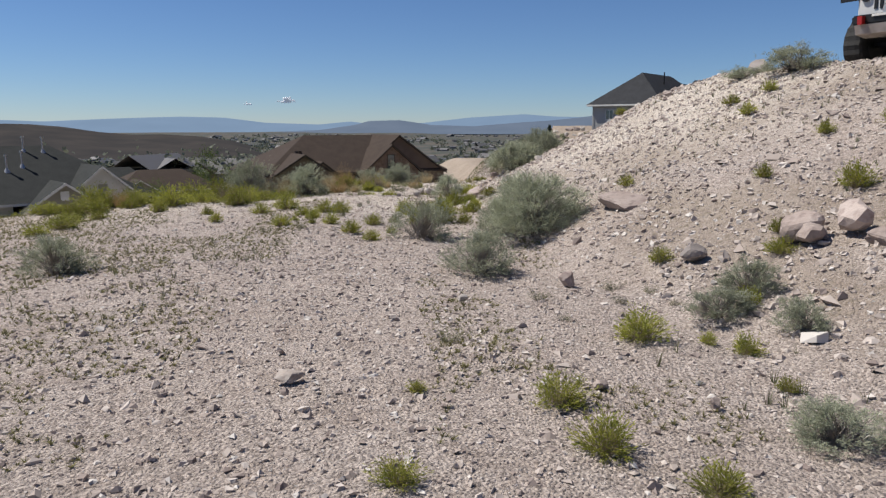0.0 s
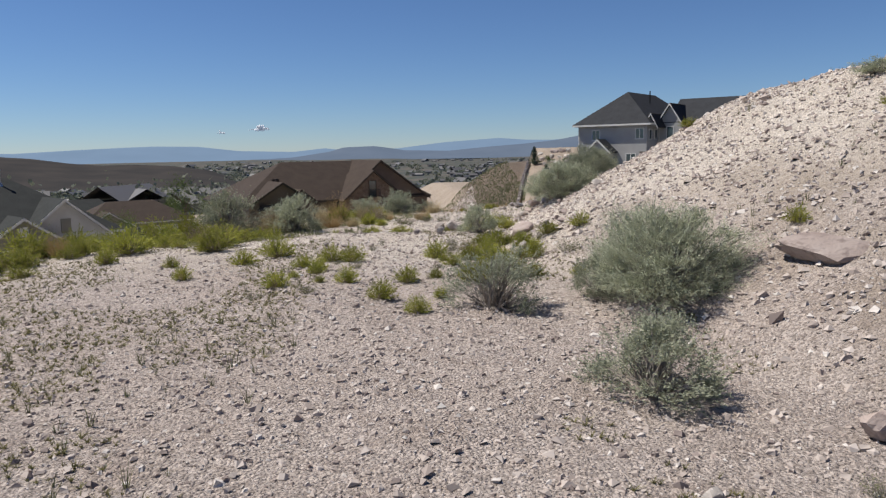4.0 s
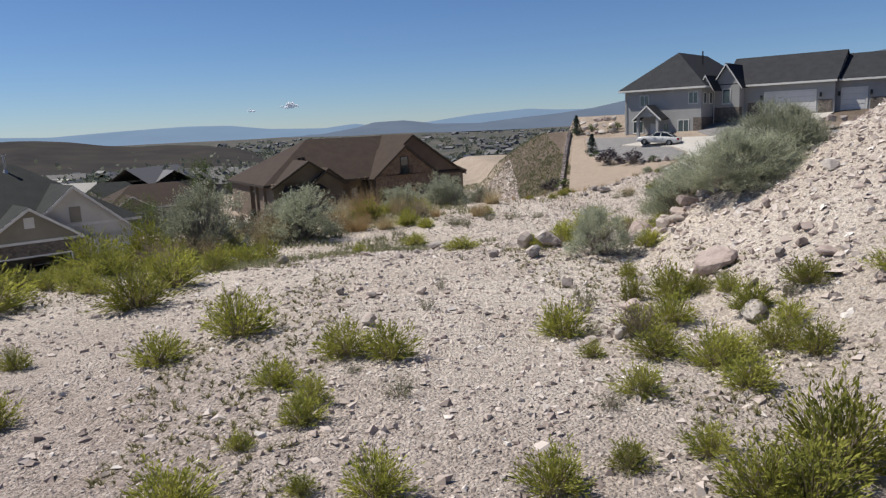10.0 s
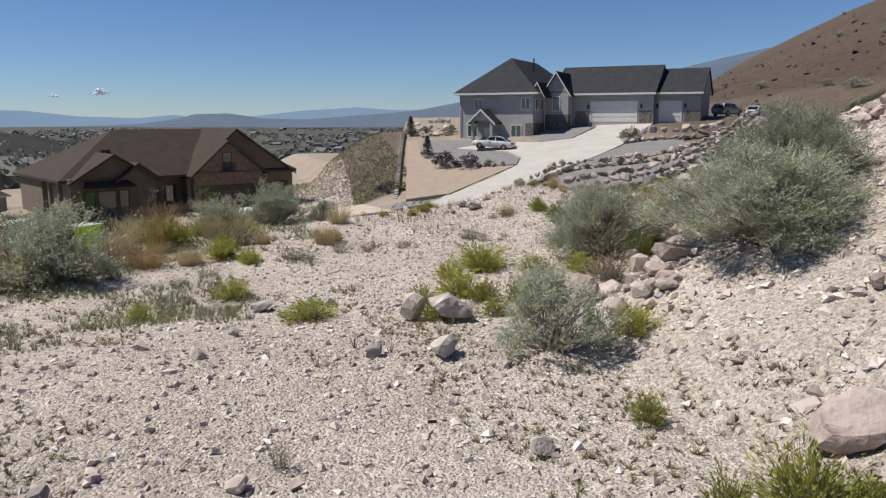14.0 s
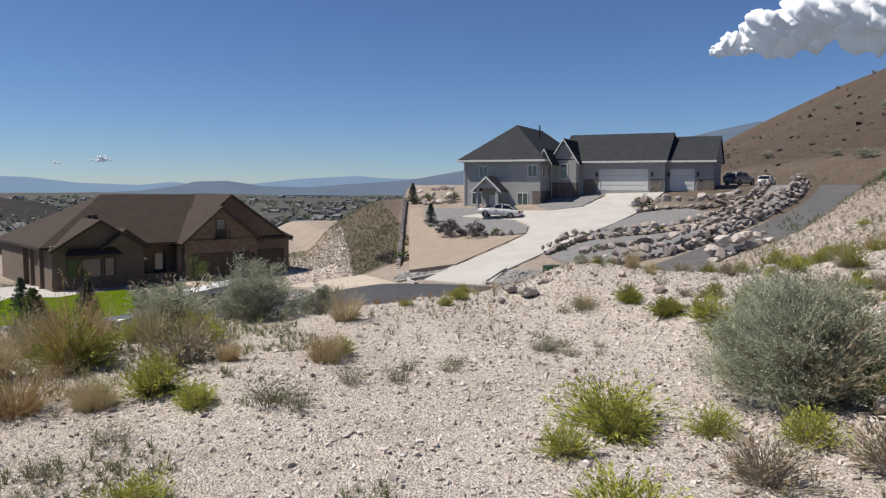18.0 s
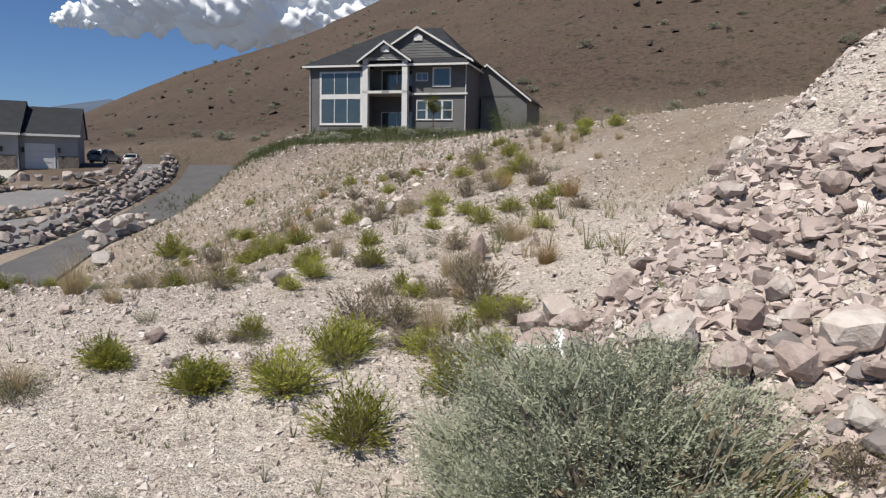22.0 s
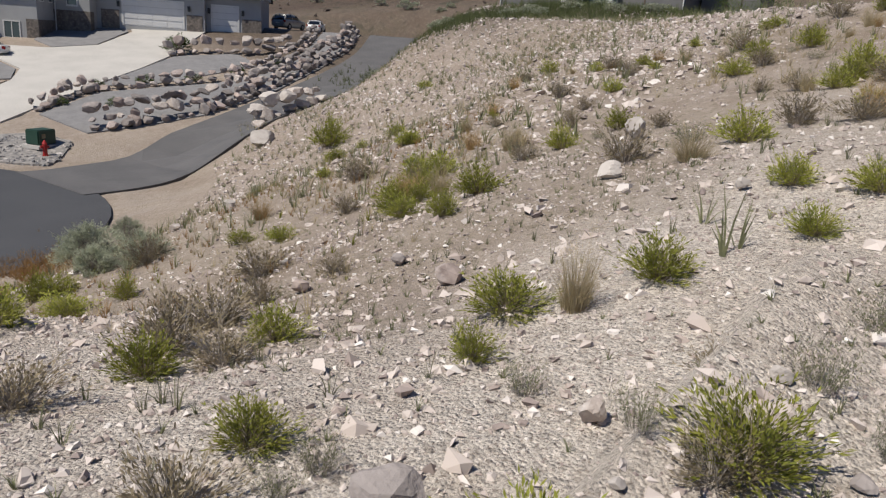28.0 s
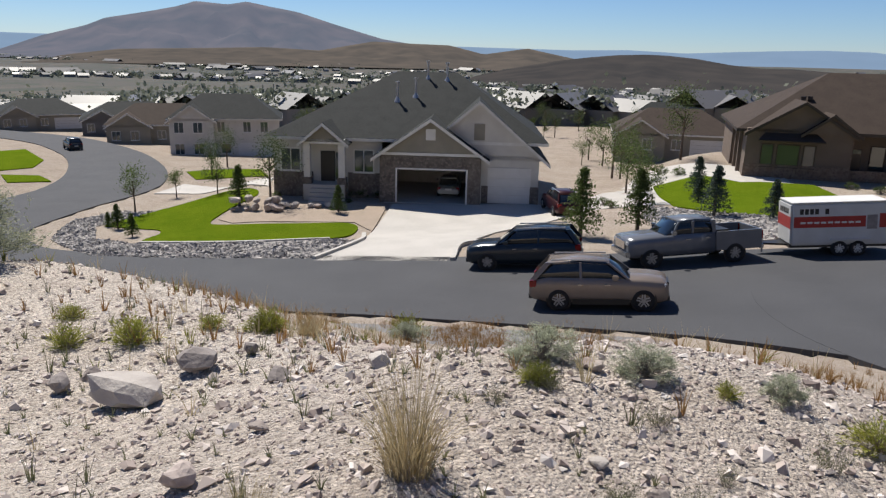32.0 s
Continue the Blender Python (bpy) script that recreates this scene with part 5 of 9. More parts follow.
def pickup():
    c = rooted("pickup_truck", on_road(-5.1, 56.65, 229), "gunmetal grey crew cab pickup with an open bed", "truck")
    h, w = 2.9, 1.0
    xs = [2.9, 2.84, 2.6, 2.0, 1.35, 0.5, -0.85]
    loft("body", [body_ring(x, a * w, b, t) for x, a, b, t in zip(xs, (0.9, 0.95, 0.98, 1, 1, 1, 1), (0.55, 0.45, 0.42, 0.42, 0.42, 0.42, 0.42), (1.1, 1.22, 1.27, 1.3, 1.32, 1.34, 1.34))], P_GREY, c)
    bed = new("bed")
    bed.parent = c
    for s in (-1, 1):
        box("bed_side", (-2.9, -0.88, s * 0.94 - 0.06, s * 0.94 + 0.06, 0.55, 1.36), P_GREY, bed, bevel=0.02)
    box("bed_floor", (-2.9, -0.88, -0.9, 0.9, 0.62, 0.72), M_BLACK, bed)
    box("tailgate", (-2.93, -2.85, -0.9, 0.9, 0.66, 1.34), P_GREY, bed)
    box("toolbox", (-1.5, -0.95, -0.85, 0.85, 0.75, 1.42), M_BLACK, bed)
    r = [cabin_ring(1.3, 0.88, 0.82, 1.28, 1.36), cabin_ring(0.7, 0.90, 0.74, 1.28, 1.88), cabin_ring(-0.1, 0.91, 0.76, 1.28, 1.93), cabin_ring(-0.75, 0.90, 0.74, 1.28, 1.88), cabin_ring(-0.9, 0.88, 0.78, 1.28, 1.36)]
    loft("glazing", r, M_CARGLASS, c, "dark tinted windows")
    loft("roof", [[(x, y, z) for y, z in ((wt, zz - 0.09), (wt * 0.8, zz + 0.015), (0, zz + 0.025), (-wt * 0.8, zz + 0.015), (-wt, zz - 0.09), (0, zz - 0.12))] for x, wt, zz in ((0.72, 0.76, 1.89), (-0.1, 0.785, 1.935), (-0.78, 0.76, 1.89))], P_GREY, c)
    for s in (-1, 1):
        for x0, x1, ww in ((0.98, 0.70, 0.08), (0.12, 0.08, 0.09), (-0.85, -0.78, 0.16)):
            prism("pillar", [(x0 - ww / 2, 1.3), (x0 + ww / 2, 1.3), (x1 + ww / 2, 1.86), (x1 - ww / 2, 1.86)], s * 0.84 - 0.05, s * 0.84 + 0.05, "y", P_GREY, c)
        for xa in (1.92, -1.72):
            wheel(c, xa, s * 0.90, 0.41, 0.27, M_ALLOY)
            bm = bmesh.new()
            bmesh.ops.create_cone(bm, cap_ends=True, segments=24, radius1=0.49, radius2=0.49, depth=0.04, matrix=Matrix.Translation((xa, s * 0.945, 0.44)) @ Matrix.Rotation(math.pi / 2, 4, "X"))
            part("wheel_arch", bm, M_BLACK, c)
        box("headlight", (2.70, 2.92, s * 0.72 - 0.16, s * 0.72 + 0.16, 0.98, 1.16), M_LAMP, c, bevel=0.03)
        box("tail_light", (-2.94, -2.80, s * 0.92 - 0.07, s * 0.92 + 0.07, 0.95, 1.30), M_TAIL, c)
        box("mirror", (0.92, 1.12, s * 1.12 - 0.1, s * 1.12 + 0.1, 1.36, 1.55), M_CHROME, c, bevel=0.03)
        for xh in (0.35, -0.5):
            box("door_handle", (xh - 0.1, xh + 0.1, s * 1.0 - 0.02, s * 1.0 + 0.025, 1.12, 1.16), M_CHROME, c)
    box("grille", (2.86, 2.95, -0.55, 0.55, 0.80, 1.16), M_CHROME, c)
    box("bumper", (2.82, 3.02, -0.95, 0.95, 0.50, 0.74), M_CHROME, c, bevel=0.03)
    box("bumper", (-3.05, -2.86, -0.92, 0.92, 0.50, 0.68), M_CHROME, c, bevel=0.03)


pickup()


def trailer():
    c = rooted("cargo_trailer", on_road(-0.6, 61.15, 214), "white and red enclosed cargo trailer with two axles", "trailer")
    P = mat("white_trailer_paint", (0.521, 0.521, 0.504), (0.454, 0.454, 0.437), 1.5, 0.5)
    L = 1.95
    bm = box_into(bmesh.new(), -L, L, -0.95, 0.95, 0.48, 2.3, bevel=0.09)
    part("box_body", bm, P, c)
    box("roof", (-L + 0.02, L - 0.02, -0.93, 0.93, 2.29, 2.33), M_TRIM, c, bevel=0.02)
    for s in (-1, 1):
        y = s * 0.952
        box("red_band", (-1.0, L - 0.12, y - 0.006, y + 0.006, 1.25, 1.72), M_RED, c)
        box("red_band", (-L + 0.05, -L + 0.42, y - 0.006, y + 0.006, 1.2, 1.8), M_RED, c)
        box("picture_panel", (-1.45, -1.05, y - 0.005, y + 0.005, 1.15, 1.75), M_DARKSTONE, c)
        bm = bmesh.new()
        for i in range(6):
            if i != 1:
                box_into(bm, 0.45 + i * 0.2, 0.60 + i * 0.2, y - 0.005, y + 0.005, 1.82, 2.05)
        part("logo_bars", bm, M_BLACK, c)
        bm = bmesh.new()
        for i in range(9):
            box_into(bm, -0.8 + i * 0.27, -0.6 + i * 0.27, y - 0.008, y + 0.008, 1.42, 1.50)
        part("lettering_bars", bm, M_TRIM, c)
        for xa in (-0.75, -0.02):
            wheel(c, xa, s * 0.88, 0.33, 0.2, M_TRIM)
            box("mudguard", (xa - 0.4, xa + 0.4, s * 0.98 - 0.1, s * 0.98 + 0.1, 0.70, 0.75), P, c)
    box("red_band", (L - 0.004, L + 0.006, -0.9, 0.9, 1.2, 1.72), M_RED, c)
    bm = bmesh.new()
    for i in range(5):
        box_into(bm, L, L + 0.008, -0.6 + i * 0.25, -0.42 + i * 0.25, 1.82, 2.05)
    part("logo_bars", bm, M_BLACK, c)
    box("chassis", (-L, L, -0.85, 0.85, 0.38, 0.50), M_BLACK, c)
    prism("drawbar", [(L, -0.5), (L, 0.5), (L + 1.3, 0.06), (L + 1.3, -0.06)], 0.42, 0.5, "z", M_BLACK, c)
    cyl("jack", L + 0.9, 0.0, 0.05, 0.9, 0.04, M_ALLOY, c, 8)


trailer()
SEDAN = dict(L=4.65, W=1.8, belt=0.92, roof=1.43, hood=0.86, front=0.9, base=2.7, wr=0.33, cab=(0.95, 0.25, -0.95, -1.85), kind="sedan")
car("sedan", pose(27.6, 90.6, float(yard_z(27.6, 90.6)) + 0.08, 0, -4, 148), "white four-door sedan parked before the grey house", P_WHITE, **SEDAN)
car("suv", pose(62.0, 96.0, 1.72, 0, 0, 20), "silver crossover parked on the upper gravel", P_SILVER, **SUV1)
car("sedan", pose(69.5, 100.0, 1.72, 0, 0, 40), "white sedan parked on the upper gravel", P_WHITE, **SEDAN)
car("suv", pose(-20.6, 70.2, -9.48, 0, 0, 140), "dark red suv parked beside the white house garage", mat("dark_red_metallic", (0.0504, 0.0101, 0.0118), None, 2, 0.3, metal=0.4), **SUV1)
car("hatchback", pose(-30.8, 69.6, -9.52, 0, 0, 130), "silver car standing inside the open garage", P_SILVER, **SEDAN)
car("suv", pose(-101.5, 67.5, float(street_z(-101.5)) + 0.06, 0, 0, 170), "dark suv parked on the distant street", P_NAVY, **SUV1)


def jeep(m):
    """A lifted four-wheel-drive with big tyres, winch bumper and slotted grille; x runs to its nose."""
    c = rooted("offroad_vehicle", m, "white lifted off-road vehicle on muddy tyres atop a mound", "car")
    W = 0.80
    box("tub", (-2.0, 0.55, -W, W, 0.95, 1.55), P_BEIGE, c, "pale beige body", bevel=0.04)
    loft("hood", [body_ring(x, w, z0, z1) for x, w, z0, z1 in ((1.95, 0.58, 1.05, 1.46), (1.85, 0.62, 1.0, 1.52), (1.0, 0.68, 1.0, 1.58), (0.5, 0.74, 1.0, 1.60))], P_WHITE, c)
    g = new("grille")
    g.parent = c
    box("grille_shell", (1.93, 2.03, -0.66, 0.66, 1.0, 1.52), P_WHITE, g, bevel=0.04)
    for i in range(7):
        box("slot", (2.02, 2.045, -0.345 + i * 0.1, -0.285 + i * 0.1, 1.12, 1.46), M_BLACK, g)
    for s in (-1, 1):
        bm = bmesh.new()
        bmesh.ops.create_cone(bm, cap_ends=True, segments=20, radius1=0.10, radius2=0.09, depth=0.06, matrix=Matrix.Translation((2.05, s * 0.50, 1.36)) @ Matrix.Rotation(math.pi / 2, 4, "Y"))
        part("headlight", bm, M_BLACK, c)
        prism("fender", [(2.05, 1.30), (2.05, 1.38), (1.75, 1.50), (0.85, 1.50), (0.55, 1.15), (0.65, 1.12), (0.95, 1.42), (1.70, 1.42)], s * 0.80 - 0.17, s * 0.80 + 0.17, "y", M_BLACK, c)
        prism("fender", [(-0.9, 1.15), (-1.0, 1.45), (-2.0, 1.45), (-2.1, 1.2), (-1.95, 1.36), (-1.05, 1.36)], s * 0.84 - 0.14, s * 0.84 + 0.14, "y", M_BLACK, c)
        box("door", (-0.55, 0.45, s * 0.81 - 0.02, s * 0.81 + 0.02, 1.0, 1.56), P_BEIGE, c)
        box("door_hinge", (0.36, 0.46, s * 0.835 - 0.02, s * 0.835 + 0.02, 1.2, 1.3), M_BLACK, c)
        box("mirror", (0.42, 0.55, s * 1.0 - 0.1, s * 1.0 + 0.1, 1.6, 1.82), M_BLACK, c, bevel=0.02)
        box("rock_slider", (-0.9, 0.6, s * 0.86 - 0.05, s * 0.86 + 0.05, 0.82, 0.92), M_BLACK, c)
        for x0, x1 in ((0.5, 0.2), (-0.6, -0.6), (-1.9, -1.85)):
            prism("pillar", [(x0 - 0.05, 1.5), (x0 + 0.05, 1.5), (x1 + 0.05, 2.1), (x1 - 0.05, 2.1)], s * 0.72 - 0.04, s * 0.72 + 0.04, "y", M_BLACK, c)
        for xa in (1.30, -1.35):
            wh = new("wheel")
            wh.parent = c
            r, w = 0.55, 0.36
            n = 40
            v, f = [], []
            prof = [(0.55 * r, -w / 2), (0.88 * r, -w / 2), (0.97 * r, -w * 0.42), (r, -w * 0.2), (r, w * 0.2), (0.97 * r, w * 0.42), (0.88 * r, w / 2), (0.55 * r, w / 2)]
            for a in range(n):
                for i, (p, q) in enumerate(prof):
                    lug = 0.965 if (a % 2 and 2 <= i <= 5) else 1.0
                    v.append((xa + p * lug * math.cos(2 * math.pi * a / n), s * 0.86 + q, r + p * lug * math.sin(2 * math.pi * a / n)))
            k = len(prof)
            f = [(a * k + i, ((a + 1) % n) * k + i, ((a + 1) % n) * k + (i + 1) % k, a * k + (i + 1) % k) for a in range(n) for i in range(k)]
            raw("tyre", v, f, M_RUBBER, wh)
            bm = bmesh.new()
            bmesh.ops.create_cone(bm, cap_ends=True, segments=24, radius1=0.56 * r, radius2=0.56 * r, depth=w * 0.8, matrix=Matrix.Translation((xa, s * 0.86, r)) @ Matrix.Rotation(math.pi / 2, 4, "X"))
            part("rim", bm, M_BLACK, wh)
        for y in (0.42,):
            box("tow_hook", (2.20, 2.32, s * y - 0.04, s * y + 0.04, 0.86, 1.0), M_RED, c)
    box("bumper", (2.02, 2.22, -0.64, 0.64, 0.86, 1.03), M_BLACK, c, bevel=0.03)
    box("underbody", (-1.9, 1.95, -0.5, 0.5, 0.66, 1.02), M_BLACK, c)
    prism("skid_plate", [(2.24, 0.86), (2.20, 0.70), (1.9, 0.64), (1.9, 0.86)], -0.56, 0.56, "y", M_DARKSTONE, c, "dull grey steel lip")
    cyl("winch", 2.12, 0.0, 1.02, 1.14, 0.12, M_ALLOY, c, 14)
    box("winch_rope", (2.22, 2.25, -0.25, 0.12, 0.98, 1.02), M_TRIM, c)
    for xa in (1.30, -1.35):
        bm = bmesh.new()
        bmesh.ops.create_cone(bm, cap_ends=True, segments=10, radius1=0.06, radius2=0.06, depth=1.6, matrix=Matrix.Translation((xa, 0, 0.55)) @ Matrix.Rotation(math.pi / 2, 4, "X"))
        part("axle", bm, M_BLACK, c)
    box("windscreen", (0.28, 0.34, -0.68, 0.68, 1.58, 2.06), M_CARGLASS, c)
    box("roof", (-1.95, 0.32, -0.74, 0.74, 2.06, 2.14), M_BLACK, c, bevel=0.03)
    box("rear_body", (-2.0, -0.62, -0.74, 0.74, 1.5, 2.06), M_CARGLASS, c)
    box("fuel_can", (-1.5, -1.1, 0.86, 1.02, 1.3, 1.75), M_RED, c, bevel=0.02)
    return c


jeep(pose(JEEP_X, JEEP_Y, JEEP_Z, 0, 2.5, JEEP_T))


# -- street furniture and fixtures --
def manhole(x, y, r):
    m = rooted("manhole", pose(x, y, float(street_z(x)) + 0.085), "iron manhole lid in a pale concrete collar", "manhole", "manholes in the turning circle")
    cyl("collar", 0, 0, 0.0, 0.008, r, M_CONCRETE, m, 28)
    cyl("lid", 0, 0, 0.002, 0.016, r * 0.55, M_DARKSTONE, m, 24)


for x, y, r in MANHOLES:
    manhole(x, y, r)
u = rooted("utility_box", pose(22.2, 66.0, gz(22.2, 66.0) + 0.05, 0, 0, 20), "dark green utility cabinet on a pad", "utility box")
box("cabinet", (-0.55, 0.55, -0.45, 0.45, 0.08, 0.85), M_GREENBOX, u, bevel=0.05)
box("pad", (-0.68, 0.68, -0.58, 0.58, -0.1, 0.08), M_CONCRETE, u)
box("warning_label", (-0.35, -0.12, -0.462, -0.45, 0.42, 0.65), M_STRAW, u)
hy = rooted("fire_hydrant", pose(21.8, 64.6, gz(21.8, 64.6) + 0.05), "red fire hydrant beside a green cabinet", "hydrant")
cyl("barrel", 0, 0, 0, 0.62, 0.11, M_RED, hy, 12)
cyl("flange", 0, 0, 0.0, 0.06, 0.18, M_RED, hy, 12)
cyl("bonnet", 0, 0, 0.62, 0.80, 0.13, M_RED, hy, 12, 0.04)
box("outlet", (-0.2, 0.2, -0.05, 0.05, 0.40, 0.52), M_RED, hy)
for k, (x, y) in enumerate(((47.9, 93.4), (49.3, 92.2))):
    b = rooted("wheelie_bin", pose(x, y, float(yard_z(x, y)) + 0.08, 0, 0, -42), "blue plastic wheeled bin by the garage" if k else "brown plastic wheeled bin by the garage", "bin", "bins by the garage")
    mm = M_BLUE if k else M_DARKDOOR
    prism("bin_body", [(-0.26, 0.05), (0.26, 0.05), (0.33, 1.1), (-0.33, 1.1)], -0.32, 0.32, "y", mm, b)
    box("lid", (-0.36, 0.36, -0.36, 0.36, 1.1, 1.2), mm, b, bevel=0.03)
lp = rooted("lamp_post", pose(1.4, 71.2, gz(1.4, 71.2)), "short black garden lamp post by the driveway", "lamp")
cyl("pole", 0, 0, 0, 2.0, 0.05, M_BLACK, lp, 10)
cyl("lantern", 0, 0, 2.0, 2.35, 0.13, M_BLACK, lp, 8, 0.09)
# block wall on the west side of the grey house yard
bw = tagged(new("retaining_wall"), "long tan block wall climbing beside the gravel slope", "wall")
yy = 77.0
blk = None
while yy < 112:
    xw = 13 + (yy - 76) * 0.264
    top = float(yard_z(xw, yy)) - 1.1 * float(S(6, 0, 0.3)) * float(S(100, 84, yy)) + 0.45
    if blk is None:
        blk = box("block", (-0.18, 0.18, -0.31, 0.31, -2.2, 0.0), M_STONE, bw, bevel=0.02)
        blk.matrix_basis = pose(xw, yy, top, 0, 0, -14.8)
    else:
        o = blk.copy()
        scene.collection.objects.link(o)
        o.matrix_basis = pose(xw + random.uniform(-0.03, 0.03), yy, top + random.uniform(-0.05, 0.05), 0, 0, -14.8)
    yy += 0.64
for nm, pts in (("curb", [(17.3, 66.2), (17.5, 67.3), (20.1, 69.9)]), ("curb", [(12.4, 67.4), (12.7, 70.1), (17.2, 73.6)]), ("curb", [(5.2, 67.3), (5.9, 70.0), (5.6, 72.5)]), ("curb", [(-20.6, 48.4), (-22.4, 52.9), (-24.6, 55.2)]), ("curb", [(-14.2, 51.6), (-16.4, 54.8), (-15.2, 56.5)])):
    sp = spline(pts, 6)
    l_, r_ = ribbon_outline(sp, [0.12] * len(sp))
    sheet(nm, l_ + r_[::-1], flat_ground, M_CURB, "pale concrete kerb edging a driveway mouth", "kerb", 0.20, cell=3)
ce = spline([(-24.9, 52.8), (-28.7, 49.3), (-34.7, 46.0)], 6)
l_, r_ = ribbon_outline(ce, [0.12] * len(ce))
sheet("curb_lawn", l_ + r_[::-1], flat_ground, M_CURB, "thin pale concrete edging round the lawn", "kerb", 0.13, cell=3)


# -- plants --
M_RUSTSTRAW = leafmat("rust_straw", (0.437, 0.311, 0.16), (0.353, 0.244, 0.118))
M_MATWEED = leafmat("mat_weed_leaf", (0.20, 0.185, 0.085), (0.14, 0.13, 0.06))
M_CRESTGRASS = leafmat("crest_grass_leaf", (0.143, 0.16, 0.063), (0.0924, 0.113, 0.0462))
def rng_of(seed):
    return np.random.RandomState(seed)


def blades(r, n, base_r, height, width, spread, droop=0.15, segs=3, jitter=0.25):
    """Thin curved blades rising from a clump: verts and quads (the tip quad is folded to a point)."""
    a = r.uniform(0, 2 * np.pi, n)
    rr = base_r * np.sqrt(r.uniform(0, 1, n))
    bx, by = rr * np.cos(a), rr * np.sin(a)
    lean = spread * (0.25 + 0.75 * r.uniform(0, 1, n)) * (0.4 + 0.6 * rr / max(base_r, 1e-6))
    out = a + r.normal(0, 0.5, n)
    h = height * (1 - jitter + jitter * r.uniform(0, 1, n) * 1.4) * (1 - 0.25 * (rr / max(base_r, 1e-6)) ** 2)
    face = r.uniform(0, np.pi, n)
    wx, wy = np.cos(face) * width / 2, np.sin(face) * width / 2
    v, f = [], []
    for k in range(segs + 1):
        t = k / segs
        cx = bx + np.cos(out) * lean * (t ** 1.5)
        cy = by + np.sin(out) * lean * (t ** 1.5)
        cz = h * t - droop * h * t * t * (lean / max(spread, 1e-6))
        s = 1.0 - 0.8 * t
        v.append(np.stack([cx - wx * s, cy - wy * s, cz], 1))
        v.append(np.stack([cx + wx * s, cy + wy * s, cz], 1))
    V = np.stack(v, 1)
    m = 2 * (segs + 1)
    base = (np.arange(n) * m)[:, None]
    for k in range(segs):
        f.append(base + np.array([[2 * k, 2 * k + 1, 2 * k + 3, 2 * k + 2]]))
    return V.reshape(-1, 3), np.concatenate(f, 0), np.stack([cx, cy, cz], 1), V


def leaves(r, at, size, flat=0.5, long=2.2, along=None):
    """A small pointed leaf at each place, pointing upward or along the shoot."""
    n = len(at)
    d = r.normal(0, 1, (n, 3))
    if along is None:
        d[:, 2] = np.abs(d[:, 2]) + flat
    else:
        d = along * 1.6 + d * flat * 0.55
    d /= np.linalg.norm(d, axis=1)[:, None]
    e = np.cross(d, r.normal(0, 1, (n, 3)))
    e /= np.linalg.norm(e, axis=1)[:, None] + 1e-9
    s = size * r.uniform(0.6, 1.3, n)[:, None]
    v = np.stack([at, at + d * s * long * 0.5 + e * s * 0.5, at + d * s * long, at + d * s * long * 0.5 - e * s * 0.5], 1)
    return v.reshape(-1, 3), np.arange(4 * n).reshape(-1, 4)


def stack(*parts):
    v, f, o = [], [], 0
    for a, b in parts:
        v.append(a)
        f.append(np.asarray(b) + o)
        o += len(a)
    return np.concatenate(v), np.concatenate(f)


def bulk(name, vf, material, parent):
    """A part made of very many small pieces."""
    return tagged(raw(name, *vf, material, parent), kind="stuff")


def shoots(r, base, tip, w, segs=3, bend=1.35):
    """Thin tapered shoots from base to tip that rise first and lean out later; also a function for places along them."""
    n = len(base)
    face = r.uniform(0, np.pi, n)
    side = np.stack([np.cos(face), np.sin(face), np.zeros(n)], 1) * w / 2

    def along(t):
        t = np.asarray(t, float).reshape(-1, 1)
        return base + (tip - base) * np.concatenate([t ** bend, t ** bend, t], 1)
    V = []
    for k in range(segs + 1):
        c = along(np.full(n, k / segs))
        V += [c - side * (1 - 0.75 * k / segs), c + side * (1 - 0.75 * k / segs)]
    V = np.stack(V, 1)
    o = (np.arange(n) * 2 * (segs + 1))[:, None]
    F = np.concatenate([o + np.array([[2 * k, 2 * k + 1, 2 * k + 3, 2 * k + 2]]) for k in range(segs)])
    return V.reshape(-1, 3), F, along


def dome(r, n, top=85.0, seed=0, rough=0.16):
    """Places over a lumpy dome, one metre across and one high."""
    c = 1 - r.uniform(0, 1, n) * (1 - math.cos(radians(top)))
    th, a = np.arccos(c), r.uniform(0, 2 * np.pi, n)
    q = 1 + rough * np.sin(3 * a + seed) * np.sin(th) + 0.6 * rough * np.sin(5 * a + 2 * seed + 3 * th)
    return np.stack([0.5 * np.sin(th) * np.cos(a) * q, 0.5 * np.sin(th) * np.sin(a) * q, np.cos(th) * q * 0.95 + 0.02], 1)


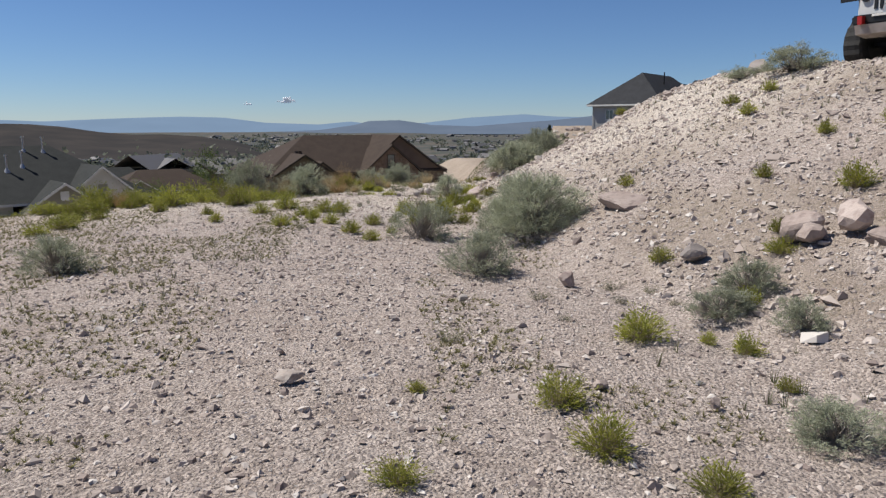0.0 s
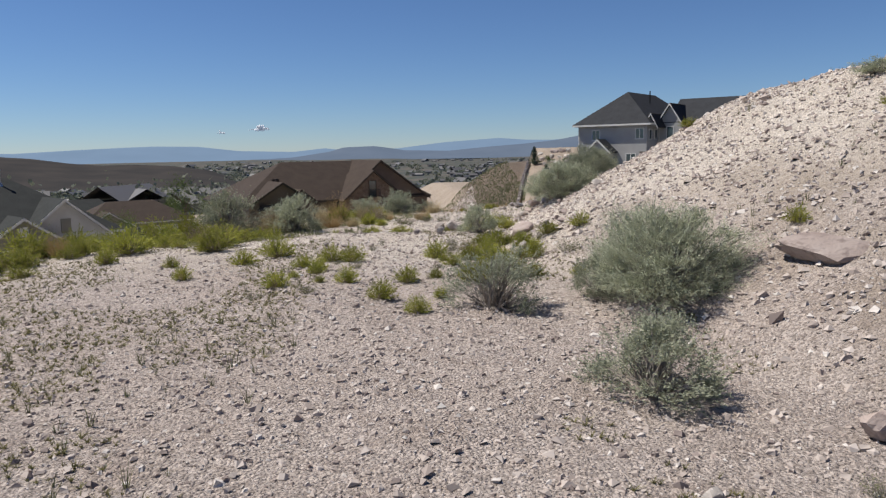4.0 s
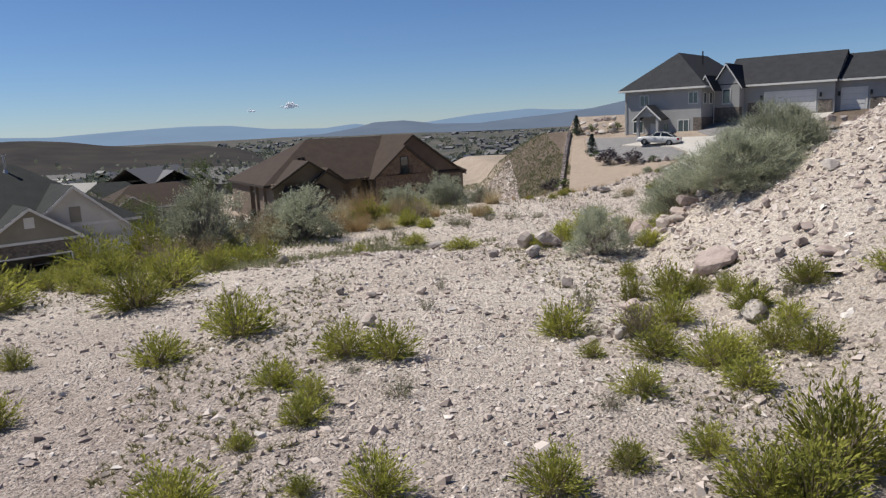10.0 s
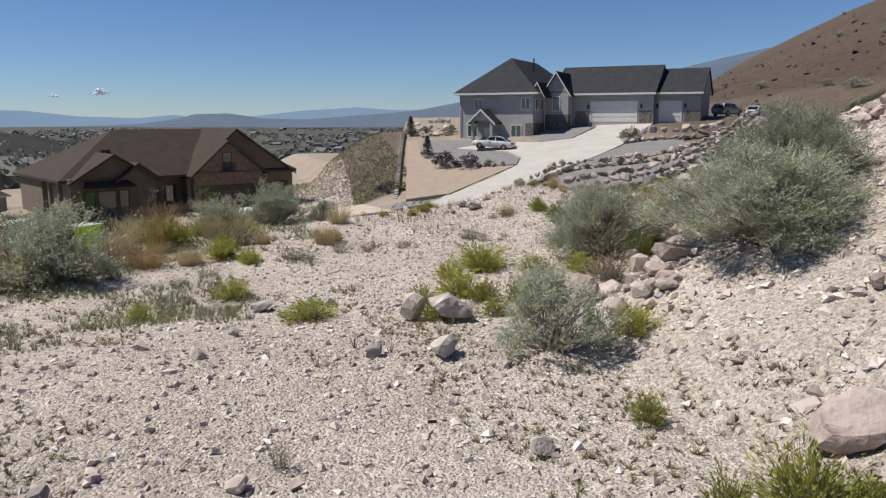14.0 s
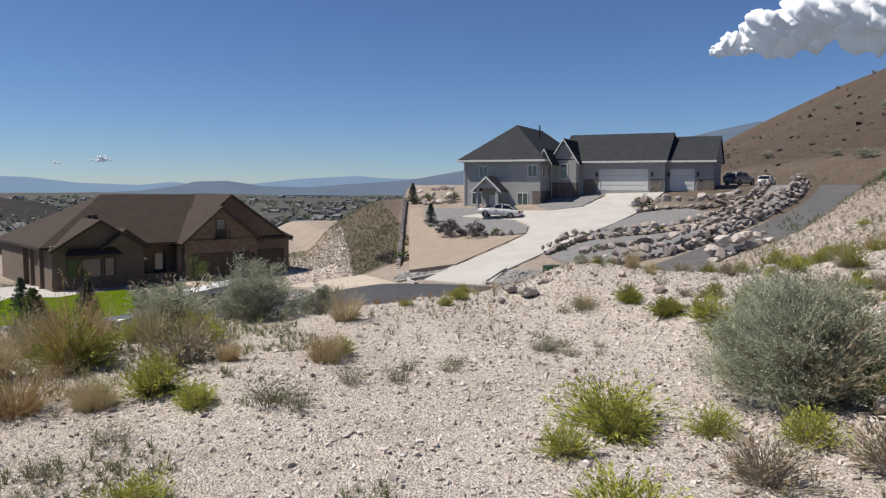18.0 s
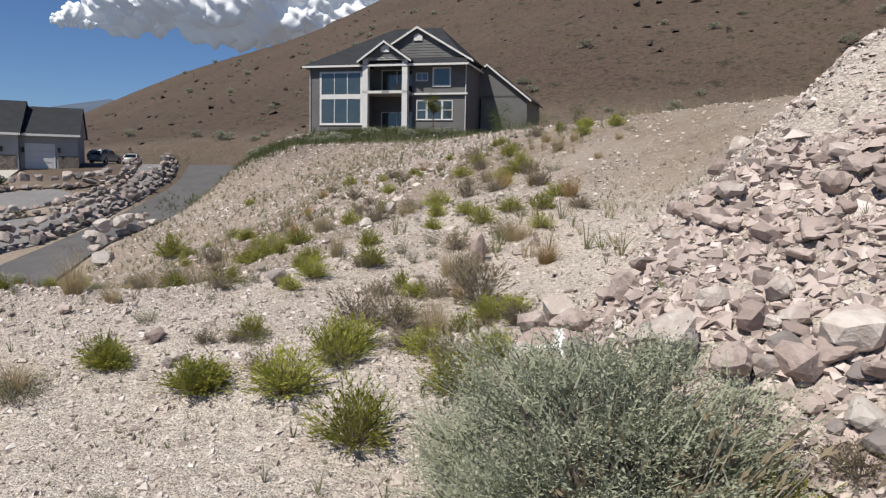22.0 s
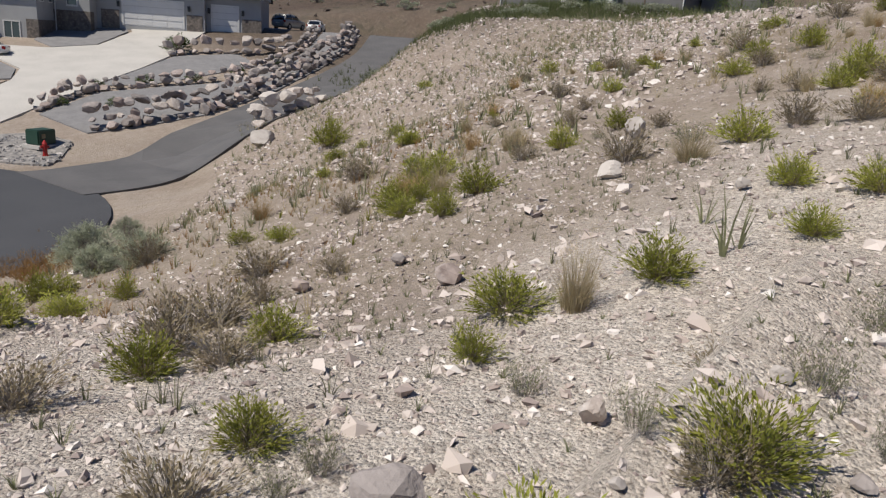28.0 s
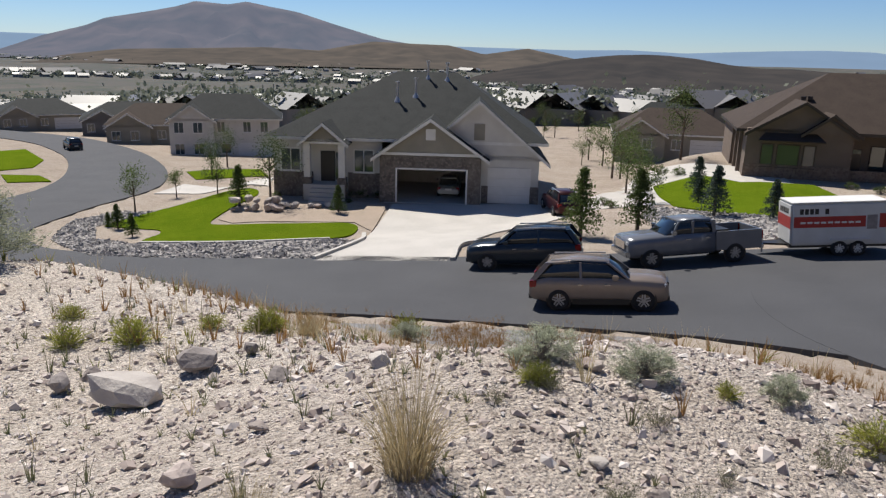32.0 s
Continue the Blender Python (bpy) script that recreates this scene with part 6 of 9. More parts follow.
def shrub_sage(seed, name, label, leafm, dead=0.0, heads=60, per=26, leaf=0.0115, k=9):
    """A broad grey-green bush of unit width and height: crooked limbs that carry separate brushy heads, with gaps between."""
    r = rng_of(seed)
    root = rooted(name, pose(0, 0, -50), label, "shrub")
    at = dome(r, heads, 84, seed) * r.uniform(0.80, 1.06, (heads, 1))
    v, f, _ = shoots(r, r.normal(0, 0.05, (heads, 3)) * [1, 1, 0.1], at * 0.9, 0.030, 4, 1.5)
    tw = at[r.randint(0, heads, heads * 6)] * r.uniform(0.45, 1.0, (heads * 6, 1))
    v2, f2, _ = shoots(r, tw * [0.45, 0.45, 0.3], tw + r.normal(0, 0.07, tw.shape), 0.010, 3)
    bulk("stem_mass", stack((v, f), (v2, f2)), M_TWIGWOOD, root)
    at = at[r.uniform(0, 1, heads) >= dead]
    m = len(at) * per
    hub = np.repeat(at, per, 0)
    size = np.repeat(r.uniform(0.7, 1.25, len(at)), per)[:, None]
    out = hub * [1.1, 1.1, 0.55] + [0, 0, 0.35]
    out /= np.linalg.norm(out, axis=1)[:, None]
    base = hub * 0.86 + r.normal(0, 0.055, (m, 3)) * size
    tip = base + (out + r.normal(0, 0.42, (m, 3))) * 0.09 * size
    base[:, 2], tip[:, 2] = np.maximum(base[:, 2], 0.02), np.maximum(tip[:, 2], 0.03)
    v, f, along = shoots(r, base, tip, 0.006, 2, 1.0)
    ax = (tip - base) / (np.linalg.norm(tip - base, axis=1)[:, None] + 1e-9)
    parts = [(v, f)] + [leaves(r, along(r.uniform(0.0, 1.08, m)) + r.normal(0, 0.010, (m, 3)), leaf, 1.5, 2.3, ax) for _ in range(k)]
    bulk("foliage", stack(*parts), leafm, root)
    return root


def shrub_rabbit(seed, name, label, leafm, n=190, wood=M_DRYBUSH, leafy=13, rough=0.2):
    """A dense broom-like bush of unit width and height: many thin leafy shoots from a bare brown base."""
    r = rng_of(seed)
    root = rooted(name, pose(0, 0, -50), label, "shrub")
    tip = dome(r, n, 83, seed, rough) * r.uniform(0.72, 1.10, (n, 1))
    base = tip * [0.16, 0.16, 0.0] + r.normal(0, 0.035, (n, 3)) * [1, 1, 0]
    v, f, along = shoots(r, base, tip, 0.013, 3, 1.25)
    bulk("stem_mass", (v, f), wood, root)
    parts = []
    for q in range(leafy):
        t = 0.34 + 0.72 * r.uniform(0, 1, n) ** 0.7
        p0, p1 = along(t), along(t + 0.05)
        ax = (p1 - p0) / np.linalg.norm(p1 - p0, axis=1)[:, None]
        parts.append(leaves(r, p0 + r.normal(0, 0.016, (n, 3)), 0.019, 0.8, 4.6, ax))
    bulk("foliage", stack(*parts), leafm, root)
    return root


def grass_clump(seed, name, label, leafm, n=420, h=0.75, spread=0.42):
    r = rng_of(seed)
    root = rooted(name, pose(0, 0, -50), label, "grass clump")
    v, f, tips, _ = blades(r, n, 0.16, h, 0.007, spread, 0.4, 4, 0.55)
    bulk("foliage", (v, f), leafm, root)
    v, f, tips, _ = blades(r, n // 8, 0.12, h * 1.2, 0.004, spread * 0.8, 0.2, 4, 0.3)
    sv, sf = leaves(r, np.concatenate([tips, tips - [0, 0, 0.03], tips - [0, 0, 0.06]]), 0.008, 1.0, 5.0)
    bulk("seed_spray", stack((v, f), (sv, sf)), leafm, root)
    return root


def twig_weed(seed, name, label, leafm):
    r = rng_of(seed)
    root = rooted(name, pose(0, 0, -50), label, "weed")
    v, f, tips, V = blades(r, 75, 0.16, 0.46, 0.008, 0.40, 0.1, 4, 0.6)
    bulk("stem_mass", (v, f), M_TWIGWOOD, root)
    m = V.reshape(75, -1, 3)
    at = np.concatenate([m[:, k] for k in (3, 4, 5, 6, 7, 8, 9)] * 2)
    at = at + r.normal(0, 0.015, at.shape)
    bulk("foliage", leaves(r, at, 0.010, 0.9, 4.0), leafm, root)
    return root


KINDS = {
    "SAGE": [shrub_sage(11 + i, "sagebrush", "round grey-green sagebrush growing on the gravel", M_SAGE) for i in range(3)],
    "BARE": [shrub_sage(14, "sagebrush", "half-bare grey sagebrush with pale dead branches", M_SAGE, 0.5)],
    "BIG": [shrub_sage(17, "sagebrush", "large dense grey-green sagebrush beside the track", M_SAGE, 0.0, 130, 48, 0.0062, 11)],
    "RABBIT": [shrub_rabbit(21 + i, "rabbitbrush", "bright green rabbitbrush growing from the gravel", M_RABBIT) for i in range(4)],
    "DRY": [shrub_rabbit(31 + i, "dry_shrub", "brownish half-dry shrub growing from the gravel", M_DRYBUSH, 170, M_TWIGWOOD, 9, 0.28) for i in range(3)],
    "GRASS": [grass_clump(41 + i, "grass_clump", "dry straw-coloured bunchgrass clump with seed heads", M_STRAW, 420, 0.75 + 0.2 * i, 0.44) for i in range(2)] + [grass_clump(43, "grass_clump", "rust-tinged dry bunchgrass clump with seed heads", M_RUSTSTRAW, 460, 0.85, 0.50)],
    "TWIG": [twig_weed(51 + i, "twiggy_weed", "small grey twiggy weed with sparse leaves", M_WEED) for i in range(3)],
}
KINDS["FAR"] = [shrub_sage(15 + i, "sagebrush", "rounded grey-green sagebrush on the slope", M_SAGE, 0.0, 30, 8, 0.036, 5) for i in range(3)]
PROTOS = [o for group in KINDS.values() for o in group]
PLANT_GROUP = {"SAGE": "sagebrush on the bench", "BARE": "sagebrush on the bench", "BIG": "sagebrush on the bench", "RABBIT": "rabbitbrush on the bench", "DRY": "dry shrubs on the bench", "GRASS": "bunchgrass on the bench", "TWIG": "small weeds on the bench"}
# what a plant of unit width and unit height is scaled by, and its usual height over its width
PLANT_FORM = {"SAGE": (1.0, 1.0, 0.62), "BARE": (1.0, 1.0, 0.62), "BIG": (1.0, 1.0, 0.62), "RABBIT": (1.2, 1.0, 0.74), "DRY": (1.2, 1.0, 0.68), "GRASS": (1.1, 0.95, 0.95), "TWIG": (1.15, 1.9, 0.42)}


def plant(kind, rows):
    """Rows of place, width and, where it is known, height."""
    wide, tall, ratio = PLANT_FORM[kind]
    for x, y, d, *high in rows:
        protos = KINDS[kind]
        k = int(abs(math.sin(x * 12.9 + y * 78.2)) * 997) % len(protos)
        s = d * wide
        h = tall * (high[0] if high else d * ratio * (0.85 + 0.3 * abs(math.sin(x * 5 + 2 * y))))
        m = Matrix.Translation((x, y, gz(x, y) - 0.02 * s)) @ Matrix.Rotation(x * 7 + y * 3, 4, "Z") @ Matrix.Diagonal((s, s * (0.85 + 0.3 * abs(math.sin(x * 3 + y))), h, 1))
        tagged(copy_thing(protos[k], m), group=PLANT_GROUP[kind])


RABBIT_A = [(1.44, 2.98, 0.23), (-0.01, 3.08, 0.2), (1.04, 3.42, 0.29), (0.95, 4.07, 0.28), (2.43, 4.21, 0.12), (0.11, 4.35, 0.11), (2.57, 5.04, 0.21), (2.39, 5.3, 0.14), (1.87, 5.36, 0.31), (3.01, 5.96, 0.21), (3.69, 6.71, 0.25), (3.91, 7.18, 0.21), (2.78, 7.46, 0.25), (4.92, 7.54, 0.36), (4.49, 8.71, 0.23), (6.21, 8.72, 0.37), (5.79, 9.62, 0.23), (3.5, 10.97, 0.23), (-0.42, 11.15, 0.24), (-0.11, 11.81, 0.17), (5.76, 11.83, 0.27), (-0.77, 11.88, 0.31), (1.66, 12.47, 0.19), (0.47, 12.5, 0.39)]
RABBIT_B = [(0.34, 12.59, 0.32), (6.53, 12.66, 0.25), (0.8, 12.82, 0.47), (-0.44, 12.82, 0.26), (1.18, 12.86, 0.27), (-1.19, 12.88, 0.29), (-2.06, 12.9, 0.34), (-1.52, 12.93, 0.13), (-0.07, 12.97, 0.2), (0.31, 13.01, 0.21), (6.01, 13.02, 0.3), (-1.9, 13.47, 0.12), (0.85, 13.75, 0.29), (0.24, 13.75, 0.24), (-1.62, 13.78, 0.24), (-1.61, 14.06, 0.22), (-3.53, 14.26, 0.26), (-1.87, 14.41, 0.27), (-1.16, 14.85, 0.32), (-1.47, 15, 0.37), (1.88, 15.01, 0.29, 0.21), (1.51, 15.1, 0.27, 0.25), (-2.85, 15.18, 0.37), (0.97, 15.2, 0.29, 0.29)]
RABBIT_C = [(0.14, 15.29, 0.38, 0.3), (-3.95, 15.34, 0.22), (1.55, 15.54, 0.19, 0.18), (-2.38, 15.74, 0.48), (1.43, 15.86, 0.23, 0.16), (1.25, 16.01, 0.36, 0.32), (0.93, 16.07, 0.24, 0.24), (1.21, 17.09, 0.18, 0.18), (-3.71, 17.21, 0.65), (-5.27, 17.43, 0.7), (1.82, 18.25, 0.3, 0.24), (-7.43, 18.39, 0.81), (-3.8, 18.56, 0.64), (5.77, 18.77, 0.31), (-6.96, 19.42, 0.64), (1.33, 19.69, 0.27, 0.15), (0.85, 19.79, 0.31, 0.19), (-0.21, 20.27, 0.43, 0.21), (-5.23, 20.45, 0.49), (1.88, 20.48, 0.31, 0.24), (1.55, 20.6, 0.34, 0.24), (0.98, 20.94, 0.23, 0.21), (1.47, 21.18, 0.5, 0.31), (-1.75, 21.37, 0.25, 0.21)]
RABBIT_D = [(-3.24, 21.45, 0.42), (-5.99, 21.69, 0.85), (3.24, 21.86, 0.4, 0.27), (4.3, 22.12, 0.5), (2.78, 22.23, 0.3, 0.21), (1.69, 22.24, 0.32, 0.24), (-0.88, 22.25, 0.41, 0.23), (2.2, 22.44, 0.43, 0.26), (4.5, 22.54, 0.54), (-5.46, 22.59, 0.97), (2.27, 22.73, 0.63, 0.35), (5.42, 23.5, 0.28), (5.71, 23.95, 0.32), (5.18, 24.02, 0.35), (-0.64, 24.21, 0.33, 0.2), (4.53, 24.34, 0.46), (5.77, 24.51, 0.3), (-1, 24.61, 0.45, 0.37), (5.38, 25.04, 0.41), (4.89, 25.11, 0.44), (5.7, 25.11, 0.39), (10.41, 25.17, 0.34, 0.21), (7.55, 25.56, 0.27, 0.18), (0.75, 25.59, 0.27)]
RABBIT_E = [(11.83, 25.61, 0.38, 0.29), (4.74, 25.74, 0.4), (4.79, 25.77, 0.35, 0.23), (7.74, 25.81, 0.2, 0.22), (5.68, 26.08, 0.25), (11.86, 26.16, 0.42, 0.26), (11.12, 26.33, 0.46, 0.31), (-0.67, 26.57, 0.5), (8.55, 26.68, 0.36, 0.28), (4.84, 26.71, 0.33, 0.23), (4.83, 26.78, 0.33), (7.71, 26.92, 0.35, 0.28), (7.29, 26.93, 0.22, 0.18), (12.02, 26.96, 0.37, 0.26), (11.18, 27.16, 0.29, 0.22), (12.15, 27.58, 0.31, 0.26), (10.12, 27.67, 0.33, 0.28), (8.86, 27.98, 0.19, 0.19), (7.77, 28.14, 0.25, 0.2), (9.49, 28.23, 0.48, 0.24), (2.82, 28.67, 0.22), (2.27, 28.9, 0.19), (3.16, 28.96, 0.25), (7.99, 29.3, 0.32, 0.25)]
RABBIT_F = [(8.88, 29.44, 0.34, 0.23), (3.24, 29.5, 0.17), (5.91, 29.66, 0.14, 0.1), (5.95, 29.68, 0.14), (3.49, 29.79, 0.27, 0.16), (3.49, 29.8, 0.21), (6.58, 30.36, 0.12, 0.08), (11.79, 30.6, 0.33, 0.29), (7.2, 30.63, 0.26, 0.14), (12.71, 30.84, 0.53, 0.34), (7.4, 30.88, 0.22, 0.14), (7.87, 30.92, 0.35, 0.27), (17.19, 31.47, 0.45, 0.35), (12.3, 31.6, 0.39, 0.25), (8.66, 31.75, 0.26, 0.19), (12.91, 32.26, 0.48, 0.33), (13.78, 33.08, 0.51, 0.32), (12.57, 34.05, 0.42, 0.24), (10.8, 35.1, 0.31, 0.34), (12.71, 35.22, 0.43, 0.22), (10.19, 35.46, 0.68, 0.31), (25.59, 36.51, 0.44, 0.3), (10.76, 37.06, 0.63, 0.35), (18.61, 37.19, 0.41)]
RABBIT_G = [(10.53, 37.32, 0.53), (18.71, 37.35, 0.58, 0.33), (-7.98, 42.51, 0.92), (25.73, 47.9, 1.44), (31.49, 48.07, 0.63, 0.39)]
DRY_A = [(0.63, 15.01, 0.31, 0.26), (1.07, 19.68, 0.14, 0.14), (1.01, 20.64, 0.19, 0.14), (3.32, 21.28, 0.6, 0.38), (2.55, 21.46, 0.48, 0.33), (4.57, 21.83, 0.27), (3.86, 22.5, 0.93), (6.7, 24.14, 0.33), (5.66, 24.29, 0.34), (5.9, 24.78, 0.26), (12.07, 25.09, 0.41, 0.22), (8, 25.23, 0.33, 0.42), (8.61, 25.41, 0.39, 0.28), (5.07, 25.47, 0.23), (10.12, 25.6, 0.43, 0.24), (9.45, 25.6, 0.27, 0.18), (7.89, 25.69, 0.18, 0.14), (7.45, 25.89, 0.29, 0.21), (9.77, 26.11, 0.39, 0.28), (5.55, 26.12, 0.15), (5.42, 26.33, 0.18), (8.42, 26.72, 0.23, 0.16), (9.28, 27, 0.22, 0.19), (15, 27.7, 0.58, 0.32)]
DRY_B = [(7.35, 27.96, 0.35, 0.25), (15.17, 28.37, 0.46, 0.41), (8.35, 29.16, 0.33, 0.23), (7.38, 29.21, 0.34, 0.23), (8.33, 29.65, 0.43, 0.35), (8.99, 30.21, 0.57, 0.32), (10.45, 30.65, 0.27, 0.2), (9.72, 30.71, 0.34, 0.26), (15.37, 32, 0.45, 0.31), (10.68, 32.02, 0.6, 0.35), (18, 32.82, 0.39, 0.39), (13.4, 33.66, 0.41, 0.3), (12.03, 36.78, 0.64)]
GRASS_A = [(-6.57, 17.57, 0.56), (6.34, 24.29, 0.28), (-1.48, 24.4, 0.43, 0.32), (-2, 24.46, 0.99, 0.52), (0.57, 25.29, 0.53), (9.89, 25.35, 0.62, 0.34), (0.59, 25.42, 0.49, 0.43), (-0.38, 25.61, 0.41), (8.46, 25.61, 0.34, 0.41), (-1.93, 26.52, 1), (-2.4, 26.86, 0.62), (4.34, 27.1, 0.51, 0.3), (7.34, 27.2, 0.19, 0.13), (1.08, 27.33, 0.74), (9.61, 27.89, 0.42, 0.45), (5.98, 28.05, 0.3), (6.06, 28.69, 0.52, 0.5), (13.41, 28.83, 0.71, 0.39), (3.7, 30, 0.37, 0.22), (3.59, 30.12, 0.3), (7.73, 30.58, 0.2, 0.17)]
GRASS_B = [(7.88, 35.66, 0.77, 0.52)]
TWIG_A = [(0.39, 5.45, 0.34), (1.42, 5.98, 0.18), (2.51, 6.31, 0.17), (2.05, 6.47, 0.21), (1.34, 6.69, 0.25), (2.43, 6.76, 0.22), (2.2, 7.24, 0.33), (-1.61, 12.16, 0.32), (-2.23, 12.25, 0.24), (0.02, 13.6, 0.23), (1.81, 13.64, 0.45), (-1.09, 14.1, 0.3), (-1.88, 14.48, 0.24), (-1.39, 14.57, 0.18), (1.73, 14.98, 0.16, 0.13), (0.35, 15.17, 0.22, 0.17), (0.46, 15.87, 0.27, 0.27), (1.62, 15.89, 0.16, 0.13), (-0.86, 16.3, 0.18, 0.14), (-0.69, 17.19, 0.15, 0.17), (-1.94, 18.98, 0.17), (-1.53, 21.74, 0.44, 0.26), (-1.5, 22.96, 0.35, 0.16), (-1.16, 23.46, 0.43, 0.19)]
TWIG_B = [(-0.07, 23.89, 0.63, 0.25), (1.04, 24.15, 0.34, 0.19), (1.66, 24.61, 0.34, 0.15), (3.35, 24.85, 0.16), (5.31, 24.96, 0.39), (3.08, 24.98, 0.31), (3.56, 25.22, 0.21), (2.96, 25.27, 0.41, 0.21), (2.87, 25.35, 0.24), (3.25, 25.43, 0.25), (4.84, 25.79, 0.41), (11.34, 25.79, 0.38, 0.19), (5.56, 25.93, 0.28), (9.21, 26.21, 0.27, 0.15), (8.96, 26.33, 0.23, 0.2), (7.83, 26.44, 0.06, 0.08), (7.58, 26.47, 0.12, 0.07), (9.88, 26.53, 0.38, 0.2), (9.2, 26.62, 0.28, 0.24), (7.12, 26.67, 0.14, 0.08), (7.37, 26.68, 0.13, 0.07), (4.25, 26.89, 0.55), (8.42, 26.99, 0.21, 0.18), (4.06, 27.14, 0.34)]
TWIG_C = [(5.64, 27.23, 0.33), (6.83, 27.57, 0.16, 0.09), (8.75, 27.62, 0.25, 0.18), (7.82, 27.83, 0.22, 0.19), (7.65, 27.84, 0.21, 0.12), (6.64, 29.21, 0.18, 0.11), (5.91, 29.38, 0.18, 0.09), (6.87, 29.39, 0.16, 0.12), (6.96, 29.44, 0.15, 0.11), (7.19, 29.57, 0.18, 0.11), (6.02, 29.66, 0.19, 0.1), (6.86, 29.68, 0.14, 0.09), (6.48, 29.84, 0.19, 0.11), (7.35, 29.88, 0.2, 0.12), (7.43, 29.91, 0.16, 0.13), (9.08, 30.17, 0.19, 0.16), (7.1, 30.23, 0.19, 0.17)]
SAGE_A = [(2.32, 3.49, 0.45), (3.1, 5.25, 0.39), (2.71, 5.83, 0.52), (3.13, 6.2, 0.57), (0.94, 8.3, 0.88), (-4.18, 9.01, 0.86), (1.55, 11.38, 0.68), (1.25, 18.35, 0.9), (-4.58, 22.99, 1.77), (-2.99, 23.82, 1.45), (-3.71, 25.81, 0.89), (-1.01, 27.59, 1.08), (0.04, 28.19, 1.23), (0.9, 28.4, 0.6), (-0.05, 28.75, 1.25), (5.77, 29.93, 0.39, 0.18), (6.22, 30.17, 0.29, 0.15), (6.76, 30.62, 0.22, 0.14), (-0.31, 34.97, 0.73, 0.32), (12.14, 37.2, 1.01, 0.51), (11.72, 37.82, 0.79), (11.96, 38.56, 1.13, 0.83), (17.11, 47.29, 0.93, 0.75)]
BIG_A = [(2.05, 10.85, 1.5, 0.92), (4.03, 22.78, 1.55, 0.97), (3.0, 18.4, 1.45, 0.72), (3.75, 19.0, 1.2, 0.76)]
BARE_A = [(0.38, 11.15, 1.1, 0.68)]
ROCK_A = [(0.61, 6.8, 0.12), (7.38, 14.78, 0.4), (4.34, 21.5, 0.22), (4.73, 21.54, 0.24), (4.55, 21.63, 0.27), (4.67, 21.73, 0.21), (5.1, 21.79, 0.15), (4.85, 21.79, 0.27), (5.29, 21.8, 0.42), (4.82, 21.9, 0.14), (5.25, 21.91, 0.23), (4.97, 22.02, 0.18), (4.08, 22.05, 0.25), (5.48, 22.09, 0.24), (5.29, 22.12, 0.19), (5.16, 22.23, 0.23), (5.46, 22.32, 0.24), (5.27, 22.33, 0.2), (5.67, 22.57, 0.25), (5.44, 22.8, 0.12), (9.41, 22.85, 0.43), (12.32, 22.93, 0.46), (6.35, 23.17, 0.34), (5.49, 23.29, 0.28), (9.7, 23.33, 0.33), (6.57, 23.48, 0.16), (9.29, 23.48, 0.26), (6.49, 23.62, 0.32), (5.65, 23.77, 0.26)]
ROCK_B = [(6.86, 23.83, 0.38), (6.43, 23.89, 0.32), (7.76, 24.01, 0.16), (6.17, 24.19, 0.18), (2.81, 24.38, 0.1), (5.08, 25.86, 0.11), (4.97, 26.25, 0.11), (5.11, 26.31, 0.15), (6.14, 26.64, 0.13), (5.3, 26.76, 0.19), (5.5, 28.1, 0.17), (3.53, 28.53, 0.11), (5.3, 28.55, 0.08), (4.6, 29.14, 0.13), (3.97, 29.37, 0.09), (4.95, 29.57, 0.14), (6, 30.01, 0.09), (14.72, 38.52, 0.28), (13.93, 39.16, 0.28), (27.34, 54.29, 1.34)]
STONES_STONE = [(0.86, 19.6, 0.35, 0.24), (0.62, 19.88, 0.27, 0.2), (0.47, 18.41, 0.22, 0.13), (0.56, 16.98, 0.14, 0.09), (-1.35, 15.81, 0.18, 0.12), (-1.13, 18.87, 0.13, 0.06), (-2.68, 19.85, 0.19, 0.1), (0.28, 15.02, 0.1, 0.04), (-0.88, 17.03, 0.14, 0.05), (0.12, 20.47, 0.08, 0.05), (0.1, 21.61, 0.12, 0.06), (5.32, 22.78, 0.55, 0.19), (0.3, 20.59, 0.08, 0.04), (8.72, 27.29, 0.15, 0.08), (7.72, 25.66, 0.17, 0.14), (9.63, 25.02, 0.12, 0.11), (7.56, 26.22, 0.09, 0.05), (6.06, 30, 0.09, 0.04), (6.75, 29.32, 0.09, 0.05), (-0.72, 4.58, 0.17, 0.09), (2.61, 5.95, 0.13, 0.1)]
STONES_DARK = [(4.0, 28.95, 0.28, 0.14), (3.6, 28.35, 0.16, 0.08), (0.03, 18.57, 0.12, 0.09), (-1.36, 16.92, 0.12, 0.06), (-1.69, 17.14, 0.13, 0.06), (-0.87, 19.71, 0.13, 0.08), (2.01, 15.64, 0.1, 0.06), (7.78, 27.47, 0.21, 0.19), (8.76, 26.38, 0.1, 0.04), (4.67, 29.08, 0.14, 0.07), (4.03, 29.31, 0.1, 0.06), (10.6, 30.05, 0.17, 0.1), (4.28, 4.97, 0.29, 0.17), (4.16, 5.23, 0.21, 0.14), (3.04, 7.22, 0.23, 0.14), (3.02, 7.2, 0.23, 0.15)]
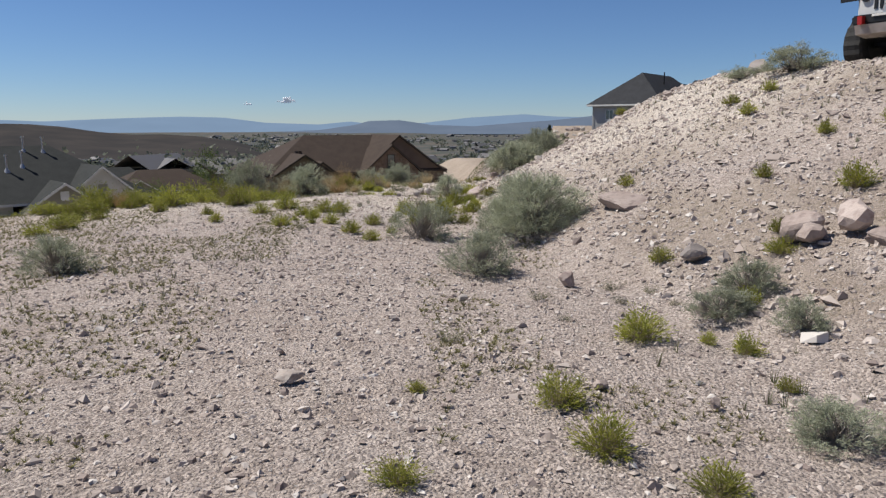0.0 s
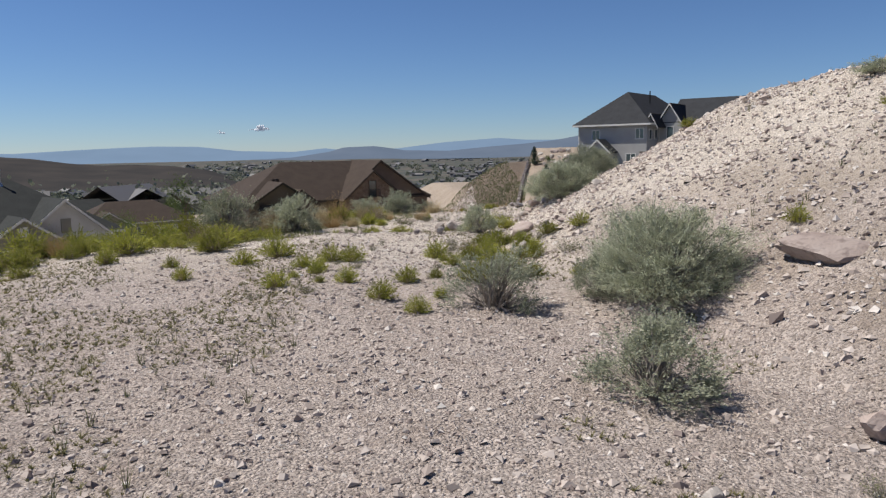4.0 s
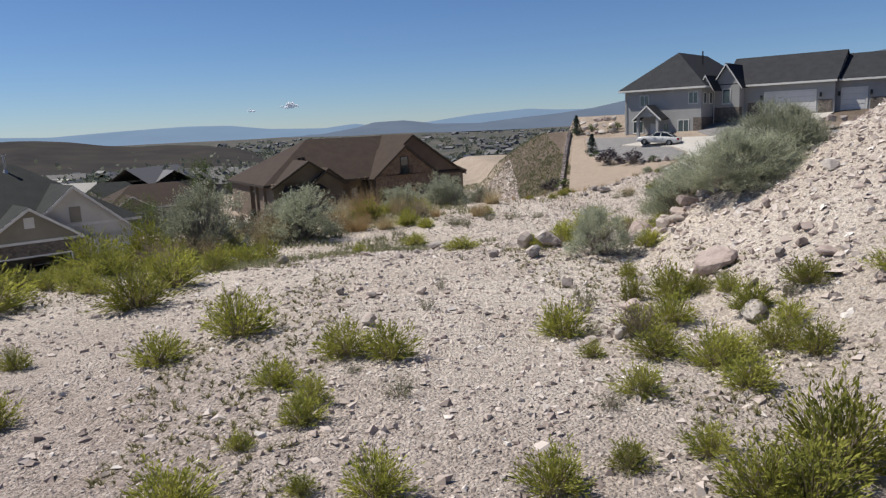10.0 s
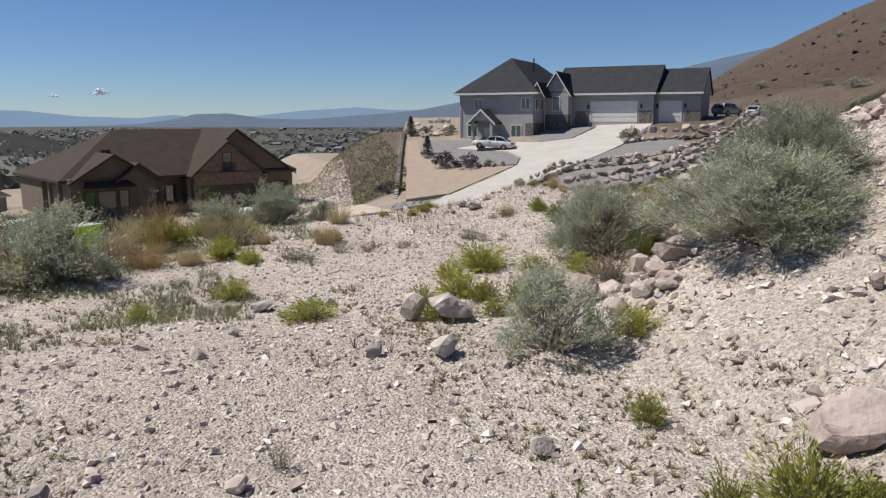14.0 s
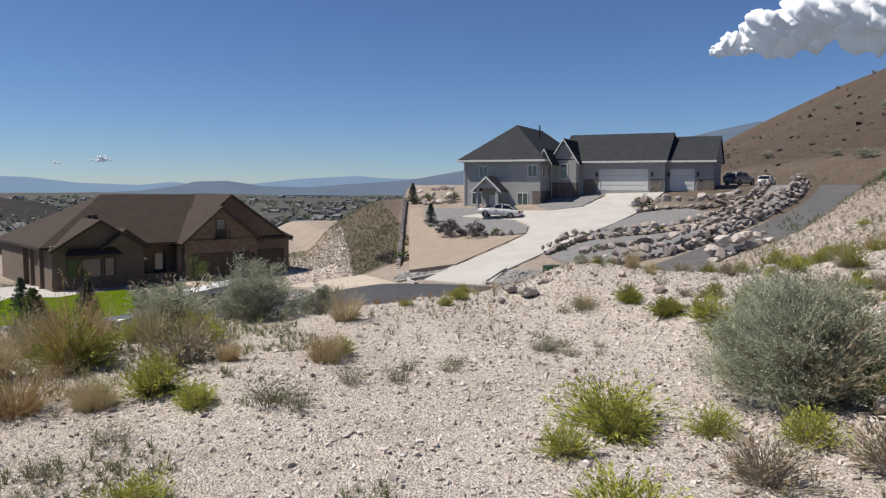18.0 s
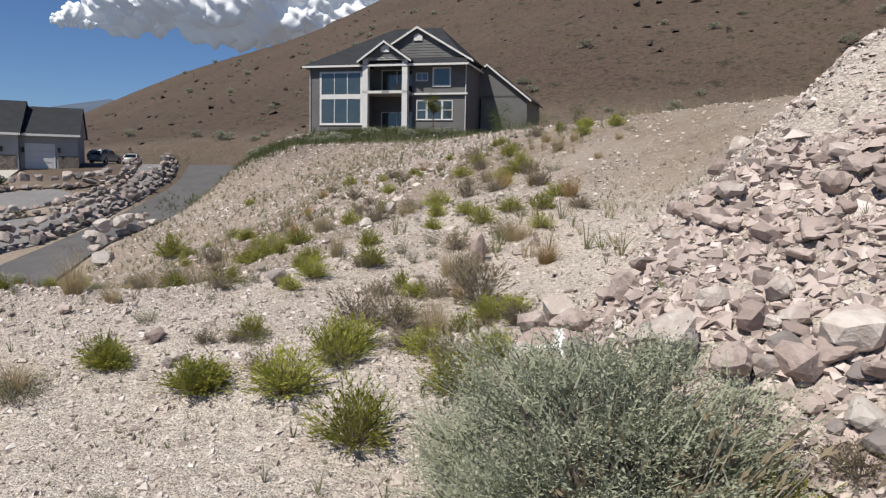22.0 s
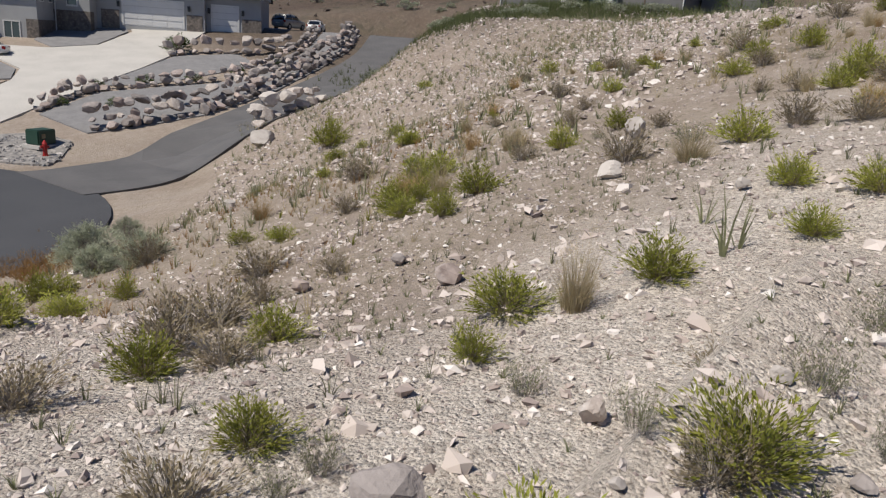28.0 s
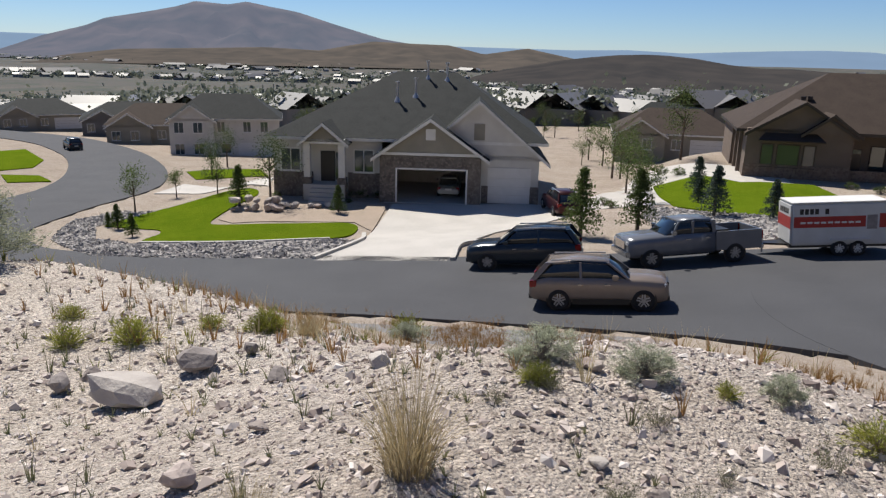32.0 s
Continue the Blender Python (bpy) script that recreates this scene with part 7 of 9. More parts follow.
STONES_RED = [(1.75, 16.31, 0.38, 0.18), (0.81, 15.72, 0.17, 0.09), (2.59, 17.02, 0.1, 0.08), (2.55, 18.9, 0.34, 0.17), (2.16, 15.26, 0.14, 0.06), (2.18, 15.64, 0.13, 0.06), (2.37, 15.89, 0.11, 0.07), (2.29, 20.15, 0.44, 0.24), (2.11, 19.77, 0.31, 0.11), (3.53, 20.98, 0.35, 0.23), (2.75, 20.22, 0.22, 0.14), (7.83, 25.36, 0.15, 0.05), (10.27, 29.28, 0.25, 0.16), (10.04, 30.6, 0.18, 0.12), (3.93, 6.68, 0.32, 0.22), (1.85, 3.95, 0.09, 0.06), (1.25, 4.29, 0.12, 0.06), (4.75, 5.78, 0.28, 0.14), (3.93, 6.84, 0.4, 0.22), (1.76, 7.31, 0.23, 0.14), (9.04, 25.48, 0.25, 0.31), (4.29, 6.58, 0.37, 0.34)]
STONES_WHITE = [(4.1, 28.5, 0.42, 0.16), (1.46, 14.95, 0.25, 0.15), (3.32, 17.19, 0.19, 0.11), (0.49, 14.99, 0.12, 0.09), (-0.6, 21.24, 0.3, 0.11), (-0.44, 20.51, 0.13, 0.08), (-0.14, 20.36, 0.11, 0.05), (2.01, 20.11, 0.23, 0.15), (8.34, 25.92, 0.11, 0.06), (12.65, 29.29, 0.23, 0.17), (11.94, 27.87, 0.13, 0.1), (15.65, 30.48, 0.35, 0.24), (13.64, 26.99, 0.14, 0.1), (8.16, 26.92, 0.06, 0.03), (9.11, 26.74, 0.11, 0.05), (7.89, 27.33, 0.07, 0.04), (8.94, 25.99, 0.1, 0.04), (5.07, 29.45, 0.15, 0.07), (6.47, 29.33, 0.09, 0.04), (10.86, 31.83, 0.11, 0.07), (14.95, 38.82, 0.31, 0.2)]
STONES_UPRIGHT = [(5.2, 6.9, 0.25, 0.51)]
STONES_SLAB = [(5.02, 6.46, 0.57, 0.15), (4.43, 6.15, 0.5, 0.18), (5.57, 6.95, 0.73, 0.14), (3.24, 10.03, 0.93, 0.2)]
plant("RABBIT", RABBIT_A)
plant("RABBIT", RABBIT_B)
plant("RABBIT", RABBIT_C)
plant("RABBIT", RABBIT_D)
plant("RABBIT", RABBIT_E)
plant("RABBIT", RABBIT_F)
plant("RABBIT", RABBIT_G)
plant("DRY", DRY_A)
plant("DRY", DRY_B)
plant("GRASS", GRASS_A)
plant("GRASS", GRASS_B)
plant("TWIG", TWIG_A)
plant("TWIG", TWIG_B)
plant("TWIG", TWIG_C)
plant("SAGE", SAGE_A)
plant("BIG", BIG_A)
plant("BARE", BARE_A)
plant("RABBIT", [(-0.96, 24.74, 0.41, 0.34), (-0.62, 24.05, 0.28, 0.19), (-1.38, 24.5, 0.25, 0.18)])
plant("GRASS", [(0.51, 25.34, 0.34, 0.29), (-1.4, 24.37, 0.59, 0.33), (-0.34, 25.57, 0.32, 0.22), (-1.9, 25.7, 0.53, 0.29)])
plant("TWIG", [(0.63, 24.24, 0.41, 0.2), (0.14, 23.68, 0.36, 0.24), (1.27, 24.75, 0.29, 0.17), (1.78, 24.85, 0.25, 0.14), (3.0, 25.25, 0.34, 0.18)])
plant("DRY", [(-0.79, 25.75, 0.61, 0.43)])
plant("GRASS", [(10.3, 12.0, 0.5), (10.8, 11.8, 0.6), (11.3, 11.7, 0.5)])
plant("RABBIT", [(9.2, 12.5, 0.4), (9.6, 12.7, 0.45), (10.0, 12.6, 0.4)])
plant("RABBIT", [(0.57, 14.46, 0.35, 0.23), (1.04, 14.35, 0.26, 0.19), (1.58, 14.67, 0.24, 0.19), (0.68, 15.12, 0.31, 0.23), (1.51, 15.09, 0.27, 0.18), (0.19, 14.61, 0.17, 0.12), (0.86, 14.21, 0.32), (1.51, 14.23, 0.28), (1.38, 14.48, 0.28), (2.26, 14.6, 0.32)])
plant("DRY", [(6.7, 24.14, 0.33), (7.4, 24.77, 0.6), (6.37, 25.09, 0.5), (7.63, 25.33, 0.27), (6.41, 25.49, 0.43)])
plant("RABBIT", [(7.2, 24.36, 0.26), (6.77, 25.26, 0.2), (6.5, 24.55, 0.28), (6.95, 24.5, 0.3)])
plant("GRASS", [(6.34, 24.29, 0.28), (6.33, 24.74, 0.47), (7.63, 25.1, 0.25), (8.95, 24.62, 0.43)])
ROCK_ROWS = [ROCK_A, ROCK_B]


rb = random.Random(17)
RIM_BRUSH = []
while len(RIM_BRUSH) < 75:
    x, y = rb.uniform(-10.5, -3.2), rb.uniform(10.5, 23)
    d = float(past_edge(x, y))
    if -2.6 < d < 1.6 and rb.random() < 0.9 - 0.25 * abs(d):
        RIM_BRUSH.append((x, y, rb.uniform(0.3, 0.65), rb.uniform(0.18, 0.40)))
plant("RABBIT", RIM_BRUSH)
plant("SAGE", [(7.5, 13.6, 1.25, 0.5), (6.9, 14.6, 0.7, 0.25)])
for kind, count, lo, hi in (("RABBIT", 34, 0.25, 0.6), ("DRY", 22, 0.3, 0.7), ("GRASS", 26, 0.25, 0.6), ("TWIG", 24, 0.3, 0.6)):
    rows = []
    while len(rows) < count:
        x, y = rb.uniform(13.0, 28), rb.uniform(25.5, 41)
        if float(past_edge(x, y)) < 1.5 + 0.3 * (x - 8) and float(ground(x, y, fine=False)) > -3.5:
            rows.append((x, y, rb.uniform(lo, hi)))
    plant(kind, rows)
for kind, count, lo, hi in (("RABBIT", 14, 0.3, 0.6), ("DRY", 12, 0.4, 0.9), ("GRASS", 20, 0.35, 0.8)):
    rows = []
    while len(rows) < count:
        x, y = rb.uniform(-5.5, -0.5), rb.uniform(20, 28.5)
        if -1.2 < float(past_edge(x, y)) < 1.5:
            rows.append((x, y, rb.uniform(lo, hi)))
    plant(kind, rows)
# -- rocks --
def rock_mesh(seed, sub=2, planes=13, flat=1.0):
    """An angular stone about one metre across, cut by planes."""
    r = rng_of(seed)
    n = r.normal(0, 1, (planes, 3))
    n /= np.linalg.norm(n, axis=1)[:, None]
    d = r.uniform(0.24, 0.50, planes)
    bm = bmesh.new()
    bmesh.ops.create_icosphere(bm, subdivisions=sub, radius=1)
    for v in bm.verts:
        u = np.array(v.co)
        u = u / np.linalg.norm(u)
        c = n @ u
        t = np.min(np.where(c > 0.05, d / np.maximum(c, 0.05), 9))
        t = min(t, 0.60) * (1 + 0.035 * noise.noise(Vector(u * 3.1) + Vector((seed, 0, 0))))
        v.co = Vector(u * t)
        v.co.z *= 0.78 * flat
    me = bpy.data.meshes.new("rock")
    bm.to_mesh(me)
    bm.free()
    return me


ROCKS = [rock_mesh(60 + i, 3 if i < 4 else 2, 12 + i, 1.0 if i % 3 else 0.7) for i in range(8)]
ROCK_MATS = [M_STONE, M_REDSTONE, M_STONE, M_DARKSTONE, M_WHITESTONE, M_REDSTONE, M_STONE, M_STONE]
ROCK_BY_MAT = {}


def rock_of(k, material):
    key = (k, material.name)
    if key not in ROCK_BY_MAT:
        me = ROCKS[k].copy()
        me.materials.append(material)
        ROCK_BY_MAT[key] = me
    return ROCK_BY_MAT[key]


ROCK_WORDS = {"pale_stone": "pale angular limestone rock lying on the gravel", "reddish_stone": "reddish-brown angular rock lying on the gravel", "grey_stone": "dark grey rough rock lying on the gravel", "white_stone": "chalky white rock lying on the gravel"}


def rock(x, y, d, material=None, name="rock", k=None, turn=None, zs=1.0, sink=0.16, tilt=None, group="loose rocks on the bench", label=None, z=None):
    q = int(abs(math.sin(x * 91.7 + y * 37.3)) * 9973)
    k = q % 8 if k is None else k
    material = material or ROCK_MATS[(q // 8) % 8]
    ob = new(name, rock_of(k, material))
    r = random.Random(q)
    rot = Euler((tilt if tilt is not None else r.uniform(-0.35, 0.35), r.uniform(-0.3, 0.3), r.uniform(0, 6.28) if turn is None else turn))
    zz = gz(x, y) if z is None else z
    ob.matrix_world = Matrix.Translation((x, y, zz + d * (0.36 - sink) * zs)) @ rot.to_matrix().to_4x4() @ Matrix.Diagonal((d, d * r.uniform(0.75, 1.0), d * zs, 1))
    return tagged(ob, label or ROCK_WORDS[material.name], "rock", group)


for rows in ROCK_ROWS:
    for x, y, d in rows:
        rock(x, y, d * 1.05)
# the painted survey rock
MX = bpy.data.materials.new("painted_rock")
MX.use_nodes = True
nt = MX.node_tree
co = nt.nodes.new("ShaderNodeTexCoord")
sepx = nt.nodes.new("ShaderNodeSeparateXYZ")
nz = nt.nodes.new("ShaderNodeTexNoise")
nz.inputs["Scale"].default_value = 7.0
nt.links.new(co.outputs["Object"], sepx.inputs[0])
nt.links.new(co.outputs["Object"], nz.inputs["Vector"])


def band(u, v, half, reach):
    """1 inside a bar along u, 0 outside, with a ragged edge."""
    a = nt.nodes.new("ShaderNodeMath")
    a.operation = "ABSOLUTE"
    nt.links.new(v, a.inputs[0])
    b = nt.nodes.new("ShaderNodeMath")
    b.operation = "MULTIPLY_ADD"
    nt.links.new(nz.outputs["Fac"], b.inputs[0])
    b.inputs[1].default_value, b.inputs[2].default_value = 0.09, -0.045
    c = nt.nodes.new("ShaderNodeMath")
    nt.links.new(a.outputs[0], c.inputs[0])
    nt.links.new(b.outputs[0], c.inputs[1])
    m1 = nt.nodes.new("ShaderNodeMapRange")
    m1.inputs[1].default_value, m1.inputs[2].default_value, m1.inputs[3].default_value, m1.inputs[4].default_value = half * 0.4, half * 1.7, 0.95, 0
    nt.links.new(c.outputs[0], m1.inputs[0])
    e = nt.nodes.new("ShaderNodeMath")
    e.operation = "ABSOLUTE"
    nt.links.new(u, e.inputs[0])
    m2 = nt.nodes.new("ShaderNodeMapRange")
    m2.inputs[1].default_value, m2.inputs[2].default_value, m2.inputs[3].default_value, m2.inputs[4].default_value = reach * 0.8, reach, 1, 0
    nt.links.new(e.outputs[0], m2.inputs[0])
    g = nt.nodes.new("ShaderNodeMath")
    g.operation = "MULTIPLY"
    nt.links.new(m1.outputs[0], g.inputs[0])
    nt.links.new(m2.outputs[0], g.inputs[1])
    return g.outputs[0]


def shifted(axis, by):
    q = nt.nodes.new("ShaderNodeMath")
    nt.links.new(sepx.outputs[axis], q.inputs[0])
    q.inputs[1].default_value = by
    return q.outputs[0]


mx_ = nt.nodes.new("ShaderNodeMath")
mx_.operation = "MAXIMUM"
nt.links.new(band(shifted(0, 0.083), shifted(1, -0.19), 0.027, 0.30), mx_.inputs[0])
nt.links.new(band(shifted(1, -0.19), shifted(0, 0.083), 0.027, 0.26), mx_.inputs[1])
mc = nt.nodes.new("ShaderNodeMix")
mc.data_type = "RGBA"
nt.links.new(mx_.outputs[0], mc.inputs[0])
t3 = nt.nodes.new("ShaderNodeTexNoise")
t3.inputs["Scale"].default_value = 5
nt.links.new(co.outputs["Object"], t3.inputs["Vector"])
m3 = nt.nodes.new("ShaderNodeMix")
m3.data_type = "RGBA"
nt.links.new(t3.outputs["Fac"], m3.inputs[0])
m3.inputs[6].default_value, m3.inputs[7].default_value = (0.27, 0.20, 0.17, 1), (0.39, 0.31, 0.28, 1)
nt.links.new(m3.outputs[2], mc.inputs[6])
mc.inputs[7].default_value = (0.70, 0.70, 0.715, 1)
nt.links.new(mc.outputs[2], nt.nodes["Principled BSDF"].inputs["Base Color"])
nt.nodes["Principled BSDF"].inputs["Roughness"].default_value = 0.85
xr = new("painted_rock", rock_of(2, MX))
xr.matrix_world = Matrix.Translation((XR[0], XR[1], XR[2])) @ Euler((0.10, -0.34, 0.35)).to_matrix().to_4x4() @ Matrix.Diagonal((0.66, 0.74, 0.42, 1))
tagged(xr, "flat pinkish boulder with a white painted cross", "rock")
# cobbles in the rock strips along the street
def in_outline(poly, near=None):
    def place(r, n):
        a = np.array(poly)
        x, y = r.uniform(a[:, 0].min(), a[:, 0].max(), n), r.uniform(a[:, 1].min(), a[:, 1].max(), n)
        k = inside(x, y, list(poly))
        return x[k], y[k]
    return place


# rocks of known height; slabs and an upright stone on the mound
for rows, mtl, words in ((STONES_STONE, M_STONE, None), (STONES_DARK, M_DARKSTONE, None), (STONES_RED, M_REDSTONE, None), (STONES_WHITE, M_WHITESTONE, None),
                         (STONES_UPRIGHT, M_REDSTONE, "upright grey stone standing on the mound slope"), (STONES_SLAB, M_REDSTONE, "long reddish slab lying on the mound slope")):
    for x, y, d, h in rows:
        flat_one = words is not None and h < d
        rock(x, y, d * 1.12, mtl, k=(0 if flat_one else None), turn=(0.3 if flat_one else None), zs=min(3.0, max(0.3, h / d / 0.62)), tilt=(0.12 if words else None), sink=(0.3 if flat_one else -0.1 if words else 0.1), label=words)
rh = random.Random(47)
for i in range(60):
    u, v = rh.random(), rh.gauss(0, 0.22)
    rock(1.85 + 0.9 * u + 0.5 * v, 18.5 + 0.75 * u - 0.5 * v, rh.choice((0.07, 0.09, 0.12, 0.16, 0.22)) * rh.uniform(0.8, 1.2), rh.choice((M_REDSTONE, M_REDSTONE, M_STONE)), zs=0.8, sink=0.12, group="rocks below the shrubs", label="angular pinkish rock in a small heap below shrubs")


# boulder walls in the grey house yard
def boulder_row(pts, size, rows, z_of, group, mats, step=0.8, rise=0.55):
    line = spline(pts, 10)
    r = random.Random(len(pts) * 7 + int(pts[0][0]))
    for lv in range(rows):
        d0, acc = 0.0, 0.0
        for (ax, ay), (bx, by) in zip(line, line[1:]):
            seg = math.hypot(bx - ax, by - ay)
            acc += seg
            if acc > size * step:
                acc = 0.0
                s = size * r.uniform(0.6, 1.25)
                x, y = ax + r.uniform(-0.14, 0.14) - 0.35 * lv * (by - ay) / seg, ay + r.uniform(-0.14, 0.14) + 0.35 * lv * (bx - ax) / seg
                rock(x, y, s, r.choice(mats), "boulder", zs=0.85, group=group, z=float(z_of(x, y)) + lv * rise * size, sink=0.05, label="stacked landscape boulder in a retaining row")


MIXED = [M_STONE, M_DARKSTONE, M_REDSTONE, M_DARKSTONE, M_REDSTONE, M_DARKSTONE]
boulder_row([(24.4, 72.0), (27, 73.8), (29.4, 74.9), (33, 74.1), (37, 72.9), (42.7, 74.2), (50, 79), (58, 86)], 0.85, 2, flat_ground, "boulders in the upper wall", MIXED, step=0.62)
boulder_row([(24.8, 66.6), (27.5, 66.2), (31.8, 66.2), (35.3, 67.4), (39.2, 69.0), (46, 72.6), (53, 76.8), (61, 83.5)], 0.95, 3, flat_ground, "boulders in the lower wall", MIXED, step=0.6, rise=0.48)
boulder_row([(38.6, 82.2), (41.0, 82.6), (43.2, 81.4), (45.6, 79.4), (50, 80)], 1.2, 2, flat_ground, "boulders by the driveway", MIXED)
boulder_row([(20.2, 90.5), (20.8, 87), (22.2, 85.0), (23.6, 82.6), (25.3, 81.4)], 0.8, 1, yard_z, "boulders edging the gravel", MIXED)
boulder_row([(22.6, 106.0), (24.5, 106.5), (26.5, 104.5)], 1.3, 3, yard_z, "boulders behind the gravel yard", [M_STONE, M_WHITESTONE, M_REDSTONE])
boulder_row([(29.6, 58.6), (31.5, 59.4), (34, 60.0), (37, 61.0)], 1.2, 2, flat_ground, "pale boulders beside the lane", [M_WHITESTONE, M_STONE])
boulder_row([(-37.5, 53.6), (-35.6, 54.6), (-33.6, 56.0)], 0.9, 2, flat_ground, "boulders in the garden bed", [M_REDSTONE, M_STONE, M_DARKSTONE])
boulder_row([(-36.5, 56.0), (-34.5, 57.0), (-32.5, 59.5)], 0.8, 1, flat_ground, "boulders in the garden bed", [M_REDSTONE, M_STONE])


CHIP = [([(1, 0, 0), (-1, 0, 0), (0, 1, 0), (0, -1, 0), (0, 0, 1), (0, 0, -1)], [(0, 2, 4), (2, 1, 4), (1, 3, 4), (3, 0, 4), (2, 0, 5), (1, 2, 5), (3, 1, 5), (0, 3, 5)]),
        ([(-0.9, -0.7, -0.6), (0.9, -0.8, -0.6), (0.8, 0.8, -0.6), (-0.9, 0.7, -0.6), (-0.5, -0.6, 0.6), (0.6, -0.5, 0.7), (0.5, 0.6, 0.5), (-0.6, 0.5, 0.7)], [(0, 1, 5), (0, 5, 4), (1, 2, 6), (1, 6, 5), (2, 3, 7), (2, 7, 6), (3, 0, 4), (3, 4, 7), (4, 5, 6), (4, 6, 7)])]


def scatter_stones(n, seed, place, smin, smax, name, label, material=M_PEBBLE, flatness=0.62, power=2.2):
    """Small loose stones over an area, joined, as nobody could count them."""
    r = rng_of(seed)
    x, y = place(r, n)
    z = ground(x, y)
    s = smin * (smax / smin) ** (r.uniform(0, 1, len(x)) ** power)
    V, F, o = [], [], 0
    for form in (0, 1):
        k = np.arange(len(x)) % 2 == form
        base, fs = np.array(CHIP[form][0], float), np.array(CHIP[form][1])
        m, c = int(k.sum()), len(base)
        v = base[None] * r.uniform(0.5, 1.25, (m, c, 1)) + r.normal(0, 0.17, (m, c, 3))
        a, tilt, h = r.uniform(0, 6.28, m), r.normal(0, 0.45, m), s[k] / 2
        ca, sa = np.cos(a)[:, None], np.sin(a)[:, None]
        vx, vy, vz = v[..., 0], v[..., 1] * r.uniform(0.6, 1.0, (m, 1)), v[..., 2] * flatness
        vy, vz = vy * np.cos(tilt)[:, None] - vz * np.sin(tilt)[:, None], vy * np.sin(tilt)[:, None] + vz * np.cos(tilt)[:, None]
        vx, vy = vx * ca - vy * sa, vx * sa + vy * ca
        V.append(np.stack([x[k][:, None] + vx * h[:, None], y[k][:, None] + vy * h[:, None], z[k][:, None] + vz * h[:, None] + 0.2 * h[:, None]], -1).reshape(-1, 3))
        F.append((fs[None] + (np.arange(m) * c)[:, None, None] + o).reshape(-1, 3))
        o += m * c
    ob = raw(name, np.concatenate(V), np.concatenate(F), material)
    return tagged(ob, label, "gravel", kind="stuff")


M_LOOSE = bpy.data.materials.new("loose_stones")
M_LOOSE.use_nodes = True
ln = M_LOOSE.node_tree
gi = ln.nodes.new("ShaderNodeNewGeometry")
cr = ln.nodes.new("ShaderNodeValToRGB")
for pos, col in ((0.0, (0.20, 0.16, 0.145)), (0.16, (0.32, 0.265, 0.235)), (0.5, (0.42, 0.36, 0.32)), (0.85, (0.50, 0.44, 0.40)), (1.0, (0.60, 0.56, 0.52))):
    e = cr.color_ramp.elements[0] if pos == 0.0 else cr.color_ramp.elements.new(pos) if pos < 1.0 else cr.color_ramp.elements[-1]
    e.position, e.color = pos, (*col, 1)
ln.links.new(gi.outputs["Random Per Island"], cr.inputs[0])
# the stones are paler where the bench is chalky
sp = ln.nodes.new("ShaderNodeSeparateXYZ")
mr = ln.nodes.new("ShaderNodeMapRange")
mr.inputs[1].default_value, mr.inputs[2].default_value, mr.inputs[3].default_value, mr.inputs[4].default_value = 11, 17.5, 1.0, 1.15
hs_ = ln.nodes.new("ShaderNodeHueSaturation")
ln.links.new(gi.outputs["Position"], sp.inputs[0])
ln.links.new(sp.outputs[1], mr.inputs[0])
ln.links.new(mr.outputs[0], hs_.inputs["Value"])
ln.links.new(cr.outputs[0], hs_.inputs["Color"])
ln.links.new(hs_.outputs[0], ln.nodes["Principled BSDF"].inputs["Base Color"])
ln.nodes["Principled BSDF"].inputs["Roughness"].default_value = 0.95


def near_walk(r, n):
    t = r.uniform(0, 1, n)
    cy = 1.5 + 30 * t
    cx = np.interp(cy, [0, 9, 17, 21, 24, 28, 32], [0, -0.8, -0.4, 0.8, 2.6, 5.5, 7])
    return cx + r.normal(0, 2.6, n), cy + r.uniform(-0.5, 0.5, n)


def wide_bench(r, n):
    x, y = r.uniform(-8, 16, n), r.uniform(2, 36, n)
    k = (past_edge(x, y) < 4) & (ground(x, y, fine=False) > street_z(x) + 1.2)
    return x[k], y[k]


def off_path(r, n):
    x, y = wide_bench(r, n)
    k = (y < 16) | (x < -1.5) | (x > 4.5)
    return x[k], y[k]


def cut_face(r, n):
    y = r.uniform(84, 115, n)
    return 8.3 + (y - 84) * 0.1 + r.uniform(-3.6, 3.0, n), y


def mound_side(r, n):
    x, y = r.uniform(1.5, 12, n), r.uniform(3, 26, n)
    toe = np.interp(y, [-10, 4, 10, 16, 19, 22, 26], [4.5, 2.8, 1.75, 1.3, 1.7, 4.35, 5.8])
    k = (r.uniform(0, 1, n) < S(-0.3, 0.9, x - toe)) & (y < 23.8 + 0.09 * (x - 9))
    return x[k], y[k]


def east_slope(r, n):
    x, y = r.uniform(8, 36, n), r.uniform(15, 50, n)
    k = ground(x, y, fine=False) > street_z(x) + 0.9
    return x[k], y[k]


scatter_stones(80000, 1, near_walk, 0.010, 0.07, "gravel_near", "loose pale pinkish gravel along the trodden bench", M_LOOSE)
scatter_stones(40000, 2, wide_bench, 0.02, 0.10, "gravel_bench", "loose pale gravel over the bench", M_LOOSE, power=3.0)
scatter_stones(62000, 3, mound_side, 0.016, 0.12, "rubble_mound", "angular pale rubble covering the mound slope", M_LOOSE, 0.7, 2.6)
scatter_stones(520, 4, mound_side, 0.09, 0.26, "rubble_coarse", "coarse angular rubble on the mound slope", M_LOOSE, 0.5)
scatter_stones(700, 5, off_path, 0.05, 0.14, "stones_bench", "fist-sized pale stones strewn over the bench", M_LOOSE)
scatter_stones(36000, 6, east_slope, 0.02, 0.15, "stones_slope", "loose stones on the bare slope below the house", M_LOOSE, 0.6, 3.0)
M_COBBLE = M_LOOSE.copy()
M_COBBLE.name = "street_cobbles"
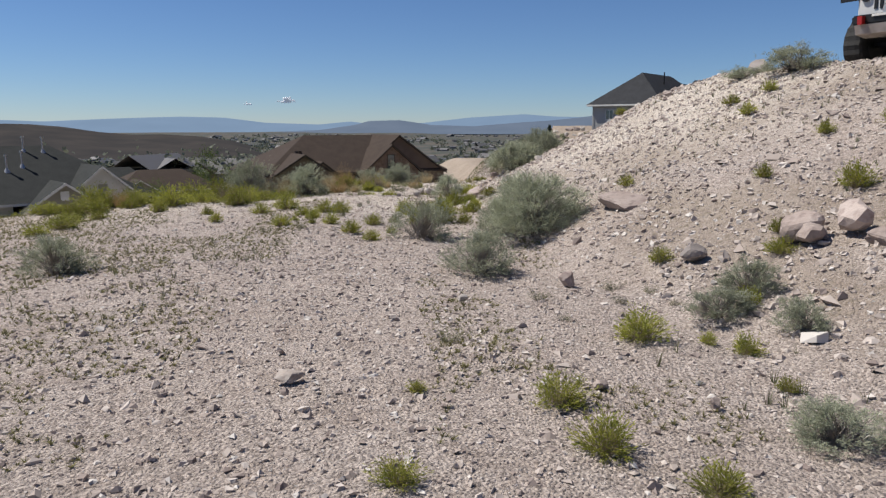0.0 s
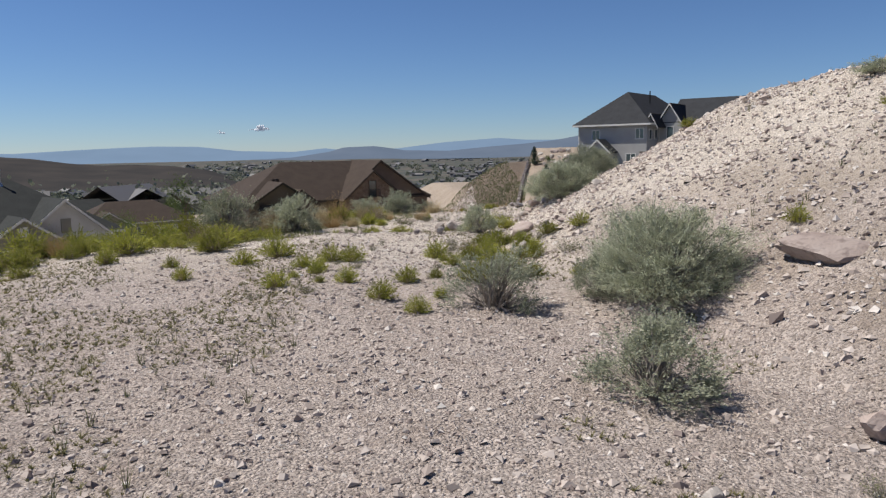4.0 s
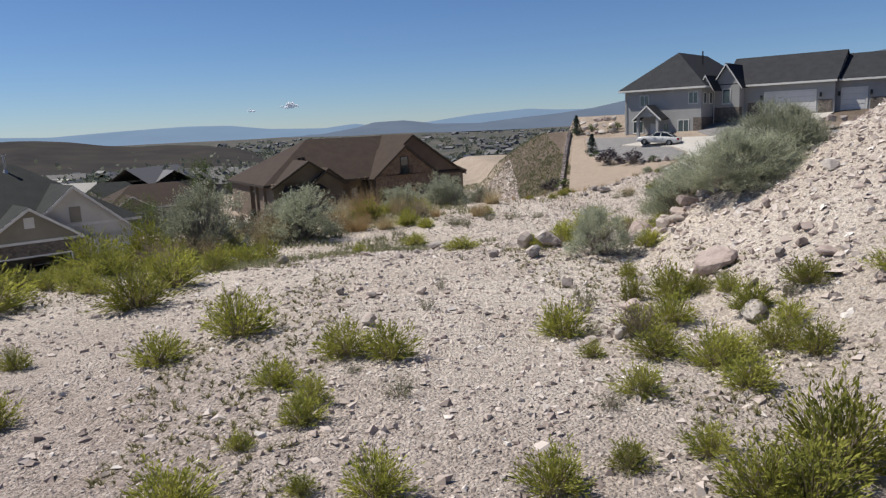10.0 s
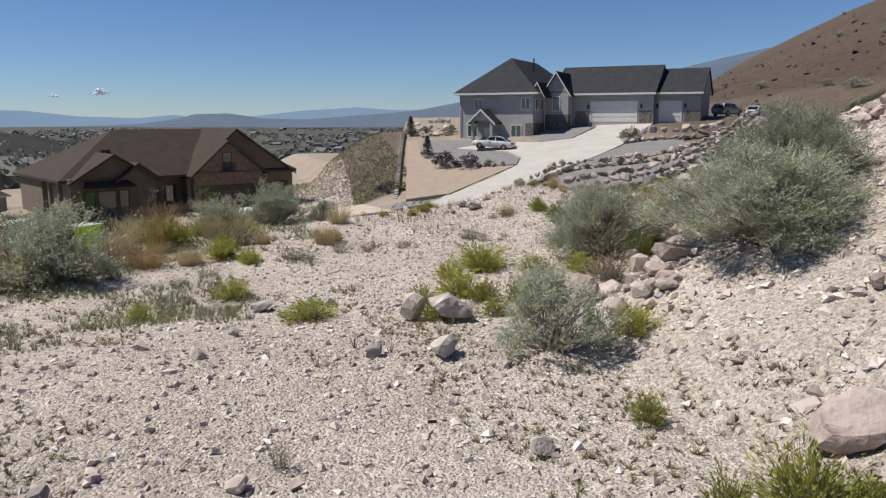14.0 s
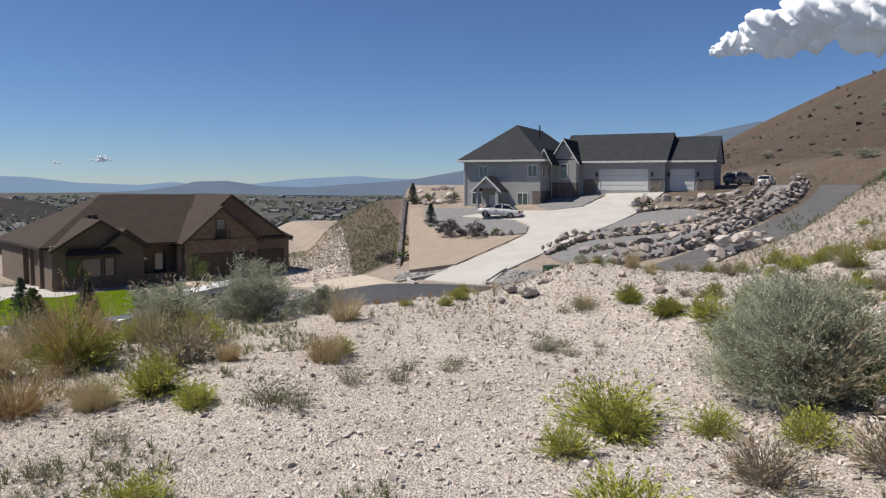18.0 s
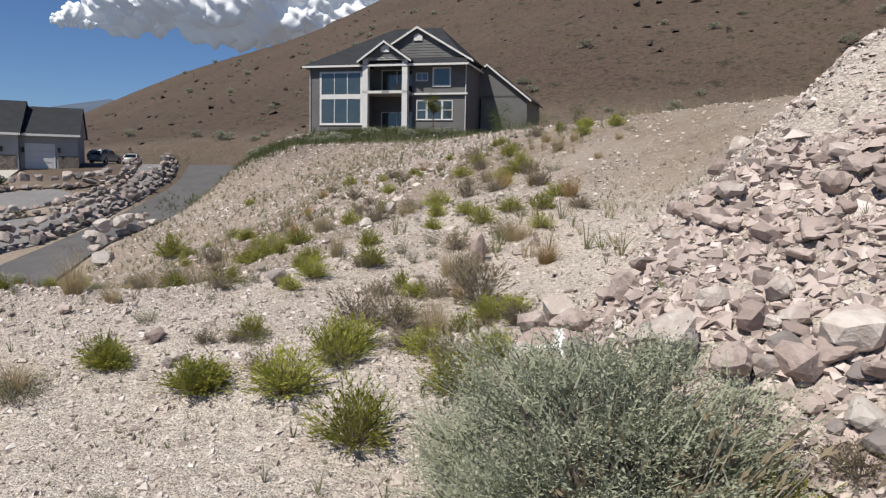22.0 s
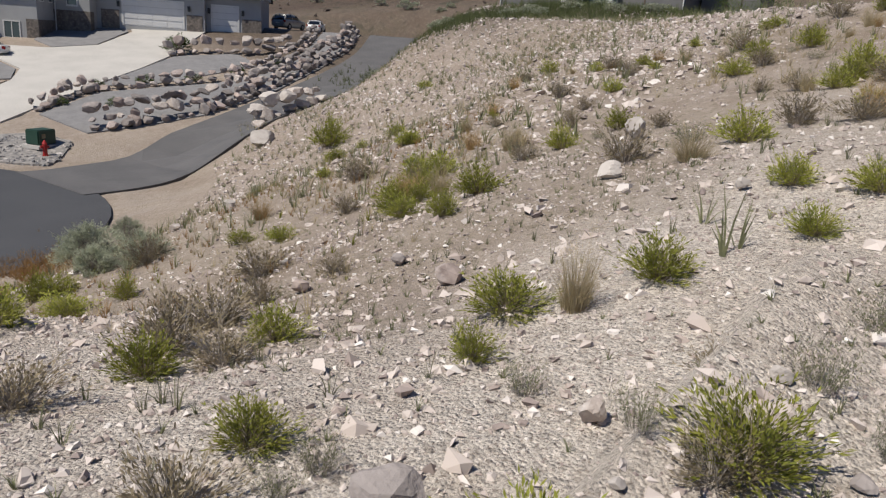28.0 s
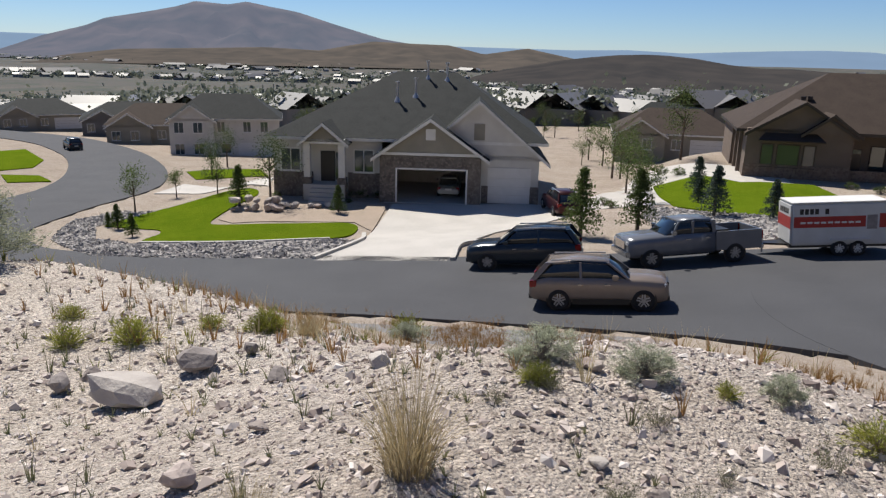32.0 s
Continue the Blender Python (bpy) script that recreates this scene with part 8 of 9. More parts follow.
for e, col in zip([q for q in M_COBBLE.node_tree.nodes if q.type == "VALTORGB"][0].color_ramp.elements, ((0.084, 0.084, 0.0882), (0.143, 0.139, 0.139), (0.218, 0.206, 0.197), (0.302, 0.277, 0.26), (0.437, 0.403, 0.378))):
    e.color = (*col, 1)
for k, (nm, pl, cnt) in enumerate((("cobbles_swale", [(-20.6, 48.6), (-27.9, 44.7), (-33.4, 42.5), (-41.6, 43.3), (-47.0, 46.6), (-48.0, 50.6), (-45.6, 52.4), (-43.6, 47.0), (-39.5, 45.2), (-34.9, 45.6), (-28.8, 49.0), (-24.7, 52.6), (-22.6, 52.9)], 14000), ("cobbles_brown_house", [(-12.5, 66.5), (-14.6, 72.0), (-9.5, 70.2), (-4.7, 70.0), (2.0, 73.0), (5.0, 71.6), (5.0, 68.2), (0.2, 66.9), (-3.0, 63.5), (-6, 60.5)], 9000), ("cobbles_driveway", [(17.6, 66.7), (20.2, 69.4), (22.3, 68.2), (23.6, 65.6), (21.0, 62.4), (20.0, 63.4)], 1800), ("cobbles_wall", [(11.5, 69.2), (12.6, 74.4), (13.9, 75.4), (17.0, 73.9), (12.6, 70.4)], 1800))):
    scatter_stones(cnt, 60 + k, in_outline(pl), 0.16, 0.42, nm, "grey and tan cobbles filling a street-side strip", M_COBBLE, 0.75, 1.3)
scatter_stones(9500, 9, cut_face, 0.10, 0.55, "rubble_cut", "pale broken rock on the cut bank", M_LOOSE, 0.7)
# heap of pinkish rocks at the foot of the mound
def heap(r, n):
    x, y = 4.3 + 3.2 * r.uniform(0, 1, n), 20.4 + 3.3 * r.uniform(0, 1, n)
    k = ground(x, y, fine=False) > -0.27
    return x[k], y[k]


M_PINKLOOSE = M_LOOSE.copy()
M_PINKLOOSE.name = "pinkish_rubble"
for e, col in zip([q for q in M_PINKLOOSE.node_tree.nodes if q.type == "VALTORGB"][0].color_ramp.elements, ((0.18, 0.145, 0.13), (0.29, 0.235, 0.21), (0.36, 0.295, 0.265), (0.43, 0.36, 0.325), (0.54, 0.475, 0.435))):
    e.color = (*col, 1)
scatter_stones(5200, 92, heap, 0.04, 0.17, "rubble_heap", "pinkish broken rubble heaped below the mound", M_PINKLOOSE, 0.75, 1.5)
rp = random.Random(91)
for i in range(170):
    x = 4.4 + 3.0 * rp.random()
    y = 20.6 + 2.9 * rp.random()
    if ground(x, y, fine=False) < -0.25 or math.hypot(x - XR[0] + 0.1, y - XR[1] + 0.25) < 0.85 or math.hypot(x - 4.1, y - 22.8) < 0.8:
        continue
    rock(x, y, rp.choice((0.12, 0.15, 0.18, 0.23, 0.29)) * rp.uniform(0.8, 1.2), rp.choice((M_REDSTONE, M_REDSTONE, M_REDSTONE, M_STONE)), zs=0.8, sink=0.10, group="rocks at the mound's foot", label="angular pinkish rock in a heap below the mound")


def scatter_blades(n, seed, place, h, w, spread, name, label, material, per=9):
    """Small tufts over an area, joined."""
    r = rng_of(seed)
    x, y = place(r, n)
    V, F, o = [], [], 0
    variants = [blades(r, per, 0.10, 1.0, w / h, spread, 0.2, 2, 0.6)[:2] for _ in range(12)]
    z = ground(x, y)
    s = h * r.uniform(0.5, 1.3, len(x))
    a = r.uniform(0, 6.28, len(x))
    for i in range(len(x)):
        v, f = variants[i % 12]
        c, d = math.cos(a[i]), math.sin(a[i])
        V.append(np.stack([x[i] + s[i] * (v[:, 0] * c - v[:, 1] * d), y[i] + s[i] * (v[:, 0] * d + v[:, 1] * c), z[i] + s[i] * v[:, 2]], 1))
        F.append(f + o)
        o += len(v)
    ob = raw(name, np.concatenate(V), np.concatenate(F), material)
    return tagged(ob, label, "weeds", kind="stuff")


def weedy(r, n):
    x, y = wide_bench(r, n)
    k = (vnoise(x, y, 2.4, 31) > 0.62) & (np.hypot(x + 0.2, y - 22) > 2.5)
    return x[k], y[k]


def far_slope(r, n):
    x, y = r.uniform(16, 60, n), r.uniform(32, 67, n)
    z = ground(x, y, fine=False)
    south = (x - 30.6) * 0.41 - (y - 58.5) * 0.91
    k = (z > street_z(x) + 0.7) & (south > 0.8)
    return x[k], y[k]


scatter_stones(26000, 10, far_slope, 0.06, 0.30, "stones_far_slope", "pale stones strewn over the slope above the lane", M_LOOSE)
scatter_blades(2600, 81, far_slope, 0.30, 0.025, 0.7, "weeds_far_slope", "tan and olive tufts on the slope above the lane", M_WEED)


def left_weeds(r, n):
    x, y = r.uniform(-9.5, 2.0, n), r.uniform(3.5, 21, n)
    k = (vnoise(x, y, 1.9, 37) * 0.6 + vnoise(x, y, 0.6, 38) * 0.4 > 0.53 + 0.02 * x) & (past_edge(x, y) < 1.5) & (np.abs(x + 0.7) > 0.9)
    return x[k], y[k]


def rim(r, n):
    x, y = r.uniform(-12, 20, n), r.uniform(4, 44, n)
    d = past_edge(x, y)
    k = (d > -1.6) & (d < 7) & (vnoise(x, y, 1.8, 33) > 0.42)
    return x[k], y[k]


def verge_side(r, n):
    t = r.uniform(0, 1, n)
    x = -14 + 30 * t
    y = np.interp(x, [-14, -8, -3, 1.5, 4.5, 10, 16], [39.4, 42.4, 44.2, 44.7, 44.3, 45.0, 47.2]) + r.normal(0, 0.9, n)
    k = vnoise(x, y, 1.1, 49) > 0.38
    return x[k], y[k]


def slope_grass(r, n):
    x, y = r.uniform(9, 62, n), r.uniform(16, 62, n)
    k = (vnoise(x, y, 5, 35) * 0.65 + vnoise(x, y, 1.4, 36) * 0.35 > 0.5) & (ground(x, y, fine=False) > street_z(x) + 1.5)
    return x[k], y[k]


def yard_slope(r, n):
    y = r.uniform(88, 122, n)
    return 9 + (y - 84) * 0.1 + r.uniform(2.2 - 9 * S(96, 104, y), 8, n), y


scatter_blades(4200, 71, weedy, 0.13, 0.006, 0.5, "weeds_bench", "sparse grey-green weeds between the stones", M_WEED)
def crest_strip(r, n):
    t = r.uniform(0, 1, n)
    return 46 + 14 * t + r.normal(0, 2.4, n), 64.0 - 15 * t + r.normal(0, 3.2, n)


scatter_blades(3600, 70, crest_strip, 0.55, 0.03, 0.6, "crest_grass", "green grass strip along the crest below the slate house", M_CRESTGRASS)
scatter_blades(30000, 78, left_weeds, 0.034, 0.008, 1.7, "weed_mats", "low olive and brown weeds matting the gravel", M_MATWEED)
def rim_rust(r, n):
    x, y = r.uniform(-6, 22, n), r.uniform(20, 44, n)
    d = past_edge(x, y)
    k = (d > -0.2) & (d < 5) & (vnoise(x, y, 1.6, 43) > 0.38) & (ground(x, y, fine=False) > street_z(x) + 0.3)
    return x[k], y[k]


def end_weeds(r, n):
    x, y = r.uniform(2.5, 16, n), r.uniform(22.5, 34, n)
    k = (past_edge(x, y) < 1.2) & (vnoise(x, y, 1.3, 45) > 0.45)
    return x[k], y[k]


def end_bench(r, n):
    x, y = r.uniform(2.0, 14, n), r.uniform(21.5, 33, n)
    k = past_edge(x, y) < 1.5
    return x[k], y[k]


def west_weeds(r, n):
    x, y = r.uniform(-5.5, 0.6, n), r.uniform(19.5, 28, n)
    k = (past_edge(x, y) < 1.0) & (vnoise(x, y, 1.5, 47) * 0.6 + vnoise(x, y, 0.5, 48) * 0.4 > 0.34 + 0.11 * np.clip(x + 3.2, 0, 4) - 0.03 * (y - 22))
    return x[k], y[k]


scatter_blades(9000, 82, west_weeds, 0.085, 0.007, 0.9, "weeds_west", "grey-green and olive weeds along the west side of the bench", M_WEED)
scatter_stones(26000, 8, end_bench, 0.012, 0.06, "gravel_end", "loose chalky gravel at the end of the bench", M_LOOSE, 0.6, 2.6)
scatter_blades(6000, 79, rim_rust, 0.15, 0.008, 0.5, "rust_grass_rim", "rust and straw-coloured dry grass below the rim", M_RUST)
scatter_blades(2400, 80, end_weeds, 0.06, 0.006, 0.9, "weeds_end", "small grey-green weeds sprinkled over the gravel", M_WEED)
scatter_blades(4200, 72, rim, 0.22, 0.006, 0.6, "weeds_rim", "dry grass and weeds along the bench rim", M_STRAW)
scatter_blades(1500, 73, rim, 0.15, 0.010, 0.7, "weeds_green_rim", "green weeds along the bench rim", M_RABBIT)
scatter_blades(11000, 74, verge_side, 0.27, 0.008, 0.6, "rust_grass_verge", "rust-coloured dry grass along the street verge", M_RUST)
scatter_blades(7000, 75, slope_grass, 0.30, 0.012, 0.6, "slope_grass", "dry tan grass tufts over the hillside", M_STRAW)
scatter_blades(4500, 76, slope_grass, 0.34, 0.016, 0.6, "slope_weeds", "olive weeds over the hillside", M_WEED)
scatter_blades(5200, 77, yard_slope, 0.3, 0.03, 0.7, "bank_grass", "olive and yellow grass on the bank above the cut", M_WEED)


# -- trees --
def spruce(x, y, h, z=None, label="young blue-green spruce tree in the garden", mtl=None):
    r = rng_of(int(abs(x * 13 + y * 7)) + 5)
    t = rooted("spruce_tree", pose(x, y, gz(x, y) if z is None else z, 0, 0, r.uniform(0, 360)), label, "tree", "garden spruces")
    cyl("trunk", 0, 0, 0, h * 0.95, 0.035 * h, M_WOOD, t, 8, 0.006 * h)
    at, n = [], int(150 + 40 * h)
    for i in range(n):
        u = r.uniform(0.06, 1.0) ** 0.8
        R = 0.36 * h * (1 - u) ** 0.85 + 0.03 * h
        a = r.uniform(0, 6.28)
        k = np.linspace(0.15, 1, 7)
        at.append(np.stack([R * k * math.cos(a), R * k * math.sin(a), h * u - 0.10 * R * k + 0.0 * k], 1))
    at = np.concatenate(at)
    at = np.concatenate([at, at + r.normal(0, 0.03 * h / 2, at.shape)])
    raw("crown", *leaves(r, at, 0.030 * h ** 0.6, 0.0, 2.6), mtl or M_SPRUCE, t)


def leafy(x, y, h, z=None, label="small leafy garden tree with a thin trunk", mtl=None, cr=0.28, low=0.35, group="garden trees"):
    r = rng_of(int(abs(x * 17 + y * 11)) + 9)
    t = rooted("leafy_tree", pose(x, y, gz(x, y) if z is None else z), label, "tree", group)
    cyl("trunk", 0, 0, 0, h * 0.7, 0.022 * h, M_WOOD, t, 8, 0.008 * h)
    bm = bmesh.new()
    for i in range(7):
        a, b = r.uniform(0, 6.28), r.uniform(low, 0.62) * h
        m = Matrix.Translation((0, 0, b)) @ Matrix.Rotation(a, 4, "Z") @ Matrix.Rotation(radians(r.uniform(28, 55)), 4, "Y") @ Matrix.Translation((0, 0, 0.14 * h))
        bmesh.ops.create_cone(bm, cap_ends=True, segments=5, radius1=0.010 * h, radius2=0.003 * h, depth=0.28 * h, matrix=m)
    tagged(part("branchwork", bm, M_WOOD, t), kind="stuff")
    n = int(260 + 60 * h)
    c = np.stack([r.normal(0, cr * 0.5, 14) * h, r.normal(0, cr * 0.5, 14) * h, r.uniform(low + 0.08, 0.95, 14) * h], 1)
    at = c[r.randint(0, 14, n * 3)] + r.normal(0, cr * 0.28, (n * 3, 3)) * h
    raw("crown", *leaves(r, at, 0.035 * h ** 0.5, 0.0, 1.8), mtl or M_LEAF, t)


for x, y, h in ((-12.3, 59.6, 3.6), (-10.6, 62.6, 3.3), (-8.9, 68.6, 2.9), (-5.7, 69.0, 2.2), (-16.0, 82.4, 2.9), (-13.5, 77.0, 1.9)):
    spruce(x, y, h, mtl=M_LEAF if h in (3.6, 3.3) else None, label="slender green garden conifer beside the street" if h in (3.6, 3.3) else "young blue-green spruce tree in the garden")
for x, y, h in ((-46.4, 51.1, 3.6), (-50.9, 56.8, 2.6), (-36.9, 56.9, 4.8), (-44.6, 57.1, 2.8), (-61, 66, 4.2), (-68, 72, 4.6), (-17.5, 75.5, 3.8), (-3.0, 88.0, 3.0), (-16.5, 74.0, 3.2), (-22.5, 83, 4.5), (-24, 88, 4.0)):
    leafy(x, y, h)
for x, y, h in ((-38.0, 55.0, 2.9), (-41.7, 47.7, 1.7), (-37.7, 46.9, 1.5), (-31.1, 58.5, 1.9), (-43.0, 47.6, 1.0)):
    spruce(x, y, h, label="narrow dark columnar shrub in the lawn", mtl=M_LEAF)
rt = random.Random(23)
for i in range(46):
    x, y = rt.uniform(-125, -18), rt.uniform(80, 175)
    if y > 60 - 0.3 * x and not (-60 < x < -10 and y < 92):
        leafy(x, y, rt.uniform(3.0, 7.0), label="leafy green garden tree among the lower houses", group="trees among the lower houses")
leafy(64.0, 53.6, 4.2, label="slim yellow-green tree before the slate house", mtl=M_YELLOWLEAF, cr=0.14, low=0.5)
for x, y, h in ((68.5, 48.6, 3.4), (66.6, 46.8, 2.4), (70.5, 45.2, 2.6), (61.5, 43.5, 1.8), (72, 42, 2.6)):
    leafy(x, y, h, label="dense green shrub beside the slate house", cr=0.42, low=0.02, group="shrubs by the slate house")
for x, y, h in ((20.8, 93.5, 2.3), (22.6, 108.5, 2.6)):
    spruce(x, y, h, label="small dark columnar juniper above the gravel", mtl=M_SPRUCE)


def mounded(x, y, d, mtl, label, z=None):
    ob = copy_thing(KINDS["FAR"][1], Matrix.Translation((x, y, gz(x, y) if z is None else z)) @ Matrix.Rotation(x, 4, "Z") @ Matrix.Diagonal((d, d, d * 0.5, 1)))
    for ch in ob.children:
        if ch.name.startswith("foliage"):
            ch.data = ch.data.copy()
            ch.data.materials.clear()
            ch.data.materials.append(mtl)
    ob.name = "garden_shrub"
    return tagged(ob, label, "shrub", "rounded garden shrubs")


M_PURPLE = leafmat("dusky_purple_leaf", (0.0714, 0.0588, 0.0714), (0.0504, 0.042, 0.0504))
for x, y, d in ((21.3, 88.6, 2.1), (20.4, 84.9, 2.6), (22.3, 83.4, 2.7), (14.4, 84.6, 2.6)):
    mounded(x, y, d, M_PURPLE, "dusky purple-grey rounded garden shrub", float(yard_z(x, y)) if x > 16 else None)
for x, y, d in ((24.2, 82.4, 1.3), (20.6, 91.2, 1.4), (40.9, 84.2, 2.6), (15.2, 83.2, 1.8), (36.0, 74.0, 1.2), (33.0, 75.2, 1.2), (40, 74.3, 1.2), (30, 76, 1.0), (44, 75, 1.3), (26.2, 72.8, 1.0), (28.6, 71.0, 1.0), (23.0, 109.0, 2.0), (25.0, 109.5, 1.8), (27.5, 107, 2.0)):
    mounded(x, y, d, M_LEAF, "low green rounded garden shrub among boulders", None)
for x, y, d in ((-1.6, 75.4, 1.6), (0.0, 75.9, 1.5), (1.4, 76.3, 1.7), (2.8, 76.6, 1.5), (-3.2, 75.0, 1.3)):
    mounded(x, y, d, M_SAGE, "low grey-green rounded shrub beside the driveway")
for x, y, d in ((-35.0, 63.0, 1.5), (-34.2, 63.7, 1.6), (-33.5, 64.2, 1.4), (-36.4, 62.2, 1.1), (-38.2, 61.0, 0.9), (-37.2, 61.6, 0.8), (-33.2, 61.2, 0.7), (-38.6, 58.6, 0.8), (-21.5, 73.5, 1.6), (-19.4, 74.0, 1.2), (-17.8, 72.4, 1.2), (-23.0, 90.0, 1.6), (-20.5, 88.6, 1.4), (-4.6, 88.8, 1.2), (2.4, 89.2, 1.0), (-6.8, 89.4, 1.1)):
    mounded(x, y, d, M_LEAF, "small dark green foundation shrub before a house")
# long row of sage on the crest below the slate house
rs = rng_of(88)
for i in range(16):
    t = i / 15
    x, y = 47 + 13 * t + rs.normal(0, 1.0), 63 - 14 * t + rs.normal(0, 1.6)
    ob = copy_thing(KINDS["FAR"][i % 3], Matrix.Translation((x, y, gz(x, y) - 0.1)) @ Matrix.Rotation(i, 4, "Z") @ Matrix.Diagonal((1.7, 1.7, 0.7, 1)))
    tagged(ob, group="sagebrush on the crest")
for i in range(150):
    az, rad = radians(rs.uniform(30, 100)), rs.uniform(115, 420)
    x, y = rad * math.sin(az), 20 + rad * math.cos(az)
    s = rs.uniform(1.0, 3.6)
    ob = copy_thing(KINDS["FAR"][i % 3], Matrix.Translation((x, y, gz(x, y) - 0.2)) @ Matrix.Diagonal((s, s, s * 0.5, 1)))
    tagged(ob, "dark rounded brush on the brown hillside", group="brush on the hillside")


def hillside(r, n):
    az, rad = np.radians(r.uniform(30, 105, n)), r.uniform(110, 430, n)
    return rad * np.sin(az), 20 + rad * np.cos(az)


M_HILLROCK = mat("dark_hill_rock", (0.060, 0.045, 0.036), (0.085, 0.064, 0.051), 1.0, 0.95)
scatter_stones(1300, 12, hillside, 0.4, 2.8, "hillside_boulders", "dark boulders strewn over the brown hillside", M_HILLROCK, 0.7, 2.4)
# -- valley town and distance --
def town():
    """Hundreds of small houses and tree clumps on the valley floor, joined."""
    r = rng_of(5)
    n = 9500
    az, rad = np.radians(r.uniform(-82, 34, n)), 170 * (3400 / 170) ** (r.uniform(0, 1, n) ** 0.75)
    x, y = rad * np.sin(az), 40 + rad * np.cos(az)
    keep = ~((vnoise(x, y, 260, 41) < 0.42) & (rad > 500)) & ~((rad < 260) & ((x > -45) | (y < 110)))
    x, y, rad = x[keep], y[keep], rad[keep]
    z = ground(x, y)
    house = np.arange(len(x)) % 5 < 2
    # houses: a box and two roof planes each
    hx, hy, hz = x[house], y[house], z[house]
    m = len(hx)
    w, d, h = r.uniform(9, 20, m), r.uniform(8, 12, m), r.uniform(3, 5.5, m)
    large = (r.uniform(0, 1, m) < 0.06) & (rad[house] > 600)
    w, d, h = np.where(large, w * 3.5, w), np.where(large, d * 2, d), np.where(large, 5, h)
    a = r.uniform(0, 3.14, m)
    c, sn = np.cos(a), np.sin(a)

    def corners(rows):
        return np.stack([np.stack([hx + u * c - v * sn, hy + u * sn + v * c, hz + k], 1) for u, v, k in rows], 1)
    wv = corners([(-w / 2, -d / 2, -1), (w / 2, -d / 2, -1), (w / 2, d / 2, -1), (-w / 2, d / 2, -1), (-w / 2, -d / 2, h), (w / 2, -d / 2, h), (w / 2, d / 2, h), (-w / 2, d / 2, h)]).reshape(-1, 3)
    wf = (np.array([(0, 1, 5, 4), (1, 2, 6, 5), (2, 3, 7, 6), (3, 0, 4, 7)])[None] + (np.arange(m) * 8)[:, None, None]).reshape(-1, 4)
    e, k = 0.6, h + 0.32 * d
    rv = corners([(-w / 2 - e, -d / 2 - e, h), (w / 2 + e, -d / 2 - e, h), (w / 2 + e, 0 * d, k), (-w / 2 - e, 0 * d, k), (-w / 2 - e, d / 2 + e, h), (w / 2 + e, d / 2 + e, h)]).reshape(-1, 3)
    rf = (np.array([(0, 1, 2, 3), (3, 2, 5, 4)])[None] + (np.arange(m) * 6)[:, None, None]).reshape(-1, 4)
    # trees: three clumps at each place, of many small leaf patches
    tv = []
    for near, count, size in ((True, 90, 0.075), (False, 13, 0.24)):
        sel = ~house & ((rad < 520) == near)
        at = np.repeat(np.stack([x[sel], y[sel], z[sel]], 1), 3, 0)
        at[:, :2] += r.normal(0, 6, (len(at), 2))
        high = np.repeat(r.uniform(4, 9, len(at)), count)
        p = np.repeat(at, count, 0)
        p = p + r.normal(0, 1, p.shape) * high[:, None] * [0.32, 0.32, 0.3]
        p[:, 2] += high * 0.55
        u1 = r.normal(0, 1, p.shape)
        u1 /= np.linalg.norm(u1, axis=1)[:, None]
        u2 = np.cross(u1, r.normal(0, 1, p.shape))
        u2 /= np.linalg.norm(u2, axis=1)[:, None] + 1e-9
        q = (high * size)[:, None]
        tv.append(np.stack([p - u1 * q, p + u2 * q, p + u1 * q, p - u2 * q], 1).reshape(-1, 3))
    tv = np.concatenate(tv)
    tf = np.arange(len(tv)).reshape(-1, 4)
    # wall, roof and tree colours kept close together to imitate distance haze
    m1 = bpy.data.materials.new("town_walls")
    m2 = bpy.data.materials.new("town_roofs")
    for m, cols in ((m1, ((0.14, 0.138, 0.136), (0.12, 0.114, 0.107), (0.19, 0.19, 0.193))), (m2, ((0.085, 0.086, 0.09), (0.105, 0.098, 0.094), (0.13, 0.13, 0.135)))):
        m.use_nodes = True
        g = m.node_tree.nodes.new("ShaderNodeNewGeometry")
        c = m.node_tree.nodes.new("ShaderNodeValToRGB")
        c.color_ramp.elements[0].color, c.color_ramp.elements[1].color = (*cols[0], 1), (*cols[2], 1)
        e = c.color_ramp.elements.new(0.5)
        e.color = (*cols[1], 1)
        m.node_tree.links.new(g.outputs["Random Per Island"], c.inputs[0])
        m.node_tree.links.new(c.outputs[0], m.node_tree.nodes["Principled BSDF"].inputs["Base Color"])
    tagged(raw("town_houses", wv, wf, m1), "distant pale house walls of the valley town", "town", kind="stuff")
    tagged(raw("town_roofs", rv, rf, m2), "distant grey and brown roofs of the valley town", "town", kind="stuff")
    tagged(raw("town_trees", tv, tf, leafmat("far_trees", (0.15, 0.17, 0.125), (0.18, 0.195, 0.15))), "dark green tree clumps among the valley houses", "trees", kind="stuff")


town()


def backdrop_mat(name, col, haze_glow, rough_col=None, scale=0.004):
    """A distant range: dull rock with the air's pale haze imitated by emission."""
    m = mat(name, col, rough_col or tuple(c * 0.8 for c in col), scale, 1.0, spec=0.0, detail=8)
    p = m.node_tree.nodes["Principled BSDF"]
    p.inputs["Emission Color"].default_value = (*haze_glow, 1)
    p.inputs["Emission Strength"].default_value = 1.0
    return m


